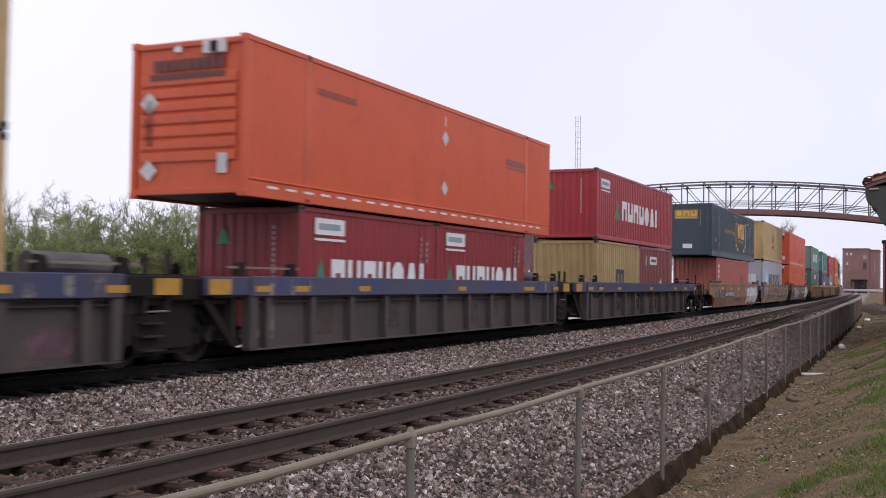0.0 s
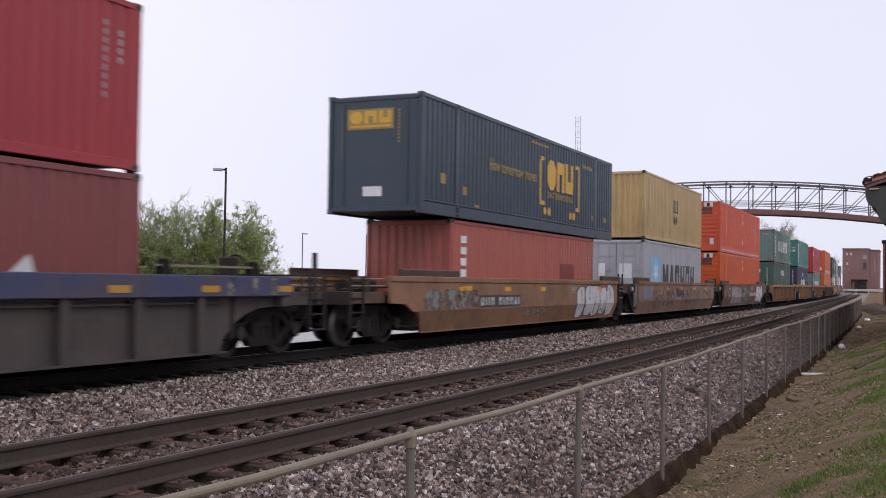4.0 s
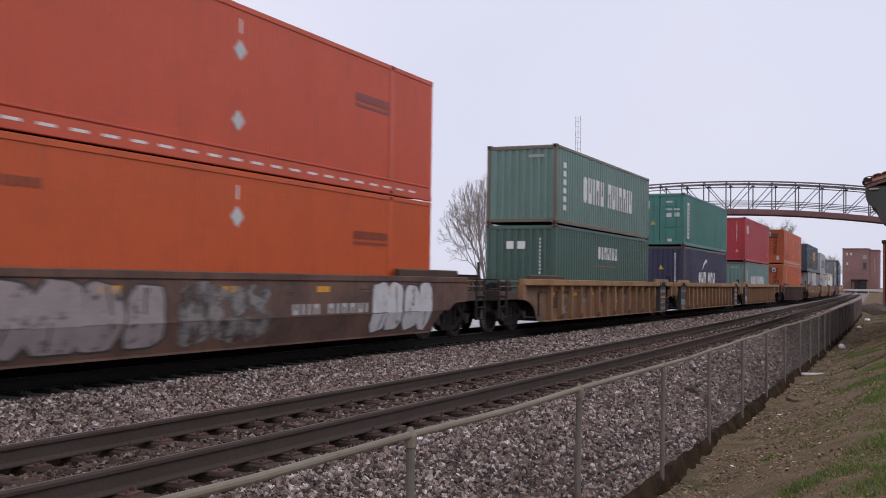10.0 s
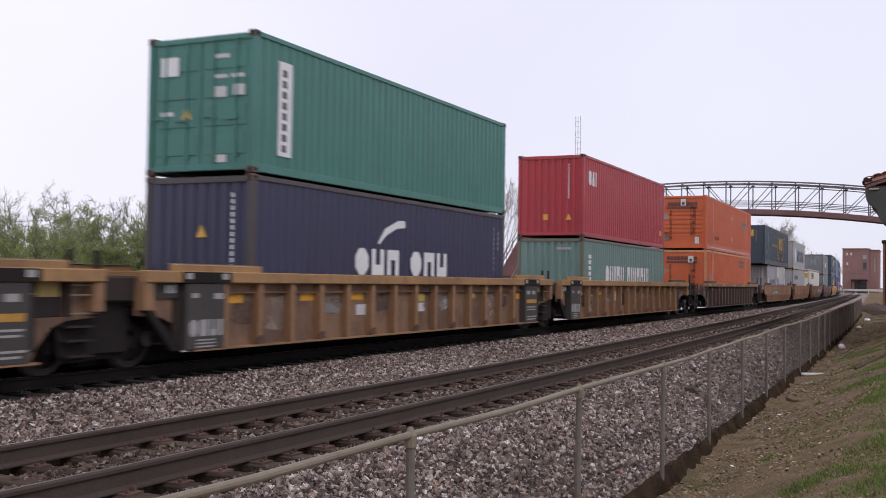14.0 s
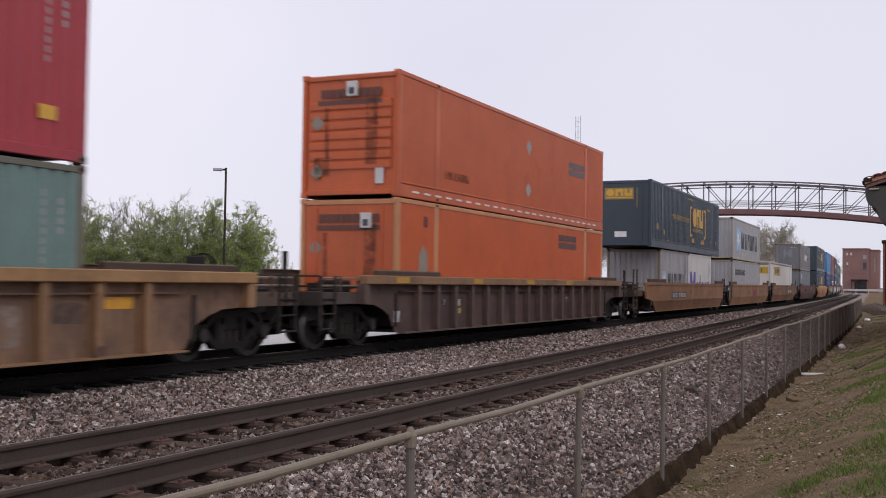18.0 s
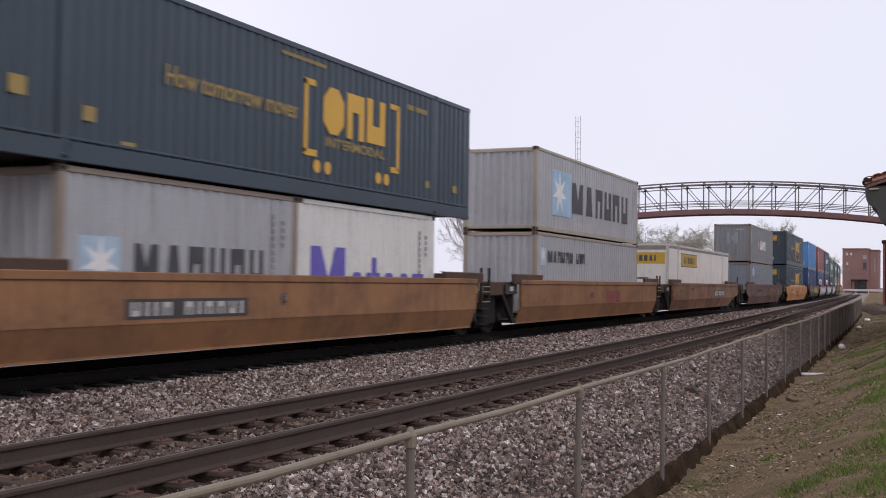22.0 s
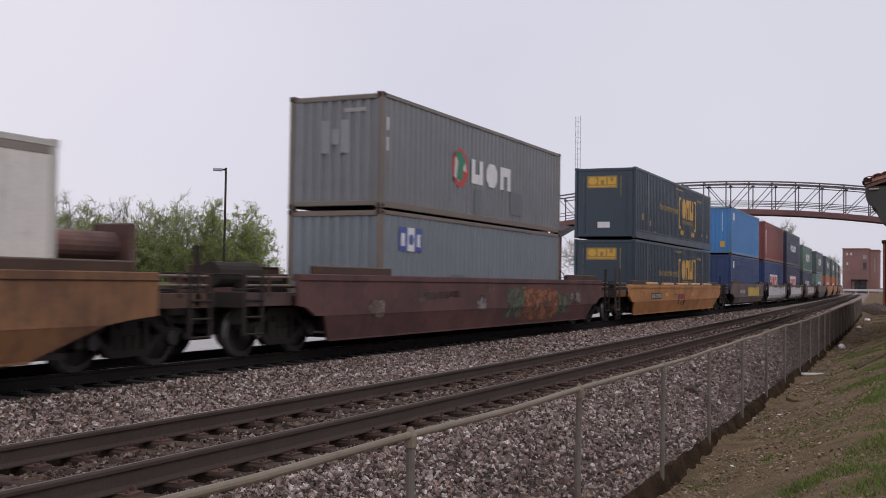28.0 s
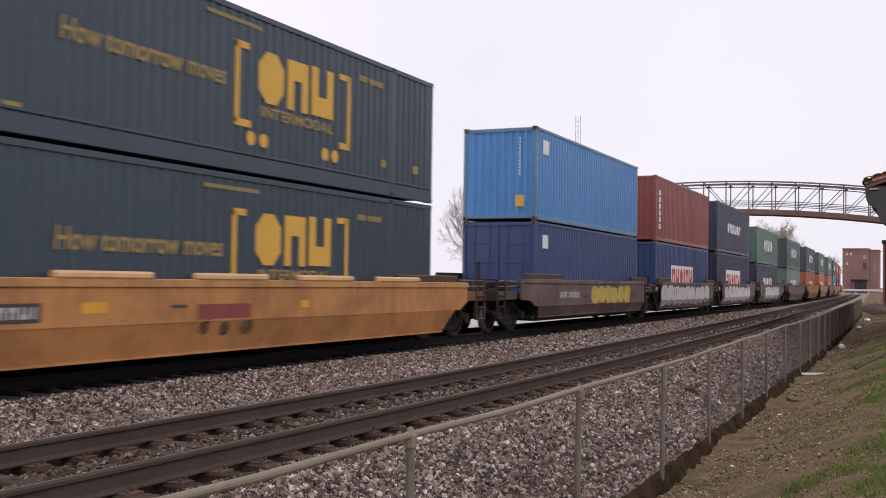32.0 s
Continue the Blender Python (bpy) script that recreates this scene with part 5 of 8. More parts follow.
def sea_box(label, rgb, height, length=L40, **kw):
    if rgb == TAN:
        kw = {"wear": 0.5, "streak": 0.55, **kw}
    return container(label, rgb, length, W40, height, **kw)


def load_train():
    hc, st = 2.896, 2.591
    up_st, up_hc = Z0 + st + 0.025, Z0 + hc + 0.025
    # unit 0, all but out of sight at the start
    put(sea_box("tan steel shipping container, sun-faded", TAN, hc), -1.59, Z0)
    put(sea_box("tan steel shipping container, sun-faded", TAN, hc), -1.59, up_hc)
    # unit 1
    low8 = 2.438
    b = put(red_box(L20, low8, DKRED, False), 17.76, Z0)
    b = put(red_box(L20, low8, DKRED, False), 23.93, Z0)
    put(orange_box(ORANGE, dash_z=0.19), 15.81, Z0 + low8 + 0.025)
    # unit 2
    b = put(sea_box("tan twenty-foot container with a dark mark", (0.41, 0.285, 0.115), st, L20, wear=0.5, streak=0.5), 37.5, Z0)
    side_mark(b, [rect(2.55, 0.55, 0.26, 0.95), rect(3.0, 0.55, 0.26, 0.95), rect(3.45, 0.55, 0.26, 0.95), rect(2.55, 1.4, 1.16, 0.16)], M_LETTER_DK, "logo_mark", "dark three-legged mark")
    side_mark(b, upright(0.35, 0.9, 1.3, 0.06, 12), M_LETTER_DK, "serial_bar")
    b = put(sea_box("dull red twenty-foot container", (0.22, 0.05, 0.048), st, L20), 43.6, Z0)
    side_mark(b, [rect(1.8, 1.85, 1.25, 0.34)], M_WHITE, "logo_panel", "white panel with a dark bar")
    side_mark(b, [rect(1.98, 1.96, 0.9, 0.12)], M_LETTER_DK, "logo_bar", lift=0.009)
    side_mark(b, [rect(0.95, 1.75, 0.4, 0.5)], paint(0.05, 0.06, 0.16), "flag_mark", "dark blue mark with a yellow bar")
    side_mark(b, [[(0.98, 1.82), (1.12, 1.82), (1.32, 2.2), (1.18, 2.2)]], M_YELLOW, "flag_mark", lift=0.009)
    side_mark(b, [[(3.5, 1.0), (3.9, 1.3), (4.1, 0.8), (3.7, 0.75)]], M_CONCRETE, "patch")
    b = put(red_box(L40, st, RED), 37.42, up_st)
    # unit 3
    b = put(sea_box("brick-red shipping container with an upright white mark", (0.42, 0.115, 0.085), st, post_rgb=(0.36, 0.08, 0.06)), 61.2, Z0)
    side_mark(b, [block("r", 0.63, 2.0 - k * 0.29, 0.36, 0.19) for k in range(4)], M_WHITE, "letter_block", "four white blocks one above the other")
    side_mark(b, [rect(8.62, 1.15, 1.45, 0.48)], paint(0.24, 0.03, 0.03), "patch", "dark red painted-over patch")
    small_print(b, st, near=False)
    put(navy_box(), 59.33, up_st)
    # unit 4
    b = put(sea_box("grey refrigerated container with a blue star panel", GREY, hc, end="doors", streak=0.25), 80.85, Z0)
    side_mark(b, [rect(1.19, 0.95, 1.8, 1.22)], M_LTBLUE, "logo_panel", "light blue panel")
    side_mark(b, [star(2.08, 1.52, 0.58)], M_WHITE, "star_mark", "white seven-pointed star", lift=0.009)
    side_mark(b, word("manunu", 3.45, 1.02, 6.95, 0.90, 0.34), M_LETTER_DK, "letter_block", "six large dark blocks")
    end_mark(b, [rect(0.45, 1.25, 0.28, 0.62), rect(1.35, 1.25, 0.55, 0.62)], M_WHITE, "sticker")
    b = put(sea_box("tan shipping container with a small dark mark", TAN, hc), 80.89, up_hc)
    side_mark(b, [rect(5.55, 1.55, 0.17, 0.5), rect(5.9, 1.55, 0.17, 0.5), rect(6.25, 1.55, 0.17, 0.5), rect(5.5, 1.45, 1.05, 0.08)] + word("oo", 5.55, 0.92, 0.8, 0.36), M_LETTER_DK, "logo_mark", "dark upright mark")
    side_mark(b, upright(0.55, 0.6, 1.9, 0.07, 16), M_LETTER_DK, "serial_bar", "upright row of dark bars")
    # unit 5
    put(orange_box((0.60, 0.100, 0.018), lower=True), 98.43, Z0)
    put(orange_box((0.60, 0.088, 0.034)), 98.43, up_hc)
    # unit 6
    b = put(sea_box("dark green shipping container with white lettering blocks", DKGREEN, hc), 124.07, Z0)
    side_mark(b, word("oanuiau", 4.76, 1.88, 2.5, 0.46, 0.3), M_WHITE, "letter_block", "seven white blocks")
    side_mark(b, [rect(4.3, 1.62, 2.8, 0.025)], M_REDMARK, "red_line")
    end_mark(b, [rect(0.72, 2.1, 0.25, 0.25), rect(1.1, 2.1, 0.27, 0.25)], M_WHITE, "sticker")
    end_mark(b, upright(1.85, 0.8, 1.7, 0.08, 14), M_WHITE, "serial_bar")
    small_print(b, hc, near=False)
    b = put(sea_box("green shipping container with large white lettering blocks", GREEN, st, post_rgb=(0.15, 0.13, 0.09)), 124.07, up_hc)
    side_mark(b, word("ouinu nuinniu", 2.9, 0.9, 6.5, 0.9, 0.36), M_WHITE, "letter_block", "two words of white blocks")
    side_mark(b, [block("r", 0.7, 1.88 - k * 0.28, 0.3, 0.18) for k in range(6)], M_WHITE, "letter_block", "upright row of white blocks")
    small_print(b, st)
    # unit 7
    b = put(sea_box("indigo shipping container with a white swoosh", INDIGO, hc, post_rgb=(0.075, 0.06, 0.06)), 143.54, Z0)
    side_mark(b, word("oun onu", 3.75, 1.12, 4.58, 0.57, 0.26), M_WHITE, "letter_block", "white lettering blocks")
    side_mark(b, [[(4.72, 1.82), (5.05, 2.15), (5.7, 2.37), (6.03, 2.37), (6.03, 2.22), (5.6, 2.18), (5.1, 2.0), (4.82, 1.80)]], M_WHITE, "swoosh", "white curved swoosh")
    end_mark(b, upright(1.95, 0.7, 1.9, 0.09, 16), M_WHITE, "serial_bar")
    end_mark(b, [[(1.18, 1.75), (1.42, 1.75), (1.30, 1.98)]], M_YELLOW, "warning_sign")
    small_print(b, hc, near=False)
    b = put(sea_box("teal shipping container with closed doors", TEAL, st, end="doors", wear=0.2), 143.54, up_hc)
    side_mark(b, [rect(0.76, 0.38, 0.46, 1.78)], M_WHITE, "logo_panel", "upright white panel")
    side_mark(b, upright(0.86, 0.46, 1.62, 0.22, 8), M_LETTER_DK, "letter_block", lift=0.009)
    end_mark(b, [rect(0.28, 1.85, 0.42, 0.36)], M_WHITE, "sticker")
    end_mark(b, [rect(1.5, 2.12, 0.35, 0.08), rect(1.5, 1.75, 0.32, 0.07), rect(1.9, 1.75, 0.3, 0.07), rect(1.5, 1.4, 0.3, 0.2), rect(1.95, 1.42, 0.25, 0.2), rect(0.3, 1.1, 0.3, 0.08), rect(1.6, 0.2, 0.22, 0.14)], M_CONCRETE, "serial_bar")
    end_mark(b, [[(0.78, 1.02), (1.02, 1.02), (0.9, 1.26)]], M_YELLOW, "warning_sign", "yellow triangular warning sign")
    # unit 8
    b = put(sea_box("pale green shipping container with white lettering blocks", (0.165, 0.255, 0.23), st, post_rgb=(0.15, 0.14, 0.10)), 163.15, Z0)
    side_mark(b, word("ouinu nuinniu", 2.85, 0.75, 6.5, 0.92, 0.36), M_WHITE, "letter_block", "two words of white blocks")
    side_mark(b, [block("r", 0.68, 1.88 - k * 0.2, 0.28, 0.14) for k in range(5)], M_WHITE, "letter_block")
    small_print(b, st)
    b = put(sea_box("crimson shipping container with small white blocks", CRIMSON, hc), 163.15, up_st)
    side_mark(b, word("oai", 0.6, 1.86, 0.94, 0.52), M_WHITE, "letter_block", "three white blocks")
    end_mark(b, [rect(0.95, 0.6, 0.18, 0.2)], M_YELLOW, "warning_sign")
    end_mark(b, [[(1.78, 0.6), (2.0, 0.6), (1.89, 0.82)]], M_YELLOW, "warning_sign")
    end_mark(b, upright(1.85, 1.35, 1.25, 0.07, 12), M_WHITE, "serial_bar")
    side_mark(b, [rect(11.3, 0.55, 0.32, 0.2)], M_YELLOW, "warning_sign")
    small_print(b, hc, near=False)
    # unit 9
    put(orange_box(ORANGE2, lower=True, weathered=True, end="plain", post=(0.56, 0.25, 0.11)), 184.98, Z0)
    put(orange_box(ORANGE2, weathered=True), 184.98, up_hc)
    # unit 10
    b = put(sea_box("grey twenty-foot container with a pale star", LTGREY, st, L20, post_rgb=(0.28, 0.22, 0.17)), 210.6, Z0)
    side_mark(b, word("manunu", 1.57, 0.82, 3.42, 0.70, 0.34), M_LETTER_DK, "letter_block", "six dark blocks")
    side_mark(b, [rect(0.40, 0.7, 0.85, 0.9)], surface("faded_blue_panel", (0.40, 0.52, 0.62), 0.6), "logo_panel")
    side_mark(b, [star(0.84, 1.2, 0.40)], M_WHITE, "star_mark", lift=0.009)
    small_print(b, st, M_DIMDARK, near=False)
    b = put(sea_box("cream twenty-foot container with violet lettering blocks", (0.72, 0.70, 0.66), st, L20, streak=0.2), 216.75, Z0)
    side_mark(b, word("m", 0.45, 0.55, 1.35, 1.12) + word("ouoon", 2.0, 0.55, 3.5, 0.62, 0.2) + [rect(2.95, 1.1, 0.2, 0.4)], M_PURPLE, "letter_block", "violet blocks, the first one tall")
    small_print(b, st, M_DIMDARK, near=False)
    put(navy_box(), 208.54, up_st)
    # unit 11
    b = put(sea_box("grey shipping container with a small star", LTGREY, st, post_rgb=(0.33, 0.27, 0.20)), 230.05, Z0)
    side_mark(b, word("manunu uin", 1.14, 1.66, 3.87, 0.36, 0.34), M_LETTER_DK, "letter_block", "a row of dark blocks")
    side_mark(b, [rect(0.42, 1.55, 0.5, 0.55)], surface("faded_blue_panel", (0.40, 0.52, 0.62), 0.6), "logo_panel")
    side_mark(b, [star(0.66, 1.86, 0.25)], M_WHITE, "star_mark", lift=0.009)
    b = put(sea_box("grey shipping container with a white star on blue", (0.405, 0.40, 0.415), st, post_rgb=(0.36, 0.31, 0.24)), 230.05, up_st)
    side_mark(b, [rect(1.48, 0.56, 1.95, 1.48)], surface("faded_blue_panel", (0.36, 0.52, 0.66), 0.6), "logo_panel", "light blue panel")
    side_mark(b, [star(2.2, 1.31, 0.72)], M_WHITE, "star_mark", "white seven-pointed star", lift=0.009)
    side_mark(b, word("manunu", 3.6, 0.75, 7.0, 1.03, 0.34), M_LETTER_DK, "letter_block", "six large dark blocks")
    small_print(b, st, M_DIMDARK, near=False)
    # unit 12
    b = put(container("single white fifty-three foot container with yellow panels", (0.74, 0.69, 0.63), L53, W53, hc, "flat", 0.3, 0.35, post_rgb=(0.56, 0.52, 0.47), sheet=True), 247.62, Z0)
    end_mark(b, [rect(0.12, 1.95, 2.3, 0.52)], M_GOLD, "lettering_panel", "yellow panel with dark blocks")
    end_mark(b, word("ai rrrai", 0.45, 2.08, 1.55, 0.26, 0.35), M_LETTER_DK, "letter_block", lift=0.009)
    side_mark(b, [rect(2.83, 1.86, 3.8, 0.66)], M_LETTER_DK, "panel_border", inset=0.014, lift=0.002)
    side_mark(b, [rect(2.88, 1.90, 3.7, 0.58)], M_GOLD, "lettering_panel", "yellow panel with dark blocks", inset=0.012)
    side_mark(b, word("ai rrrai", 3.45, 2.03, 2.5, 0.32, 0.35), M_LETTER_DK, "letter_block", lift=0.009, inset=0.012)
    side_mark(b, [rect(0.12, hc - 0.22, L53 - 0.24, 0.11)], surface("brown_top_band", (0.27, 0.235, 0.205), 0.7), "top_band", "brown band under the roof", inset=0.008)
    end_mark(b, [rect(0.12, hc - 0.30, 2.35, 0.2)], surface("brown_top_band", (0.27, 0.235, 0.205), 0.7), "top_band", lift=0.012)
    end_mark(b, [rect(0.95, 1.25, 0.7, 0.07)], M_LETTER_DK, "serial_bar")
    # unit 13
    b = put(sea_box("slate grey shipping container with a white and blue emblem", (0.20, 0.225, 0.25), st, post_rgb=(0.19, 0.15, 0.12)), 273.37, Z0)
    side_mark(b, [rect(0.88, 1.69, 1.19, 0.55)], paint(0.07, 0.11, 0.34), "logo_panel", "blue panel with a white middle")
    side_mark(b, [rect(1.30, 1.69, 0.36, 0.55), rect(0.98, 1.80, 0.18, 0.30), rect(1.80, 1.80, 0.16, 0.30)], M_WHITE, "logo_mark", lift=0.009)
    side_mark(b, [disc(1.48, 1.96, 0.13)], paint(0.07, 0.11, 0.34), "logo_mark", lift=0.014)
    side_mark(b, [rect(3.75, 0.62, 0.85, 0.55)], paint(0.12, 0.14, 0.16), "patch", "darker painted-over patch")
    b = put(sea_box("slate grey shipping container with three white blocks", SLATE, st, post_rgb=(0.18, 0.15, 0.12)), 273.37, up_st)
    side_mark(b, word("uon", 4.98, 0.99, 2.8, 0.64, 0.3), M_WHITE, "letter_block", "three large white blocks")
    side_mark(b, [disc(4.24, 1.31, 0.50, 18)], M_REDMARK, "logo_ring", "red round mark with a dark green figure")
    side_mark(b, [[(3.86, 1.05), (4.18, 0.94), (4.30, 1.30), (4.62, 1.22), (4.55, 1.55), (4.20, 1.66), (3.92, 1.56)]], M_CONCRETE, "logo_disc", lift=0.009)
    side_mark(b, [[(4.00, 1.02), (4.36, 0.98), (4.40, 1.36), (4.58, 1.50), (4.30, 1.74), (3.88, 1.70), (4.10, 1.46)]], M_GREENMARK, "logo_mark", lift=0.014)
    side_mark(b, [rect(5.18, 0.18, 0.5, 0.68), rect(7.79, 0.33, 0.92, 0.66)], paint(0.13, 0.145, 0.155), "patch", "darker painted-over patches")
    side_mark(b, upright(0.2, 1.3, 0.9, 0.12, 2), M_WHITE, "serial_bar")
    end_mark(b, [rect(0.85, 1.25, 0.22, 0.75), rect(1.12, 1.45, 0.2, 0.35), rect(1.36, 1.25, 0.22, 0.75)], paint(0.27, 0.28, 0.30), "patch", "faint pale patches of old lettering")
    small_print(b, st, near=True)
    # unit 14
    put(navy_box(), 294.95, Z0 - 0.07)
    put(navy_box(), 294.95, up_hc - 0.04)
    # unit 15
    BLUE, DKBLUE = (0.075, 0.25, 0.55), (0.035, 0.065, 0.17)
    b = put(sea_box("dark blue shipping container with closed doors", DKBLUE, hc, end="doors"), 318.64, Z0)
    side_mark(b, [rect(0.65, 2.08, 0.5, 0.42)], M_WHITE, "logo_panel")
    b = put(sea_box("light blue shipping container, sun-faded", BLUE, hc, post_rgb=(0.10, 0.22, 0.35)), 318.64, up_hc)
    side_mark(b, [rect(0.6, 2.1, 0.55, 0.44)], M_WHITE, "logo_panel")
    end_mark(b, [rect(1.75, 0.42, 0.28, 0.36)], M_YELLOW, "sticker")
    end_mark(b, upright(1.85, 1.4, 1.2, 0.08, 12), M_WHITE, "serial_bar")
    # unit 16
    b = put(sea_box("dark blue shipping container with a white panel", DKBLUE, hc), 334.11, Z0)
    side_mark(b, [rect(3.1, 0.9, 5.0, 1.0)], M_WHITE, "logo_panel", "white panel with red blocks")
    side_mark(b, word("nuoinu", 3.3, 1.05, 4.6, 0.7), M_REDMARK, "letter_block", lift=0.009)
    b = put(sea_box("rust-red shipping container with upright white blocks", (0.27, 0.075, 0.062), hc), 334.11, up_hc)
    side_mark(b, [block("r", 0.55, 2.05 - k * 0.3, 0.35, 0.22) for k in range(6)], M_WHITE, "letter_block", "upright row of white blocks")
    # unit 17
    b = put(sea_box("navy shipping container with a white panel", INDIGO, hc), 349.17, Z0)
    side_mark(b, [rect(2.95, 0.92, 5.4, 1.0)], M_WHITE, "logo_panel")
    side_mark(b, word("nuoinu", 3.2, 1.07, 4.9, 0.6), M_REDMARK, "letter_block", lift=0.009)
    b = put(sea_box("navy shipping container with white blocks", (0.05, 0.06, 0.10), hc), 349.17, up_hc)
    side_mark(b, word("onuuon", 3.44, 1.24, 4.8, 0.56), M_WHITE, "letter_block", "white lettering blocks")
    # the long tail of the train
    tail = [(371.3, (0.05, 0.065, 0.10), (0.11, 0.18, 0.145)), (390.9, (0.17, 0.25, 0.215), (0.085, 0.12, 0.12)), (411.2, (0.38, 0.13, 0.07), (0.07, 0.09, 0.105)),
            (431.0, (0.42, 0.14, 0.07), (0.085, 0.125, 0.115)), (452.5, (0.42, 0.14, 0.07), (0.11, 0.155, 0.14)), (472.0, (0.10, 0.2, 0.16), (0.06, 0.1, 0.12)),
            (491.5, DKBLUE, (0.5, 0.12, 0.05)), (513.0, (0.3, 0.06, 0.05), (0.3, 0.06, 0.05)), (533.0, SLATE, (0.3, 0.06, 0.05)), (553.0, GREEN, DKBLUE)]
    for c, low, high in tail:
        b = put(sea_box("far shipping container of the train's tail", low, st), c - 6.095, Z0)
        side_mark(b, word("nuonu", 3.5, 0.9, 5.0, 0.7), M_WHITE, "letter_block")
        b = put(sea_box("far shipping container of the train's tail", high, st), c - 6.095, up_st)
        side_mark(b, word("onuno", 4.0, 1.0, 4.6, 0.8), M_WHITE, "letter_block")


load_train()


# ================= the train: well cars =================
def bogie_meshes():
    """Meshes of one truck, shared by all: cast side frame, bolster, springs, wheels on their axles."""
    d = {}
    fr = Mesh().prism([(-1.25, 0.50), (-1.25, 0.60), (-0.72, 0.64), (-0.45, 0.88), (0.45, 0.88), (0.72, 0.64), (1.25, 0.60), (1.25, 0.50), (0.78, 0.50), (0.42, 0.74), (-0.42, 0.74), (-0.78, 0.50)], "y", -0.09, 0.09)
    fr.prism([(-0.80, 0.52), (-0.44, 0.20), (0.44, 0.20), (0.80, 0.52), (0.66, 0.52), (0.36, 0.30), (-0.36, 0.30), (-0.66, 0.52)], "y", -0.08, 0.08)
    for x in (-0.37, 0.37):
        fr.box(x - 0.05, x + 0.05, -0.08, 0.08, 0.24, 0.80)
    for x in (-0.89, 0.89):
        for dx in (-0.17, 0.17):
            fr.box(x + dx - 0.05, x + dx + 0.05, -0.08, 0.08, 0.32, 0.56)
    d["side_frame"] = fr.data("side_frame", M_BLACK)
    d["bearing_cap"] = Mesh().tube((0, -0.14, 0), (0, 0.05, 0), 0.12, n=12).data("bearing_cap", M_WHEEL)
    d["spring"] = Mesh().tube((0, 0, 0.28), (0, 0, 0.62), 0.075, n=8).data("spring", M_DARK)
    d["bolster"] = Mesh().box(-0.22, 0.22, -1.08, 1.08, 0.5, 0.8, 0.03).data("bolster", M_BLACK)
    d["axle"] = Mesh().tube((0, -0.98, 0), (0, 0.98, 0), 0.08, n=10).data("axle", M_WHEEL)
    # hub, dished web, flange and tread of a wheel as (radius, distance from the middle of the track)
    profile = [(0.082, 0.655), (0.14, 0.66), (0.36, 0.74), (0.36, 0.68), (0.495, 0.68), (0.485, 0.715), (0.462, 0.735), (0.457, 0.835), (0.36, 0.835), (0.36, 0.775), (0.14, 0.862), (0.082, 0.865)]
    n, m = 28, len(profile)
    for s in (-1, 1):
        vs = [(r * math.cos(2 * math.pi * i / n), s * y, r * math.sin(2 * math.pi * i / n)) for r, y in profile for i in range(n)]
        fs = []
        for k in range(m):
            p, q = k * n, (k + 1) % m * n
            for i in range(n):
                j = (i + 1) % n
                fs.append((p + i, p + j, q + j, q + i) if s < 0 else (p + i, q + i, q + j, p + j))
        w = Mesh()
        w.add(vs, fs)
        me = w.data("wheel", M_WHEEL)
        me.materials.append(M_RAILTOP)
        for poly in me.polygons:
            if 0.455 < math.hypot(poly.center.x, poly.center.z) < 0.463 and abs(poly.center.y) > 0.74:
                poly.material_index = 1
        d["wheel", s] = me
    return d


BOGIE = bogie_meshes()
WHEELS = []
UNITS = []


def add_bogie(unit, x):
    b = part("bogie", BOGIE["bolster"], None, unit, "grimy black two-axle truck", at=Matrix.Translation((x, 0, 0)))
    for s in (-1, 1):
        part("side_frame", BOGIE["side_frame"], None, b, at=Matrix.Translation((0, s * 1.0, 0)))
        for dx in (-0.2, 0, 0.2):
            part("spring", BOGIE["spring"], None, b, at=Matrix.Translation((dx, s * 1.0, 0)))
        for dx in (-0.89, 0.89):
            part("bearing_cap", BOGIE["bearing_cap"], None, b, at=Matrix.Translation((dx, s * 1.05, 0.46)) @ (Matrix.Rotation(math.pi, 4, "Z") if s > 0 else Matrix()))
    for dx in (-0.89, 0.89):
        part("axle", BOGIE["axle"], None, b, at=Matrix.Translation((dx, 0, 0.46)))
        for s in (-1, 1):
            WHEELS.append((part("wheel", BOGIE["wheel", s], None, b, at=Matrix.Translation((dx, 0, 0.46))), dx))


def blob(rnd, x, z, w, h):
    n = 14
    return [(x + w / 2 + w / 2 * math.copysign(abs(math.cos(2 * math.pi * i / n)) ** 0.6, math.cos(2 * math.pi * i / n)) * rnd.uniform(0.8, 1.05),
             z + h / 2 + h / 2 * math.copysign(abs(math.sin(2 * math.pi * i / n)) ** 0.6, math.sin(2 * math.pi * i / n)) * rnd.uniform(0.85, 1.05)) for i in range(n)]


OUT, FOLD = 1.53, 0.725


def on_side(outline, y, lift, low):
    """A thin painted shape on a car's side; below the fold it leans in with the skirt."""
    fold = FOLD
    if y > -OUT + 0.01:
        return Mesh().prism(outline, "y", y - lift, y)
    m = Mesh()
    for above in (True, False):
        poly = []
        for (xa, za), (xb, zb) in zip(outline, outline[1:] + outline[:1]):
            if (za >= fold) == above:
                poly.append((xa, za))
            if (za >= fold) != (zb >= fold):
                f = (fold - za) / (zb - za)
                poly.append((xa + (xb - xa) * f, fold))
        if len(poly) < 3:
            continue
        n = len(poly)
        lean = [0.17 * max(0.0, fold - z) / (fold - low) for x, z in poly]
        vs = [(x, y + d - lift, z) for (x, z), d in zip(poly, lean)] + [(x, y + d, z) for (x, z), d in zip(poly, lean)]
        m.add(vs, [tuple(range(n)), tuple(range(n, 2 * n))[::-1]] + [(i, (i + 1) % n, n + (i + 1) % n, n + i) for i in range(n)])
    return m


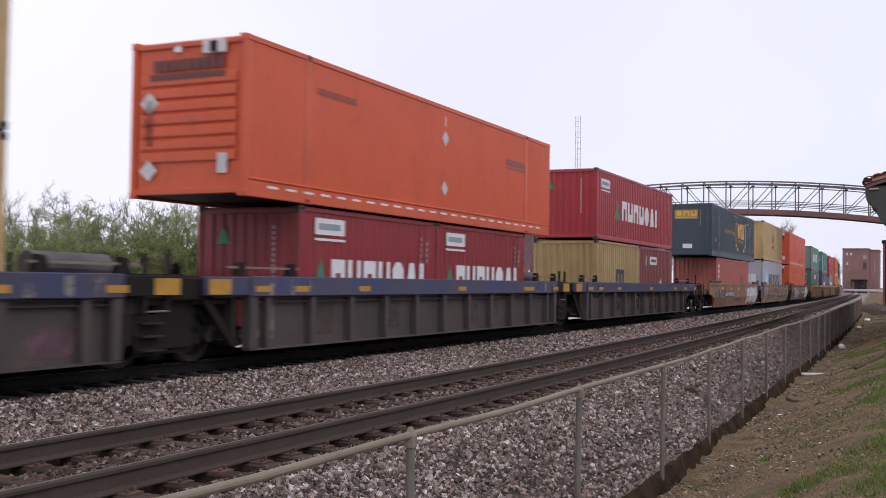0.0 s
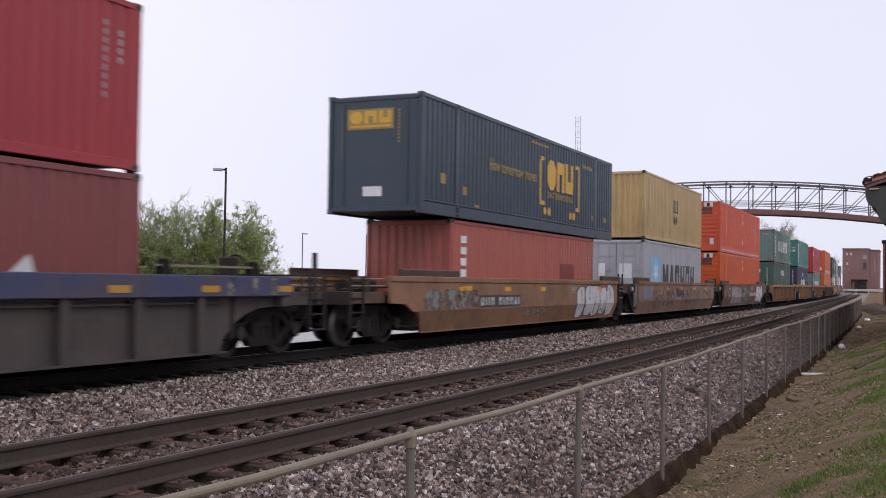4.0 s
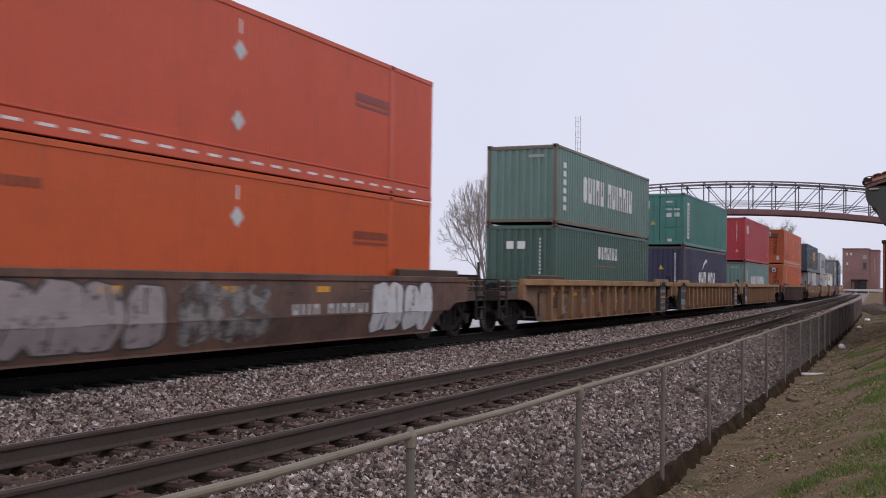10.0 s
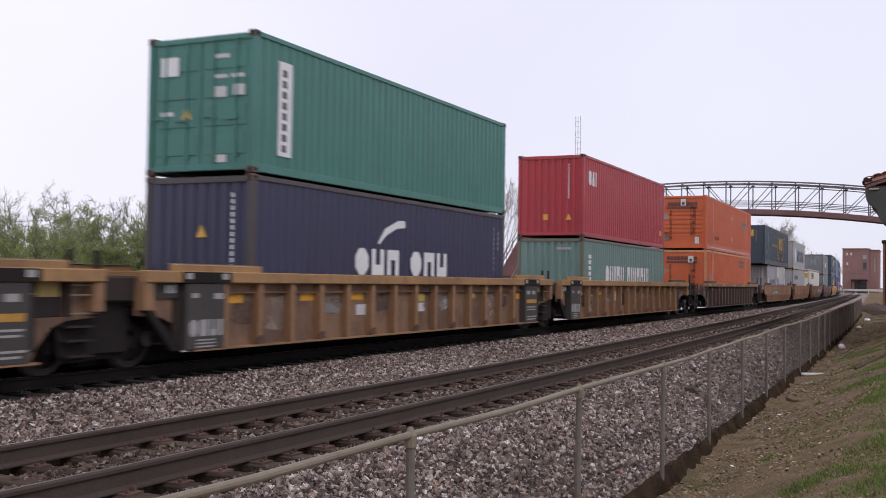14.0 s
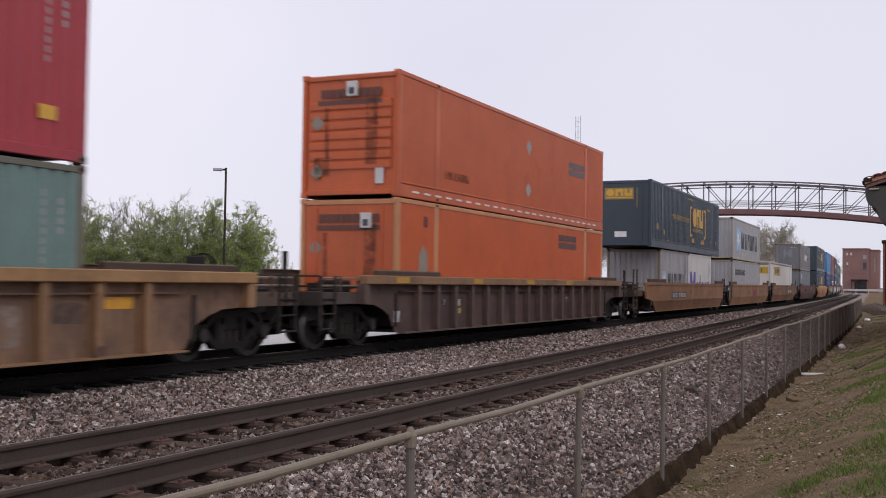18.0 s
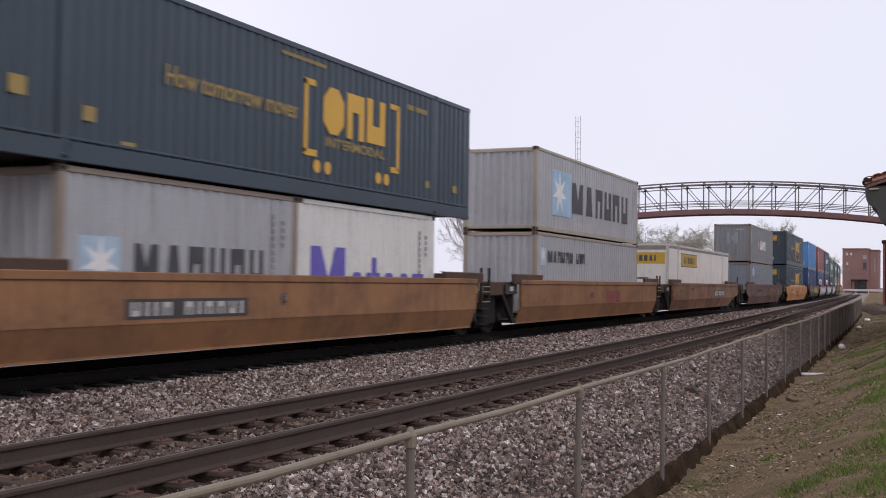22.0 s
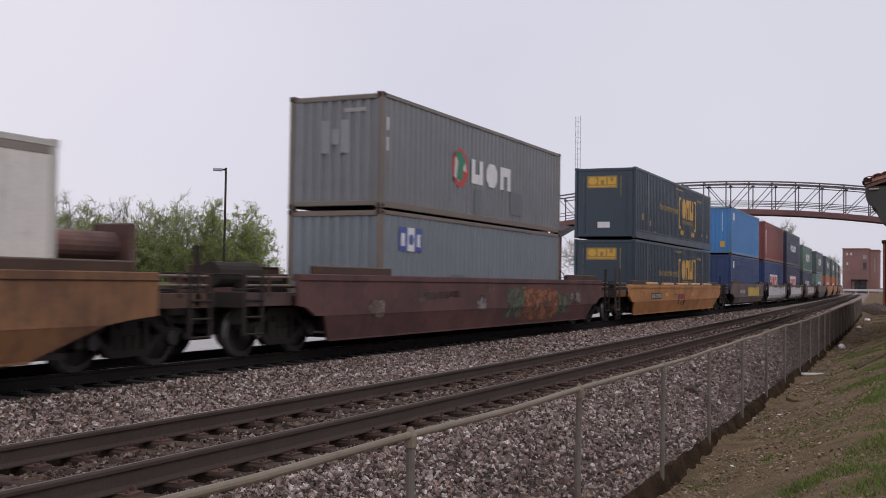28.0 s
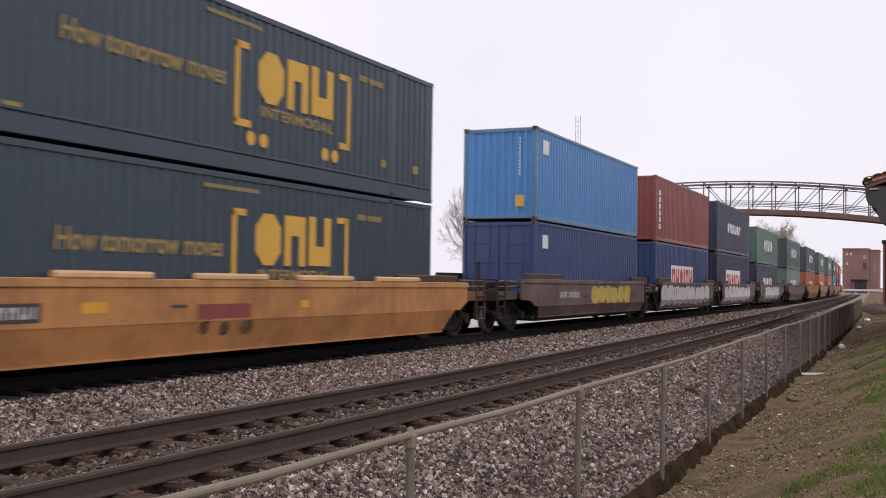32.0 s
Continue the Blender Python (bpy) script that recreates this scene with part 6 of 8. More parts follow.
@functools.lru_cache(None)
def car_paint(r, g, b):
    """Worn car paint: rust and road grime in large blotches, runs down the sides."""
    if r < 0.1:
        # black cars show dry rust and dust
        return surface("worn_car_paint", (r, g, b), 0.75, 0, (0.108, 0.078, 0.064), 0.55, 0.8, 14, 0.25, 0.4, 0.08, blotch=((0.10, 0.052, 0.038), 0.45, 1.5), edge=(0.44, 0.66))
    worn = (r * 0.34 + 0.016, g * 0.30 + 0.014, b * 0.34 + 0.014)
    return surface("worn_car_paint", (r, g, b), 0.70, 0, worn, 0.45 if r > 0.24 else 0.72, 0.8, 14, 0.25, 0.4 if r > 0.24 else 0.7, 0.08, blotch=((0.042, 0.028, 0.022), 0.3 if r > 0.24 else 0.6, 1.7), edge=(0.45, 0.63))


M_GRAF_W = sprayed("pale_sprayed_paint", (0.60, 0.57, 0.57))
M_GRAF_T = sprayed("pale_peeling_paint", (0.36, 0.275, 0.22), 0.40, 0.2, 0.8)
M_GRAF_K = sprayed("pinkish_sprayed_paint", (0.37, 0.305, 0.295), 0.30, 0.16, 0.92)
M_GRAF_D = sprayed("faint_rusty_patch", (0.125, 0.085, 0.072), 0.36, 0.3, 0.7)
M_FIGURE = surface("worn_white_figures", (0.50, 0.48, 0.46), 0.7, 0, (0.3, 0.28, 0.26), 0.5, 6, 30, 0)
M_SMEAR = sprayed("chalky_smear", (0.33, 0.27, 0.22), 0.36, 0.35, 0.6)
M_GRAF_G = sprayed("dull_sprayed_paint", (0.24, 0.215, 0.20), 0.42)
M_GRAF_P = sprayed("red_sprayed_paint", (0.24, 0.055, 0.048))
M_GRAF_V = sprayed("dusty_rose_paint", (0.17, 0.085, 0.105), 0.36, 0.2, 0.9)
M_GRAF_Y = sprayed("yellow_sprayed_paint", (0.52, 0.38, 0.08))
M_GRAF_B = sprayed("blue_grey_sprayed_paint", (0.20, 0.22, 0.27))
M_GRAF_R = sprayed("orange_sprayed_paint", (0.30, 0.12, 0.06), 0.42)
M_GRAF_N = sprayed("green_sprayed_paint", (0.10, 0.14, 0.09), 0.42)
M_FLAP = surface("pale_worn_yellow_paint", (0.70, 0.43, 0.22), 0.7, 0, (0.4, 0.24, 0.12), 0.6, 2, 25, 0.1)
M_PLATE_BK = surface("black_painted_plate", (0.045, 0.04, 0.038), 0.6)


def span(a, b):
    return (a, b) if a < b else (b, a)


def end_arch(sg, low_x, top_x, joint, zs, high=1.42, rise=0.0):
    """The outline of a side plate at one end, from below upwards: upright at a joint, an arch over the wheels at a coupler; rise: a long straight slope instead."""
    if joint == "arched":
        return [(sg * low_x, zs), (sg * (low_x + 0.12), 0.46), (sg * (low_x + 0.34), 0.70), (sg * (low_x + 0.62), 0.80), (sg * top_x, 0.84), (sg * top_x, high)]
    if joint:
        return [(sg * low_x, zs), (sg * top_x, max(zs, 0.9)), (sg * top_x, high)]
    if rise:
        return [(sg * (low_x + rise), zs), (sg * (low_x + rise * 1.4), 0.79), (sg * (low_x + rise * 1.8), 0.83), (sg * top_x, 0.84), (sg * top_x, high)]
    pts = [(sg * (low_x + dx), z) for dx, z in ((0.0, 0.2), (0.12, 0.42), (0.42, 0.66), (0.72, 0.80), (1.1, 0.90)) if z >= zs - 0.05]
    pts[0] = (pts[0][0], zs)
    return pts + [(sg * top_x, 0.93), (sg * top_x, high)]


def well_car(label, centre, kind, side_rgb, chord_rgb, left, right, half=8.9, rib_rgb=None, marks=(), seed=0, low=0.24, clips=False, chord=0.0, tank=False, tall=False, res=False, top=1.535, cut=3.78, rise=0.0, arched=False, tape=()):
    """One well of a container car. left, right: ('joint' or 'coupler', metres from the middle to that end)."""
    rnd = random.Random(seed)
    u = thing("well_car", label, "well car", "cars of the train")
    smat, cmat, rmat = car_paint(*side_rgb), car_paint(*chord_rgb), car_paint(*(rib_rgb or side_rgb))
    gear = M_BLACK if chord else M_DARK if arched else M_GUIDE
    fmat = car_paint(*[c * 0.4 + 0.016 for c in side_rgb])
    JL, JR = left[0] == "joint", right[0] == "joint"
    le, re_ = left[1], right[1]
    bl, br = le - (1.62 if JL else cut), re_ - (1.62 if JR else cut)
    tl, tr = le - ((0.42 if arched else 1.60) if JL else 1.95), re_ - ((0.42 if arched else 1.60) if JR else 1.95)
    if arched:
        JL, JR = JL and "arched", JR and "arched"
    for s in (-1, 1):
        if kind == "smooth":
            side = Mesh().prism(end_arch(1, br, tr, JR, FOLD, top - 0.115, rise) + end_arch(-1, bl, tl, JL, FOLD, top - 0.115, rise)[::-1], "y", *span(s * OUT, s * (OUT - 0.08)))
            part("side_plate", side, smat, u)
            al, ar = bl + ((rise or 0.42) if not JL else 0.0), br + ((rise or 0.42) if not JR else 0.0)
            skirt = Mesh()
            y0, y1 = s * OUT, s * (OUT - 0.17)
            t = -s * 0.06
            vs = [(-al, y0, FOLD), (ar, y0, FOLD), (br, y1, low), (-bl, y1, low), (-al, y0 + t, FOLD), (ar, y0 + t, FOLD), (br, y1 + t, low), (-bl, y1 + t, low)]
            skirt.add(vs, [(0, 1, 2, 3), (4, 7, 6, 5), (0, 4, 5, 1), (1, 5, 6, 2), (2, 6, 7, 3), (3, 7, 4, 0)])
            part("side_skirt", skirt, smat, u, "side plate that folds inwards below")
            part("seam", Mesh().box(-bl, br, *span(s * (OUT + 0.006), s * OUT), FOLD - 0.005, FOLD + 0.015), smat, u)
            part("bottom_lip", Mesh().box(-bl, br, *span(s * (OUT - 0.15), s * (OUT - 0.23)), low - 0.035, low), smat, u)
        else:
            plate = Mesh().prism(end_arch(1, br, tr, JR, low) + end_arch(-1, bl, tl, JL, low)[::-1], "y", *span(s * (OUT - 0.18), s * (OUT - 0.215)))
            part("side_plate", plate, smat, u)
            for lz in ((1.0, 1.075) if chord else (1.17,)):
                part("upper_ledge", Mesh().box(-bl, br, *span(s * (OUT - 0.10), s * (OUT - 0.18)), lz, lz + 0.025), smat, u)
            rib = Mesh().prism([(-0.05, low), (0.05, low), (0.075, 0.5), (0.075, 1.34), (-0.075, 1.34), (-0.075, 0.5)], "y", *span(s * (OUT - 0.02), s * (OUT - 0.18))).data("rib", rmat)
            spots = [-0.07 + 1.5 * k for k in range(-6, 7) if -bl + 0.2 < -0.07 + 1.5 * k < br - 0.2] if chord else [-0.05 + 1.035 * k for k in range(-9, 10) if -bl + 0.05 < -0.05 + 1.035 * k < br - 0.05]
            for x in spots:
                part("rib", rib, rmat, u, at=Matrix.Translation((x, 0, 0)))
            for x in spots[1::2] if arched and s < 0 else []:
                part("rib_foot", Mesh().prism([(x - 0.13, low + 0.02), (x + 0.12, low + 0.02), (x + 0.10, low + 0.13), (x + 0.02, low + 0.17), (x - 0.11, low + 0.12)], "y", -OUT + 0.012, -OUT + 0.03), M_RUST, u, "rusty foot of a rib")
            part("bottom_flange", Mesh().box(-bl, br, *span(s * OUT, s * (OUT - 0.2)), low - 0.03, low), rmat, u)
            for sg, J, tx in ((-1, JL, tl), (1, JR, tr)):
                part("end_post", Mesh().box(*span(sg * (tx - 0.22), sg * tx), *span(s * OUT, s * (OUT - 0.19)), low if J and not arched else 0.92, 1.36, 0.01), rmat, u)
        part("top_chord", Mesh().box(-tl, tr, *span(s * (OUT + 0.03), s * (OUT - 0.15)), top - chord if chord else top - 0.135 if kind == "smooth" else top - 0.19, top, 0.015), cmat, u)
        if chord and s < 0:
            for x in (-tl + 0.5, -tl + 1.15, -tl + 1.75, tr - 1.9, tr - 1.2, tr - 0.6):
                part("chord_stripe", Mesh().box(x, x + 0.16, -OUT - 0.036, -OUT - 0.03, top - chord + 0.02, top - 0.035), M_GRAF_G, u, "pale upright stripe on the chord")
            for x in (-tl + 0.1, -tl + 1.35, -4.4, 0.6, 5.2, tr - 0.4, tr - 2.6):
                part("chord_reflector", Mesh().box(x, x + 0.46, -OUT - 0.037, -OUT - 0.03, top - chord + 0.08, top - 0.17), M_DULLAMBER, u, "dusty amber reflector")
            for sg, J, tx, out in ((-1, JL, tl, 1.18), (1, JR, tr, 1.32)):
                if J:
                    # the chord runs on over the joint as a grimy frame with an amber plate at its end
                    part("chord_end", Mesh().box(*span(sg * tx, sg * (tx + out)), -OUT + 0.02, -OUT + 0.16, top - chord + 0.02, top - 0.02, 0.015), cmat if sg < 0 else M_BLACK, u, "end of the chord over the joint")
                    part("chord_reflector", Mesh().box(*span(sg * (tx + out - 0.62), sg * (tx + out - 0.02)), -OUT + 0.012, -OUT + 0.02, top - chord + 0.04, top - 0.06), M_DULLAMBER, u)
        if tape and s < 0:
            for x in tape:
                part("chord_reflector", Mesh().box(x, x + 0.62, -OUT - 0.037, -OUT - 0.03, top - 0.16, top - 0.03), M_DULLAMBER, u, "dusty amber reflector")
        if clips:
            for k in range(5):
                x = -7.19 + k * 3.05
                part("guide_flap", Mesh().box(x, x + 2.0, *span(s * (OUT + 0.05), s * (OUT - 0.10)), top - 0.02, top + 0.105, 0.035), M_FLAP, u, "raised pale yellow guide flap")
        # raised guides at both ends of the well
        for sg, J, dist in ((-1, JL, le), (1, JR, re_)):
            g0, g1 = (dist - 3.5, dist - 1.1) if J else (dist - 5.7, dist - 2.5)
            if chord:
                for d in (g0 + 0.3, g1 - 0.5):
                    part("guide_bracket", Mesh().prism([(sg * d, top), (sg * (d + 0.28), top), (sg * (d + 0.2), 1.70), (sg * (d + 0.06), 1.72)], "y", *span(s * 1.3, s * 1.42)), M_BLACK, u)
                part("guide_rail", Mesh().box(*span(sg * (g0 + 0.2), sg * g1), *span(s * 1.34, s * 1.40), 1.60, 1.64), M_GALV, u)
                continue
            gz = top + 0.15 if kind == "smooth" else top + 0.105
            gm = cmat if arched and J else M_GUIDE
            part("end_guide", Mesh().box(*span(sg * g0, sg * g1), *span(s * (OUT - 0.02), s * (OUT - 0.12)), top - 0.115, gz, 0.012), gm, u, "raised plate that guides the container")
            part("guide_edge", Mesh().box(*span(sg * g0, sg * g1), *span(s * (OUT - 0.05), s * (OUT - 0.16)), gz, gz + 0.014), M_GALV, u)
    part("well_floor", Mesh().box(-half + 0.6, half - 0.6, -1.25, 1.25, 0.26, 0.34), M_DARK, u)
    for i in range(6):
        x = -6.4 + i * 2.56
        part("cross_bearer", Mesh().box(x - 0.12, x + 0.12, -1.28, 1.28, 0.34, 0.42), M_DARK, u)
    # ends: d is the distance from the joint or the coupler
    for sg, (endk, dist) in ((-1, left), (1, right)):
        def at(d):
            return sg * (dist - d)

        hb = min(half - 0.5, dist - 1.35)
        part("end_bulkhead", Mesh().box(*span(sg * hb, sg * (hb + 0.08)), -1.38, 1.38, 0.4, 1.15), M_DARK, u)
        part("end_platform", Mesh().box(*span(sg * hb, at(0.42)), -1.25, 1.25, 0.98, 1.12, 0.02), M_DARK, u)
        part("draft_sill", Mesh().box(*span(sg * hb, at(0.42)), -0.35, 0.35, 0.6, 0.98), M_BLACK, u)
        if endk == "coupler":
            end = at(0.5)
            part("end_sill", Mesh().box(*span(end, at(0.38)), -1.4, 1.4, 0.9, 1.2, 0.02), M_DARK, u)
            part("coupler", Mesh().box(*span(end, at(0.0)), -0.13, 0.13, 0.72, 0.98, 0.04), M_BLACK, u)
            part("air_hose", Mesh().tube((end, -0.35, 0.8), (at(0.15), -0.3, 0.35), 0.03, n=6), M_BLACK, u)
            for s in (-1, 1):
                part("deck_fascia", Mesh().box(*span(at(0.4), at(2.0)), *span(s * 1.30, s * 1.36), 0.93, 1.18, 0.01), fmat, u, "rusty brown edge of the end deck")
                # black plate added inside the wheel arch so that it reads as deep shade
                part("wheel_shield", Mesh().box(*span(at(3.4), at(0.6)), *span(s * 0.55, s * 0.6), 0.45, 0.98), M_BLACK, u)
                for z in (1.31, 1.46):
                    part("grab_rail", Mesh().tube((at(0.45), s * 1.34, z), (at(2.0), s * 1.34, z), 0.02, n=6), M_GALV, u)
                for d in (0.46, 1.2):
                    part("rail_post", Mesh().box(*span(at(d), at(d + 0.07)), *span(s * 1.30, s * 1.36), 1.1, 1.5), M_GUIDE, u)
                lad = Mesh()
                y, x = s * 1.39, at(0.72)
                high = 2.02 if (tall and sg < 0) else 1.5
                for dx in (-0.27, 0.27):
                    lad.box(x + dx - 0.03, x + dx + 0.03, *span(y, y - s * 0.05), 0.42, high)
                for z in (0.45, 0.75, 1.05):
                    lad.tube((x - 0.27, y, z), (x + 0.27, y, z), 0.02, n=6)
                part("ladder", lad, M_GUIDE if tall else M_DARK, u)
            rail = Mesh().tube((at(0.5), -1.3, 1.5), (at(0.5), 1.3, 1.5), 0.02, n=6)
            for y in (-0.6, 0.6):
                rail.tube((at(0.5), y, 1.1), (at(0.5), y, 1.5), 0.02, n=6)
            part("end_rail", rail, M_DARK, u)
            if sg < 0 and res:
                part("air_reservoir", Mesh().tube((at(1.0), -0.2, 1.50), (at(2.4), -0.2, 1.50), 0.24, n=16), M_DARK, u, "dark round air reservoir")
            if sg > 0:
                wheel = Mesh()
                for i in range(16):
                    p = [(at(0.85), 0.5 + 0.28 * math.cos(2 * math.pi * j / 16), 1.62 + 0.28 * math.sin(2 * math.pi * j / 16)) for j in (i, i + 1)]
                    wheel.tube(p[0], p[1], 0.018, n=5)
                for i in range(4):
                    wheel.tube((at(0.85), 0.5, 1.62), (at(0.85), 0.5 + 0.28 * math.cos(math.pi * i / 2), 1.62 + 0.28 * math.sin(math.pi * i / 2)), 0.014, n=5)
                part("hand_brake", wheel, M_BLACK, u, "black hand brake wheel")
                part("brake_stand", Mesh().box(*span(at(0.95), at(1.15)), 0.35, 0.7, 1.1, 1.85, 0.02), M_DARK, u)
                part("stanchion", Mesh().box(*span(at(0.72), at(0.82)), -1.36, -1.30, 0.95, 1.95), M_DARK, u)
                if tank:
                    tmat = car_paint(0.16, 0.08, 0.06)
                    part("brake_cylinder", Mesh().tube((at(3.4), -0.1, 1.93), (at(1.45), -0.1, 1.93), 0.23, n=18), tmat, u, "round rusty brake reservoir")
                    part("reservoir_bracket", Mesh().box(*span(at(1.45), at(1.3)), -0.5, 0.3, 1.12, 2.3, 0.02), tmat, u)
                    part("reservoir_stand", Mesh().box(*span(at(3.1), at(2.9)), -0.4, 0.2, 1.12, 1.75, 0.02), M_DARK, u)
            for y in (-0.95, 0.55):
                part("brake_rod", Mesh().tube((at(0.7), y, 1.22), (sg * hb, y, 1.3), 0.025, n=6), M_DARK, u)
            part("slack_box", Mesh().box(*span(at(2.1), at(1.6)), -1.1, -0.55, 1.12, 1.42, 0.03), M_BLACK, u)
            part("valve", Mesh().tube((at(1.4), -0.6, 1.12), (at(1.4), -0.6, 1.36), 0.14, n=10), M_BLACK, u)
            add_bogie(u, at(2.05))
        else:
            part("joint_casting", Mesh().box(*span(at(0.9), at(0.0)), -0.42, 0.42, 0.66, 1.08, 0.05), M_BLACK, u)
            for s in (-1, 1):
                if sg > 0:
                    part("end_plate", Mesh().box(*span(at(1.62), at(1.05)), *span(s * 1.30, s * 1.36), 0.86, 1.42, 0.01), gear, u)
                    part("joint_sign", Mesh().box(*span(at(1.55), at(1.15)), *span(s * 1.36, s * 1.372), 1.14, 1.36), M_DULLYEL, u, "small amber reflector at the joint")
                    for d in (1.02, 0.48):
                        part("ladder_rail", Mesh().box(*span(at(d + 0.025), at(d - 0.025)), *span(s * 1.38, s * 1.44), 0.86, 1.80), M_DARK, u)
                    for z in (0.90, 1.16, 1.30):
                        part("ladder_rung", Mesh().tube((at(1.0), s * 1.44, z), (at(0.5), s * 1.44, z), 0.016, n=6), M_GALV, u)
                    st = Mesh().prism([(at(1.12), 0.84), (at(0.4), 0.84), (at(0.5), 0.20), (at(1.0), 0.20)], "y", *span(s * 1.20, s * 1.26))
                    part("step_frame", st, M_BLACK, u)
                    for z in (0.28, 0.50, 0.70):
                        part("step_tread", Mesh().box(*span(at(1.0), at(0.5)), *span(s * 1.26, s * 1.42), z, z + 0.03), M_DARK, u)
                else:
                    part("end_box", Mesh().box(*span(at(1.62), at(-0.35)), *span(s * 1.12, s * 1.32), 1.05, 1.44, 0.03), gear, u, "grimy box over the joint")
                    part("joint_panel", Mesh().box(*span(at(1.60), at(0.72)), *span(s * 1.37, s * 1.39), 1.10, 1.38), M_PLATE_BK, u, "dark panel with plain bars")
                    part("end_brace", Mesh().prism([(at(0.42), 1.06), (at(0.62), 1.06), (at(1.45), 0.26), (at(1.25), 0.26)], "y", *span(s * 1.30, s * 1.40)), M_BLACK, u)
                    # black fill added to keep the space beside the truck dark
                    part("end_web", Mesh().box(*span(at(0.45), at(-0.5)), *span(s * 1.12, s * 1.18), 0.30, 1.05), M_BLACK, u)
            # plates added behind the truck to stop daylight and blacken the gap
            for s in (-1, 1):
                part("truck_apron", Mesh().box(*span(at(2.5 if sg < 0 else 1.9), at(0.02)), *span(s * 0.52, s * 0.58), 0.05 if sg < 0 else 0.20, 1.0), M_BLACK, u)
            if sg < 0:
                for o in word("rrr", at(1.05), 1.18, 0.24, 0.13):
                    part("serial_bar", Mesh().prism(o, "y", -1.40, -1.392), M_CONCRETE, u)
            if chord and sg > 0:
                part("air_reservoir", Mesh().tube((at(2.3), -0.3, 1.62), (at(0.7), -0.3, 1.60), 0.18, n=16), car_paint(0.13, 0.12, 0.12), u, "grimy grey air reservoir over the joint")
                part("deck_box", Mesh().box(*span(at(0.7), at(-0.2)), -1.2, 0.3, 1.40, 1.48), M_DARK, u)
            if sg > 0:
                add_bogie(u, dist)
    # painted marks on the lineside face
    y = -OUT if kind == "smooth" else -(OUT - 0.18)
    for m in marks:
        what, x, z, w, h = m[:5]
        mat = {"white": M_GRAF_W, "grey": M_GRAF_G, "red": M_GRAF_P, "yellow": M_GRAF_Y, "orange": M_AMBER, "plate": M_PLATE_BK, "blue": M_GRAF_B, "rust": M_GRAF_R, "green": M_GRAF_N, "bars": M_FIGURE, "flap": M_GRAF_Y, "pale": M_GRAF_T, "pink": M_GRAF_K, "dim": M_GRAF_D, "figures": M_PLATE_BK, "rose": M_GRAF_V}[m[5]]
        if what == "spray":
            n = m[6]
            tall_ = kind == "smooth" and m[5] in ("white", "pink")
            zz, hh = (low + 0.05, 1.38 - low) if tall_ else (z, h)
            shapes = [blob(rnd, x + w * i / n, zz + rnd.uniform(-0.03, 0.03), w / n * rnd.uniform(1.0, 1.18), hh * rnd.uniform(0.9, 1.0)) for i in range(n)]
            for i, o in enumerate(shapes):
                if m[5] in ("white", "pink"):
                    cx, cz = sum(p for p, q in o) / len(o), sum(q for p, q in o) / len(o)
                    part("sprayed_outline", on_side([(cx + (p - cx) * 1.16, cz + (q - cz) * 1.07) for p, q in o], y, 0.003 + 0.0005 * (i % 2), low), M_PLATE_BK, u)
                part("sprayed_blob", on_side(o, y, 0.006 + 0.0012 * (i % 2), low), mat, u, "sprayed blob of paint" if i == 0 else "")
                if tall_:
                    # dark strokes inside the bubble
                    px, pz = x + w * (i + rnd.uniform(0.4, 0.7)) / n, zz + hh * rnd.choice((0.08, 0.5))
                    l, d = hh * rnd.uniform(0.28, 0.4), rnd.uniform(-0.14, 0.14)
                    part("sprayed_stroke", on_side([(px, pz), (px + 0.035, pz), (px + d + 0.035, pz + l), (px + d, pz + l)], y, 0.0105, low), M_PLATE_BK, u)
        elif what == "panel":
            # a flush black end panel with an amber strip and rows of plain bars
            board = part("end_panel", Mesh().box(x, x + w, -OUT - 0.008, -OUT + 0.2, z, z + h, 0.01), M_PLATE_BK, u, "black painted end panel with plain bars")
            front = -OUT - 0.012
            # the chord above it is grimy black, with pale squares
            part("chord_band", Mesh().box(x - 0.15, x + w + 0.15, -OUT - 0.036, -OUT - 0.02, top - 0.185, top - 0.012, 0.004), M_BLACK, u, "grimy black stretch of the top chord")
            for q in (x - 0.06, x + w - 0.12):
                part("chord_square", Mesh().box(q, q + 0.17, -OUT - 0.040, -OUT - 0.036, top - 0.13, top - 0.03), M_FAINT, u)
            if m[5] == "figures":
                part("reflector", Mesh().box(x + 0.12 * w, x + 0.3 * w, front, front + 0.004, z + h * 0.78, z + h * 0.85), M_FAINT, board, "small pale square")
                part("reflector", Mesh().box(x + 0.7 * w, x + 0.95 * w, front, front + 0.004, z + h * 0.76, z + h * 0.85), M_FAINT, board)
                for o in word("orui", x + 0.08 * w, z + h * 0.20, w * 0.86, h * 0.25, 0.25):
                    part("serial_bar", Mesh().prism(o, "y", front, front + 0.004), M_FAINT, board)
                for zz in (0.13, 0.08, 0.03):
                    part("serial_bar", Mesh().box(x + 0.25 * w, x + 0.75 * w, front, front + 0.004, z + h * zz, z + h * (zz + 0.022)), M_FAINT, board)
            else:
                part("reflector", Mesh().box(x + 0.1 * w, x + 0.9 * w, front, front + 0.004, z + h * 0.52, z + h * 0.62), M_DULLAMBER, board, "dusty amber strip")
                for zz, ww in ((0.40, 0.75), (0.33, 0.7), (0.14, 0.8), (0.07, 0.7)):
                    part("serial_bar", Mesh().box(x + 0.14 * w, x + (0.14 + ww) * w, front, front + 0.004, z + h * zz, z + h * (zz + 0.03)), M_FAINT, board)
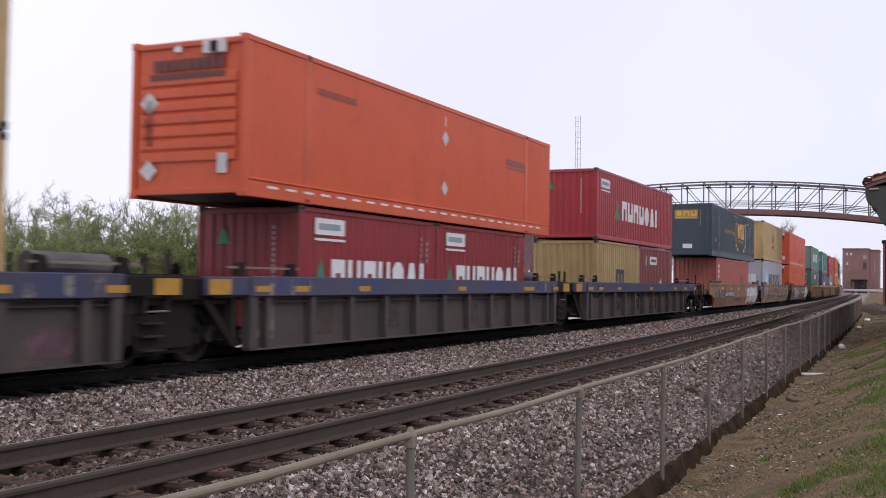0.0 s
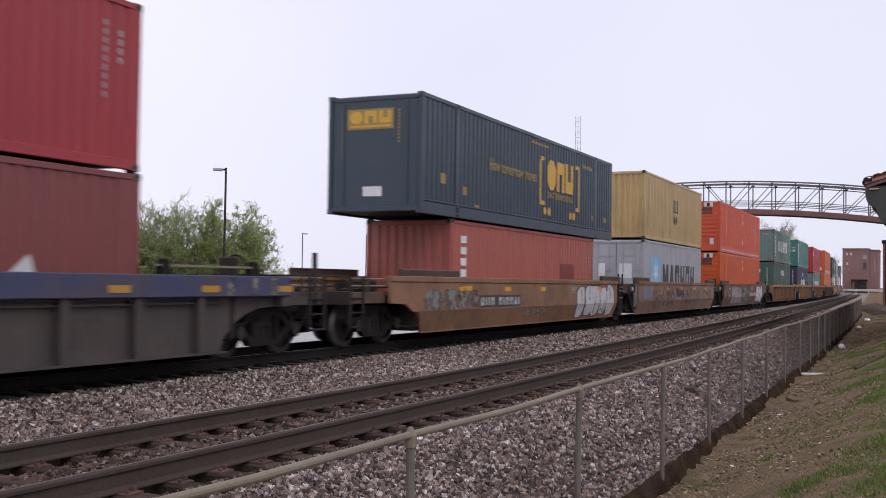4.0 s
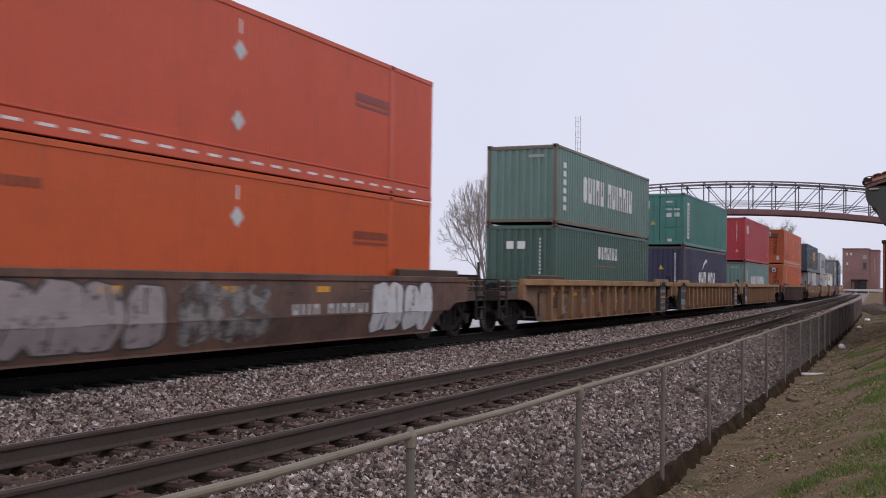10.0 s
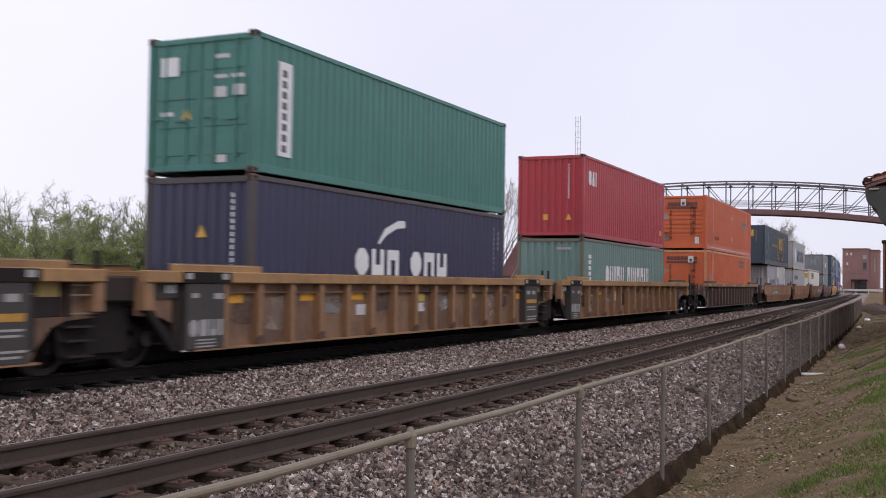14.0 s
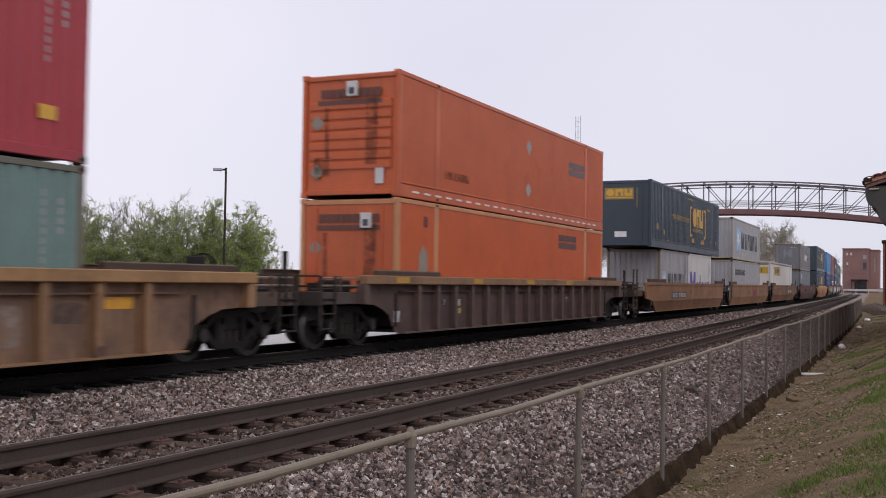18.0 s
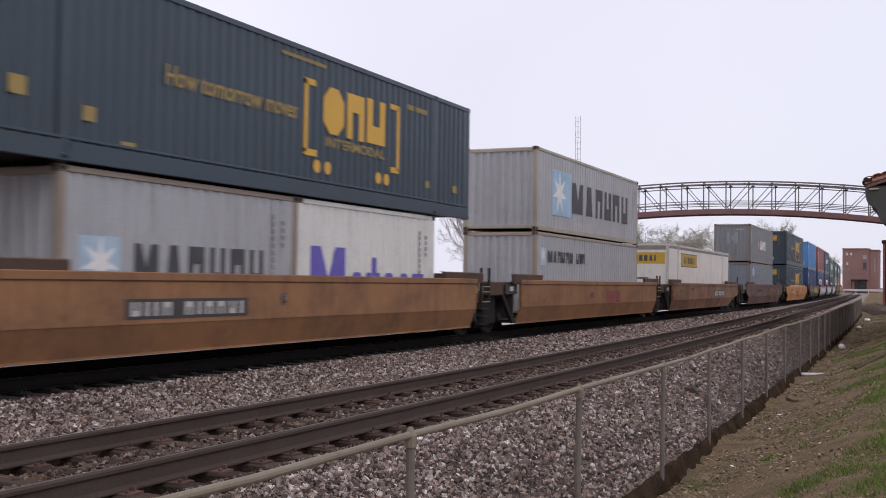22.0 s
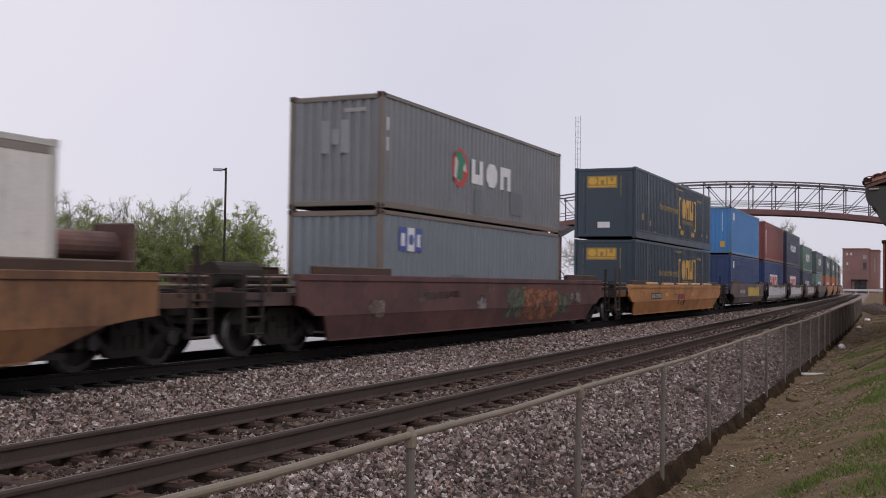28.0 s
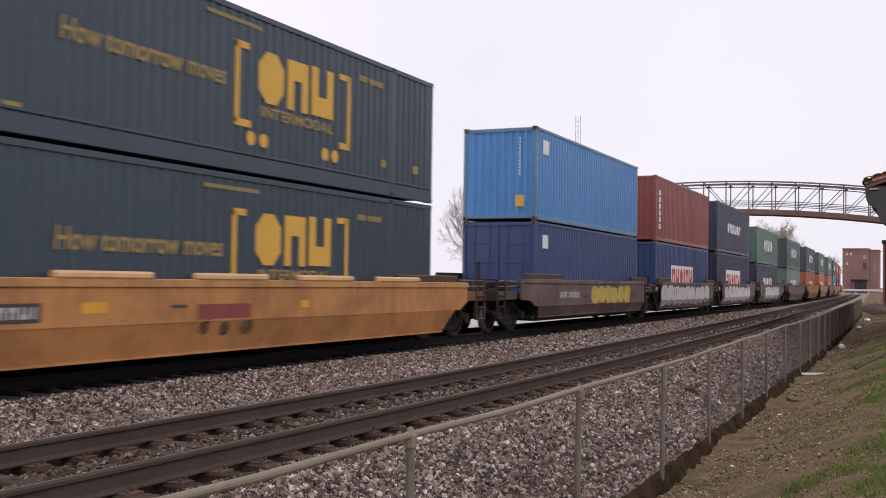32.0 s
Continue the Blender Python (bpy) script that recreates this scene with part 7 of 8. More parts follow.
                for q in (0.12, 0.55):
                    part("serial_bar", Mesh().box(x + q * w, x + (q + 0.25) * w, front, front + 0.004, z + h * 0.76, z + h * 0.86), M_FAINT, board)
        elif what == "bars":
            for i, o in enumerate(word("uiin ninnui", x, z, w, h, 0.5)):
                part("serial_bar", Mesh().prism(o, "y", y - 0.010, y - 0.004), mat, u, "plain bar of the car's figures" if i == 0 else "")
        else:
            part("patch", Mesh().prism(rect(x, z, w, h), "y", y - 0.006, y), mat, u)
    if kind == "smooth" and side_rgb[0] < 0.24:
        for i in range(7):
            cx, cz = rnd.uniform(-bl + 0.5, br - 1.5), rnd.uniform(0.72, 1.25)
            part("chalk_smear", on_side(blob(rnd, cx, cz, rnd.uniform(0.25, 1.1), rnd.uniform(0.05, 0.18)), y, 0.0025, low), M_SMEAR, u, "pale chalky smear" if i == 0 else "")
    UNITS.append((u, centre))
    return u


def couple_train():
    J, C = "joint", "coupler"
    slate, blue = (0.058, 0.047, 0.044), (0.053, 0.060, 0.125)
    dk = "black ribbed well car with a blue top chord"
    well_car(dk, 4.4, "ribbed", slate, blue, (C, 11.85), (J, 9.75), marks=[("spray", 6.5, 0.28, 0.85, 0.5, "rose", 1)], seed=1, low=0.2, chord=0.36, top=1.475)
    well_car(dk, 23.9, "ribbed", slate, blue, (J, 9.75), (J, 9.78), marks=[("patch", -6.0, 0.35, 0.9, 0.62, "dim"), ("patch", 3.2, 0.45, 0.5, 0.5, "dim"), ("patch", -3.1, 0.4, 0.9, 0.5, "dim"), ("patch", -8.0, 0.35, 0.8, 0.6, "pale"), ("patch", 1.6, 0.4, 0.7, 0.5, "dim")], seed=2, low=0.2, chord=0.36, top=1.475)
    well_car(dk, 43.45, "ribbed", slate, blue, (J, 9.78), (C, 11.9), marks=[("patch", -1.2, 0.4, 0.8, 0.5, "dim"), ("patch", -4.2, 0.42, 0.9, 0.45, "dim"), ("patch", 1.9, 0.4, 0.7, 0.4, "dim"), ("patch", 4.6, 0.4, 0.7, 0.4, "dim")], seed=3, low=0.2, chord=0.36, top=1.475)
    brown, brown2, brown3 = (0.265, 0.138, 0.072), (0.275, 0.165, 0.112), (0.150, 0.080, 0.054)
    pat = [("patch", x, 1.18, 0.46, 0.12, "orange") for x in (-6.3, -3.2, -0.3, 2.7, 5.6)]
    well_car("rusty brown smooth-sided well car with sprayed paint", 67.35, "smooth", brown, brown, (C, 11.9), (J, 9.75),
             marks=pat + [("patch", -5.0, 0.76, 3.0, 0.32, "plate"), ("bars", -4.9, 0.81, 2.8, 0.21, "bars"), ("spray", 3.3, 0.70, 4.3, 0.72, "white", 5), ("patch", 2.6, 1.1, 0.6, 0.26, "blue"), ("spray", -1.5, 0.45, 2.0, 0.25, "pale", 3), ("spray", -8.3, 0.7, 3.1, 0.55, "grey", 3), ("patch", -6.0, 1.2, 0.5, 0.12, "orange")], seed=4)
    well_car("rusty brown smooth-sided well car, blotched", 86.9, "smooth", brown2, brown, (J, 9.8), (J, 9.75),
             marks=pat + [("spray", -7.4, 0.75, 1.4, 0.6, "blue", 2), ("spray", -5.6, 0.45, 4.0, 0.85, "pale", 5), ("patch", -1.3, 0.78, 1.9, 0.5, "grey"), ("spray", 0.7, 0.5, 3.6, 0.75, "pale", 4), ("spray", 5.2, 0.6, 2.2, 0.6, "pale", 3), ("patch", -1.15, 0.86, 1.6, 0.34, "dim")], seed=5)
    well_car("dark brown smooth-sided well car with sprayed paint", 106.4, "smooth", brown3, brown3, (J, 9.75), (C, 11.85),
             marks=pat + [("spray", -5.4, 0.68, 3.7, 0.76, "pink", 4), ("spray", -1.4, 0.3, 2.6, 1.15, "grey", 3), ("bars", 1.85, 0.76, 2.85, 0.2, "bars"), ("spray", 4.85, 0.68, 3.0, 0.76, "white", 4), ("spray", -8.0, 0.6, 2.2, 0.5, "pale", 2)], seed=6)
    tan, yel, ochre = (0.222, 0.125, 0.073), (0.36, 0.20, 0.083), (0.30, 0.165, 0.080)
    well = "ochre ribbed well car with a yellow top chord"
    lab = [("patch", x, z, w, h, k) for x, z, w, h, k in ((-7.2, 1.0, 0.6, 0.15, "orange"), (-4.75, 1.02, 0.6, 0.17, "orange"), (-2.95, 1.02, 0.62, 0.15, "orange"), (0.1, 0.95, 0.55, 0.18, "flap"), (3.15, 1.0, 0.5, 0.12, "flap"), (6.4, 0.95, 0.6, 0.18, "orange"), (0.1, 0.72, 0.55, 0.2, "white"))]
    lab += [("spray", x, z, w, h, k, 1) for x, z, w, h, k in ((-6.95, 0.62, 0.75, 0.5, "dim"), (-5.95, 0.45, 0.7, 0.7, "pale"), (-3.9, 0.75, 0.7, 0.38, "grey"), (-1.85, 0.75, 0.65, 0.4, "dim"), (1.25, 0.72, 0.7, 0.42, "grey"), (4.2, 0.45, 0.7, 0.65, "pale"), (5.35, 0.75, 0.6, 0.35, "dim"))]
    well_car(well, 130.2, "ribbed", tan, yel, (C, 11.85), (J, 9.75), half=8.6, rib_rgb=ochre, marks=lab + [("patch", 1.95, 0.78, 0.5, 0.22, "white"), ("panel", 6.95, 0.27, 1.0, 1.07, "plate")], arched=True, seed=7, low=0.27)
    well_car(well, 149.7, "ribbed", tan, yel, (J, 9.75), (J, 9.75), half=8.9, rib_rgb=ochre, marks=lab + [("panel", -8.35, 0.27, 1.0, 1.07, "figures"), ("panel", 6.95, 0.27, 1.0, 1.07, "plate"), ("patch", -2.6, 0.7, 0.5, 0.22, "white"), ("patch", 1.7, 0.75, 0.5, 0.24, "white")], arched=True, seed=8, low=0.27)
    well_car(well, 169.25, "ribbed", tan, yel, (J, 9.8), (C, 11.9), half=8.9, rib_rgb=ochre, marks=lab + [("panel", -8.4, 0.27, 1.0, 1.07, "figures"), ("patch", -2.95, 0.79, 0.55, 0.22, "white"), ("patch", -1.95, 0.6, 0.8, 0.4, "dim"), ("patch", 2.1, 0.6, 0.75, 0.5, "dim")], arched=True, seed=9, low=0.27)
    well_car("dark brown ribbed single well car", 193.05, "ribbed", (0.101, 0.058, 0.046), (0.25, 0.14, 0.07), (C, 11.9), (C, 11.75), half=8.7, rib_rgb=(0.13, 0.083, 0.065),
             marks=[("patch", -8.3, 0.5, 0.25, 0.25, "white"), ("patch", -6.05, 0.82, 0.45, 0.17, "grey"), ("patch", -5.2, 0.82, 0.5, 0.16, "white"), ("patch", 3.1, 0.78, 0.42, 0.2, "grey"), ("patch", 3.75, 0.78, 0.42, 0.2, "grey"), ("patch", -5.15, 0.62, 0.5, 0.14, "flap"), ("patch", 5.2, 0.7, 0.5, 0.4, "dim")], seed=10, low=0.27, tape=(-8.6, -4.3, -0.4, 3.2))
    amber, amber2 = (0.29, 0.138, 0.058), (0.26, 0.124, 0.054)
    sm = "amber-brown smooth-sided well car"
    well_car(sm, 216.6, "smooth", amber, amber2, (C, 11.75), (J, 9.75), tall=True, low=0.275, top=1.505, cut=4.3, rise=1.25, marks=[("patch", -4.98, 0.79, 3.07, 0.31, "plate"), ("bars", -4.85, 0.84, 2.8, 0.21, "bars"), ("patch", -0.9, 0.95, 0.2, 0.22, "grey")], seed=11)
    well_car(sm, 236.15, "smooth", amber, amber2, (J, 9.75), (J, 9.75), low=0.275, top=1.505, marks=[("patch", 0.55, 0.75, 0.55, 0.42, "red"), ("patch", 1.2, 0.75, 0.55, 0.42, "red"), ("patch", 1.85, 0.75, 0.55, 0.42, "red"), ("spray", -1.4, 0.9, 0.4, 0.25, "red", 1)], seed=12)
    well_car(sm, 255.75, "smooth", (0.235, 0.112, 0.048), (0.21, 0.10, 0.045), (J, 9.8), (C, 11.85), tank=True, low=0.275, top=1.505, cut=4.3, rise=1.25, marks=[("spray", -8.0, 0.7, 0.9, 0.3, "red", 2), ("patch", 2.2, 0.80, 3.0, 0.36, "plate"), ("bars", 2.3, 0.86, 2.8, 0.24, "bars")], seed=13)
    well_car("maroon smooth-sided single well car with faded paint", 279.5, "smooth", (0.135, 0.058, 0.050), (0.12, 0.052, 0.046), (C, 11.85), (C, 11.75),
             marks=[("spray", -1.4, 0.7, 0.55, 0.45, "grey", 1), ("spray", 1.5, 0.30, 3.6, 1.05, "rust", 4), ("spray", 0.7, 0.4, 1.3, 0.9, "green", 2), ("spray", 2.0, 0.8, 2.6, 0.5, "rust", 3), ("spray", 5.0, 0.4, 1.0, 0.8, "green", 1), ("spray", -7.2, 0.6, 0.7, 0.4, "pale", 2), ("spray", -4.6, 1.0, 2.2, 0.2, "dim", 3), ("spray", 6.3, 0.68, 0.9, 0.5, "grey", 1)], seed=14, res=True, cut=3.3)
    well_car("bright yellow-orange smooth-sided single well car", 303.0, "smooth", (0.50, 0.225, 0.072), (0.50, 0.245, 0.085), (C, 11.75), (C, 11.75), half=8.8, low=0.22, top=1.405, cut=3.1,
             marks=[("patch", -6.3, 0.80, 1.95, 0.26, "plate"), ("bars", -6.2, 0.85, 1.75, 0.16, "bars"), ("patch", -1.03, 0.76, 1.45, 0.24, "red"), ("patch", -0.85, 0.735, 0.16, 0.02, "plate"), ("spray", -0.95, 0.46, 0.25, 0.26, "dim", 1), ("spray", -0.4, 0.46, 0.25, 0.26, "dim", 1), ("spray", 0.15, 0.46, 0.4, 0.26, "dim", 1), ("patch", -3.6, 0.9, 0.5, 0.16, "orange"), ("patch", 2.0, 0.9, 0.3, 0.14, "orange"), ("patch", -1.7, 0.95, 0.4, 0.05, "plate")], seed=15, clips=True, tall=True)
    dun = (0.17, 0.115, 0.10)
    gl = "short dull brown well car with pale sprayed paint"
    well_car(gl, 324.7, "smooth", dun, dun, (C, 9.95), (J, 7.75), half=6.7, marks=[("spray", -1.2, 0.7, 5.0, 0.7, "yellow", 6), ("bars", -4.6, 0.95, 2.0, 0.2, "bars")], seed=16, low=0.4)
    well_car(gl, 340.2, "smooth", dun, dun, (J, 7.75), (J, 7.55), half=6.7, marks=[("spray", -6.3, 0.7, 11.0, 0.7, "white", 9)], seed=17, low=0.4)
    well_car(gl, 355.3, "smooth", dun, dun, (J, 7.55), (J, 8.0), half=6.7, marks=[("spray", -5.5, 0.7, 9.8, 0.68, "white", 8)], seed=18, low=0.4)
    well_car(gl, 371.3, "smooth", dun, dun, (J, 8.0), (C, 9.8), half=6.7, marks=[("spray", -4.0, 0.7, 8.4, 0.68, "white", 6)], seed=19, low=0.4)
    for i, c in enumerate((390.9, 411.2, 431.0, 452.5, 472.0, 491.5, 513.0, 533.0, 553.0)):
        rgb = (0.17, 0.12, 0.10) if i % 3 == 0 else (0.44, 0.21, 0.085)
        well_car("far smooth-sided well car at the train's tail", c, "smooth", rgb, rgb, (C, 9.85), (C, 9.85), half=7.2, seed=30 + i)


couple_train()


# ================= pieces: ties, stones, grass, litter =================
def lay_ties(track, line, x0, x1, xfar):
    rnd = random.Random(8)
    shapes = []
    for k in range(5):
        w, h, l = rnd.uniform(0.21, 0.24), 0.17, rnd.uniform(2.5, 2.62)
        m = Mesh().box(-w / 2, w / 2, -l / 2, l / 2, -0.17, 0.0, 0.012)
        shapes.append(m.data("tie", M_TIE if line is near_y else M_SHADETIE))
    plate = Mesh().box(-0.09, 0.09, -0.17, 0.17, 0.0, 0.018).box(-0.075, -0.05, 0.09, 0.12, 0.018, 0.055).box(0.04, 0.065, -0.12, -0.09, 0.018, 0.055).box(-0.07, -0.045, -0.155, -0.13, 0.018, 0.042).box(0.045, 0.07, 0.12, 0.15, 0.018, 0.048).data("tie_plate", M_RUST if line is near_y else M_SHADETIE)
    x = x0
    far = Mesh()
    while x < xfar:
        y = float(line(x))
        if x < x1:
            t = part("tie", shapes[rnd.randrange(5)], None, track, at=pose(x, y + rnd.uniform(-0.05, 0.05), -0.196 + rnd.uniform(-0.008, 0.004), rnd.uniform(-0.5, 0.5), 0, rnd.uniform(-1.2, 1.2)))
            if x < 34:
                for s in (-0.7525, 0.7525):
                    part("tie_plate", plate, None, t, at=Matrix.Translation((0, s, 0.0)))
        else:
            far.box(x - 0.11, x + 0.11, y - 1.28, y + 1.28, -0.37, -0.196)
        x += 0.53 + rnd.uniform(-0.025, 0.025)
    ob = part("far_ties", far, M_TIE if line is near_y else M_SHADETIE, track)
    tagged(ob, "row of timber ties further off", kind="stuff")


lay_ties(near_track, near_y, -6.0, 62.0, 190.0)
lay_ties(train_track, train_y, 4.0, 30.0, 120.0)


def scatter_stones():
    rs = np.random.RandomState(3)
    zones = [  # x range, side range as functions of x, stones per square metre, size
        (2.2, 9.0, lambda x: fence_y(x) + 0.1, lambda x: near_y(x) - 0.95, 1150, 0.0215),
        (9.0, 18.0, lambda x: fence_y(x) + 0.1, lambda x: near_y(x) - 0.95, 680, 0.0245),
        (18.0, 40.0, lambda x: fence_y(x) + 0.1, lambda x: near_y(x) - 0.95, 250, 0.034),
        (2.2, 18.0, lambda x: near_y(x) - 1.0, lambda x: near_y(x) + 1.25, 330, 0.0225),
        (18.0, 40.0, lambda x: near_y(x) - 1.0, lambda x: near_y(x) + 1.25, 150, 0.029),
        (5.0, 24.0, lambda x: near_y(x) + 1.2, lambda x: train_y(x) - 1.2, 560, 0.0255),
        (24.0, 52.0, lambda x: near_y(x) + 1.2, lambda x: train_y(x) - 1.2, 190, 0.037),
        (-6.0, 2.2, lambda x: fence_y(x) + 0.1, lambda x: train_y(x) - 1.2, 100, 0.034),
        (2.2, 5.0, lambda x: near_y(x) + 1.2, lambda x: train_y(x) - 1.2, 230, 0.028),
        (40.0, 80.0, lambda x: fence_y(x) + 0.1, lambda x: train_y(x) - 1.2, 55, 0.045),
    ]
    P, S, C = [], [], []
    for x0, x1, lo, hi, dens, size in zones:
        wide = 8.0
        n = int((x1 - x0) * wide * dens)
        x = rs.uniform(x0, x1, n)
        a, b = lo(x), hi(x)
        y = a + rs.uniform(0, wide, n)
        k = (y < b) & ((y < 1.2 * x) | (rs.uniform(size=n) < 0.1))
        x, y = x[k], y[k]
        z = ground_z(x, y)
        crib = np.abs(y - near_y(x)) < 1.3
        z = z + np.where(crib, -0.002, 0.0) + rs.normal(0.004, 0.010, len(x))
        keep = np.abs(np.abs(y - near_y(x)) - 0.7525) > 0.09
        x, y, z, crib = x[keep], y[keep], z[keep], crib[keep]
        P.append(np.stack([x, y, z], -1))
        S.append(size * rs.uniform(0.55, 1.5, len(x)) * np.where(crib, 0.9, 1.0))
        C.append(crib)
    P, S, C = np.concatenate(P), np.concatenate(S), np.concatenate(C)
    n = len(P)
    # broken stone: a block with eight shifted corners, flattened and turned any way
    corner = np.array(list(itertools.product((-1, 1), repeat=3)), float)
    faces = np.array([(0, 1, 3), (0, 3, 2), (4, 6, 7), (4, 7, 5), (0, 4, 5), (0, 5, 1), (2, 3, 7), (2, 7, 6), (0, 2, 6), (0, 6, 4), (1, 5, 7), (1, 7, 3)])
    v = corner[None] * rs.uniform(0.38, 0.92, (n, 8, 1)) + rs.normal(0, 0.13, (n, 8, 3))
    v *= rs.uniform(0.62, 1.2, (n, 1, 3))
    q = rs.normal(size=(n, 4))
    q /= np.linalg.norm(q, axis=1)[:, None]
    w, a, b, c = q.T
    R = np.stack([1 - 2 * (b * b + c * c), 2 * (a * b - c * w), 2 * (a * c + b * w), 2 * (a * b + c * w), 1 - 2 * (a * a + c * c), 2 * (b * c - a * w),
                  2 * (a * c - b * w), 2 * (b * c + a * w), 1 - 2 * (a * a + b * b)], -1).reshape(n, 3, 3)
    v = np.einsum("nij,nkj->nki", R, v) * S[:, None, None] + P[:, None]

    def heap(pick, mat):
        f = faces[None] + (np.arange(pick.sum()) * 8)[:, None, None]
        return new("ballast_stones", raw_mesh("ballast_stones", v[pick].reshape(-1, 3), f.reshape(-1), 3, mat))

    tagged(heap(C, M_DIRTSTONE), "grimy brown crushed stone trodden in between the rails", "gravel", kind="stuff")
    ob = heap(~C, M_STONE)
    tagged(ob, "loose grey and brownish crushed stone ballast round the tracks", "gravel", kind="stuff")


scatter_stones()


def scatter_grass():
    rs = np.random.RandomState(9)
    n = 620000
    x = -4.0 + 88.0 * rs.uniform(size=n) ** 1.6
    y = rs.uniform(-2.5, 4.8, n)
    k = (y < fence_y(x) - 0.15) & (y > x * 0.025 - 1.4)
    x, y = x[k], y[k]
    patch = np.array([noise.noise((a * 0.35, b * 1.1, 7.0)) + 0.9 * noise.noise((a * 1.3, b * 3.0, 1.0)) + 0.6 * noise.noise((a * 4.0, b * 8.0, 2.0)) for a, b in zip(x, y)])
    score = patch * 0.30 - 0.18 + 0.62 * np.clip(0.030 * x + 0.85 - y, 0, 1.2)
    for cx, cy, r, amount in ((10.0, 1.13, 0.17, 2.0), (10.6, 0.95, 0.3, 0.7), (10.2, 0.75, 0.16, 0.9), (9.3, 0.55, 0.2, 0.6), (13.1, 0.55, 0.2, 0.6), (18.7, 0.9, 0.3, 0.6), (27.6, 1.5, 0.45, 0.6), (10.1, 0.42, 0.15, 0.8), (20.9, 1.25, 0.45, 0.9), (24.5, 1.35, 0.6, 0.8), (34.7, 2.4, 0.55, 0.8), (33.0, 2.0, 0.8, 0.6), (19.2, 1.86, 0.10, 1.7), (13.2, 1.86, 0.09, 1.5),
                              (12.1, 2.3, 0.25, 0.5), (12.0, 0.5, 0.35, 1.0), (17.3, 0.75, 0.4, 0.9), (15.0, 1.2, 0.3, 0.35), (28.0, 2.2, 0.6, 0.4), (9.3, 0.4, 0.35, 0.8)):
        score = score + amount * np.exp(-((x - cx) ** 2 / 3 + (y - cy) ** 2) / (r * r))
    keep = (score > rs.uniform(-0.42, 1.0, len(x))) & (np.minimum(x + 4.0, y + 2.5) > 2.0 * rs.uniform(size=len(x)) ** 2)
    x, y, score = x[keep], y[keep], score[keep]
    z = ground_z(x, y)
    n = len(x)
    h = rs.uniform(0.010, 0.027, n) * (1 + 2.0 * np.clip(score, 0, 1.5))
    a = rs.uniform(0, 2 * np.pi, n)
    lean = rs.normal(0, 0.5, (n, 2)) * h[:, None]
    w = 0.006 + 0.0003 * x
    p = np.stack([x, y, z - 0.01], -1)
    d = np.stack([np.cos(a) * w, np.sin(a) * w, 0 * a], -1)
    tip = p + np.stack([lean[:, 0], lean[:, 1], h], -1)
    v = np.stack([p - d, p + d, tip], 1).reshape(-1, 3)
    ob = new("grass", raw_mesh("grass", v, np.arange(3 * n), 3, M_GRASS))
    tagged(ob, "thin patches of short fresh grass on the bank", "grass", kind="stuff")
    # dead leaves, straw and twigs
    m = 220000
    x, y = -4 + 88 * rs.uniform(size=m) ** 1.6, rs.uniform(-2.0, 4.6, m)
    near = np.exp(-np.abs(fence_y(x) - y - 0.25) * 2.2)
    keep = (y < fence_y(x) + 0.05) & (rs.uniform(size=m) < 0.35 + near) & (np.minimum(x + 4.0, y + 2.0) > 2.0 * rs.uniform(size=m) ** 2)
    x, y = x[keep], y[keep]
    m = len(x)
    c = np.stack([x, y, ground_z(x, y) + rs.uniform(0.003, 0.014, m)], -1)
    a = rs.uniform(0, 2 * np.pi, m)
    l, t = rs.uniform(0.007, 0.032, m) * (1 + x * 0.02), rs.uniform(0.003, 0.014, m) * (1 + x * 0.02)
    u = np.stack([np.cos(a) * l, np.sin(a) * l, rs.normal(0, 0.25, m) * l], -1)
    s = np.stack([-np.sin(a) * t, np.cos(a) * t, rs.normal(0, 0.25, m) * t], -1)
    v = np.stack([c - u, c + s, c + u, c - s], 1).reshape(-1, 3)
    ob = new("leaf_litter", raw_mesh("leaf_litter", v, np.arange(4 * m), 4, M_DEAD))
    tagged(ob, "dead leaves and straw strewn along the fence foot", "litter", kind="stuff")


scatter_grass()


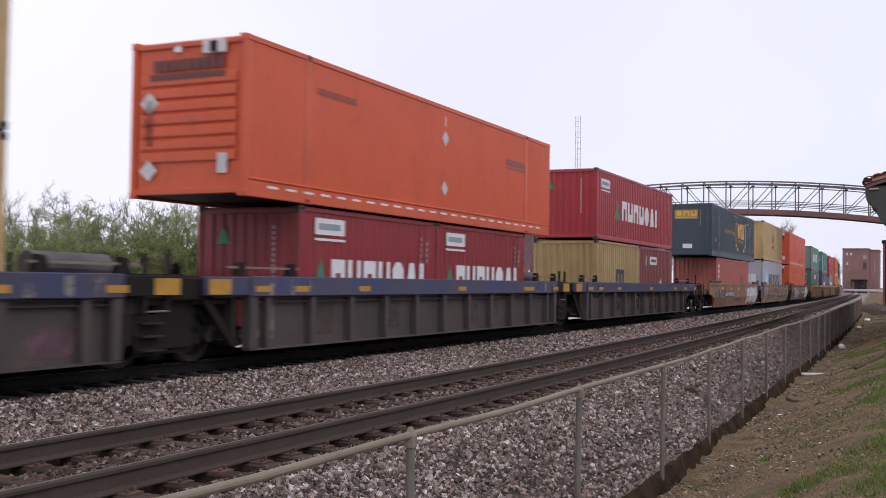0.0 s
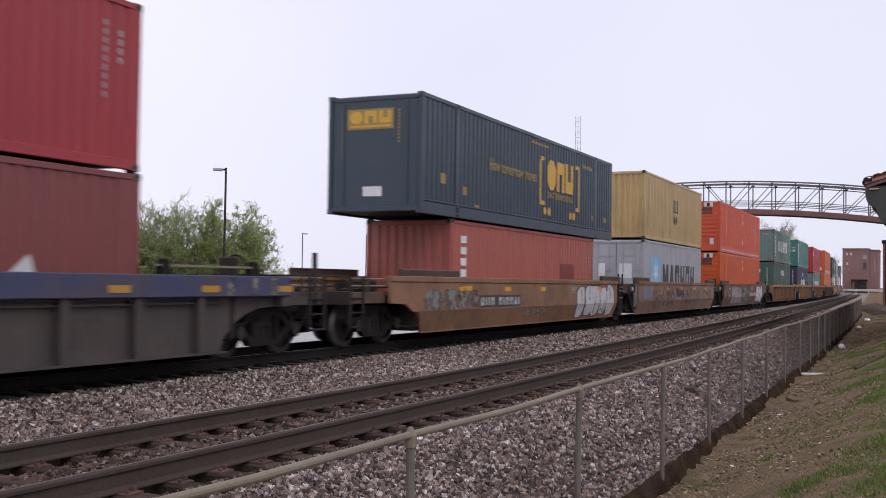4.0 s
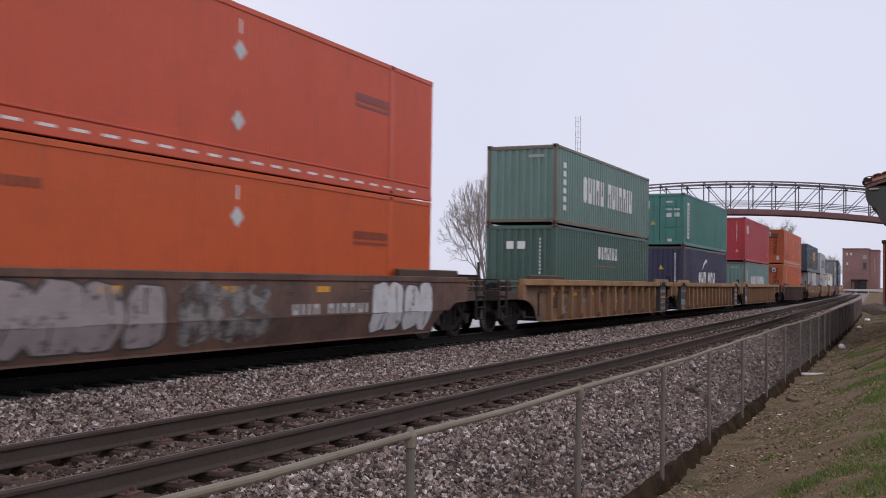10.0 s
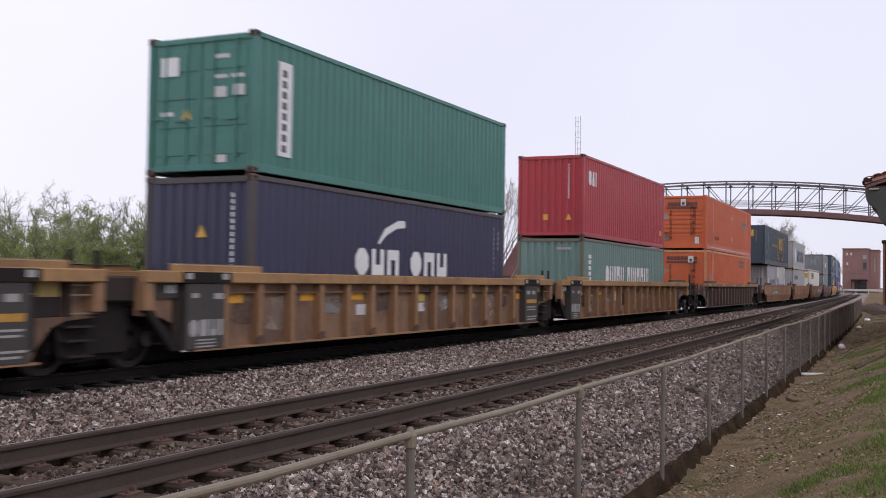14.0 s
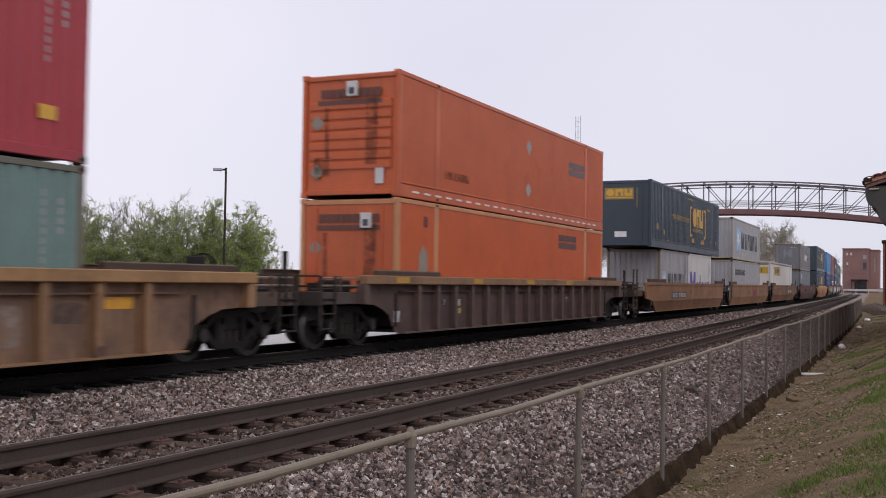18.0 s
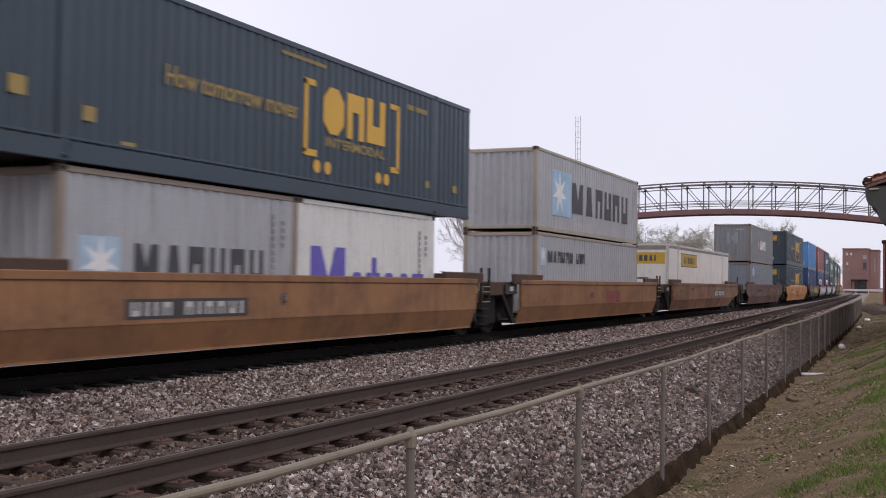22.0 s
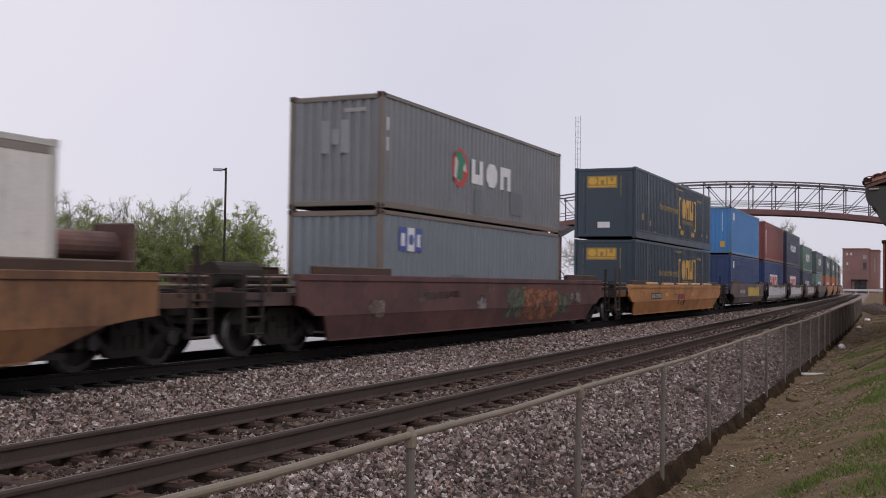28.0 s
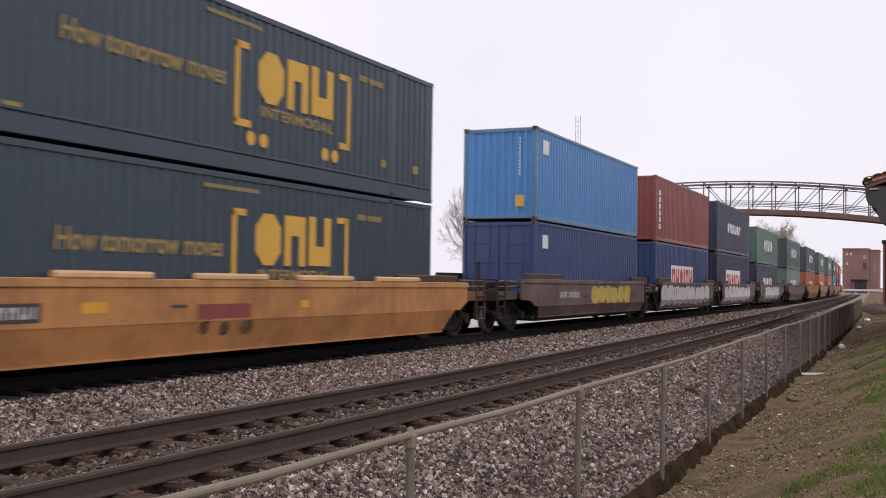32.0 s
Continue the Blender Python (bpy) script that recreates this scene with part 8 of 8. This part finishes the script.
def lay_litter():
    """Rubbish by the fence and a few larger odd pieces on the bank."""
    def on(x, y, dz=0.0):
        return float(ground_z(x, y)) + dz
    c = thing("paper_cup", "crumpled white paper cup at the fence foot", "cup")
    c.matrix_basis = pose(40.6, 3.1, on(40.6, 3.1, 0.07), 0, 80, 30)
    part("cup_body", Mesh().tube((0, 0, -0.1), (0, 0, 0.1), 0.075, 0.1, n=14), M_WHITE, c)
    part("cup_rim", Mesh().tube((0, 0, 0.09), (0, 0, 0.11), 0.108, n=14), M_WHITE, c)
    b = thing("white_board", "narrow white painted board lying on the soil", "board")
    b.matrix_basis = pose(28.3, 2.75, on(28.3, 2.75, 0.03), 0, 0, -62)
    part("plank", Mesh().box(-0.42, 0.42, -0.05, 0.05, -0.025, 0.02, 0.006), M_WHITE, b)
    for x, y, s in ((74.6, 4.2, 0.20), (62.0, 3.9, 0.15)):
        k = thing("plastic_bag", "crumpled white plastic bag beside the fence", "bag", "bags along the fence")
        k.matrix_basis = pose(x, y, on(x, y, s * 0.4))
        rnd = random.Random(int(x))
        m = Mesh()
        rings = []
        for i in range(5):
            z = -s * 0.45 + s * 0.9 * i / 4
            r = s * math.sin(math.pi * (i + 0.7) / 5.4)
            rings.append([(r * rnd.uniform(0.7, 1.15) * math.cos(2 * math.pi * j / 10), r * rnd.uniform(0.7, 1.15) * math.sin(2 * math.pi * j / 10), z + rnd.uniform(-0.03, 0.03)) for j in range(10)])
        vs = [p for r in rings for p in r]
        fs = [(i * 10 + j, i * 10 + (j + 1) % 10, (i + 1) * 10 + (j + 1) % 10, (i + 1) * 10 + j) for i in range(4) for j in range(10)] + [tuple(range(10))[::-1], tuple(range(40, 50))]
        part("bag_skin", m.add(vs, fs), M_WHITE, k)
    st = thing("rusty_rod", "long rusty reddish rod lying in the grass", "rod")
    part("rod", Mesh().tube((25.9, 1.70, on(25.9, 1.70, 0.04)), (29.8, 0.95, on(29.8, 0.95, 0.05)), 0.035, n=8), M_RUST, st)
    sl = thing("stone_slab", "flat buff stone slab half sunk in the soil", "stone")
    sl.matrix_basis = pose(21.4, 2.35, on(21.4, 2.35, 0.0), 1, 1, 20)
    part("slab", Mesh().prism([(-0.5, -0.2), (0.1, -0.28), (0.55, -0.1), (0.4, 0.22), (-0.35, 0.25)], "z", -0.06, 0.018), M_SOIL, sl)
    rnd = random.Random(4)
    for i in range(16):
        x = rnd.uniform(8.5, 20)
        y = float(fence_y(x)) - rnd.uniform(0.05, 0.55)
        s = rnd.uniform(0.02, 0.055)
        p = thing("paper_scrap", "small torn scrap of pale paper on the soil", "paper", "scraps along the fence")
        p.matrix_basis = pose(x, y, on(x, y, 0.012), rnd.uniform(-15, 15), rnd.uniform(-15, 15), rnd.uniform(0, 180))
        part("sheet", Mesh().prism([(-s, -s * 0.6), (s * 0.8, -s * 0.7), (s, s * 0.4), (-s * 0.6, s * 0.7)], "z", 0, 0.004), M_WHITE if i % 3 else M_DEAD, p)
    o = thing("old_tie", "dark discarded timber tie lying on the ballast", "timber")
    o.matrix_basis = pose(19.2, 4.05, on(19.2, 4.05, 0.0), 0, 2, 12)
    part("timber", Mesh().box(-0.6, 0.6, -0.09, 0.09, -0.08, 0.045, 0.015), M_TIE, o)


lay_litter()


# ================= motion of the train =================
def travel(t):
    """Metres that the train has gone towards the camera's end of the line after t seconds; it slows a little."""
    u = t / 16 - 1
    return 0.26922 * (u ** 3 + 1) - 1.70943 * (u ** 2 - 1) + 143.7685 * (u + 1)


def place(s, t, z=0.0):
    x = s - travel(max(t, 0.042))
    return pose(x, float(train_y(x)), z, 0, 0, train_turn(x))


def motions():
    times = [0.0] + [k * 2.0 for k in range(1, 16)] + [32.0]
    for unit, s in UNITS:
        walk(unit, [(t, place(s, t)) for t in times])
    for box, s, zb in CONTAINERS:
        walk(box, [(t, place(s, t, zb)) for t in times])
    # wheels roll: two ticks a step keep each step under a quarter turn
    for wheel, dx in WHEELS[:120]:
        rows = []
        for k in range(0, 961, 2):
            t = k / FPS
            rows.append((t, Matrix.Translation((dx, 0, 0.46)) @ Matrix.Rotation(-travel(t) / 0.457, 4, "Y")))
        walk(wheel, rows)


motions()
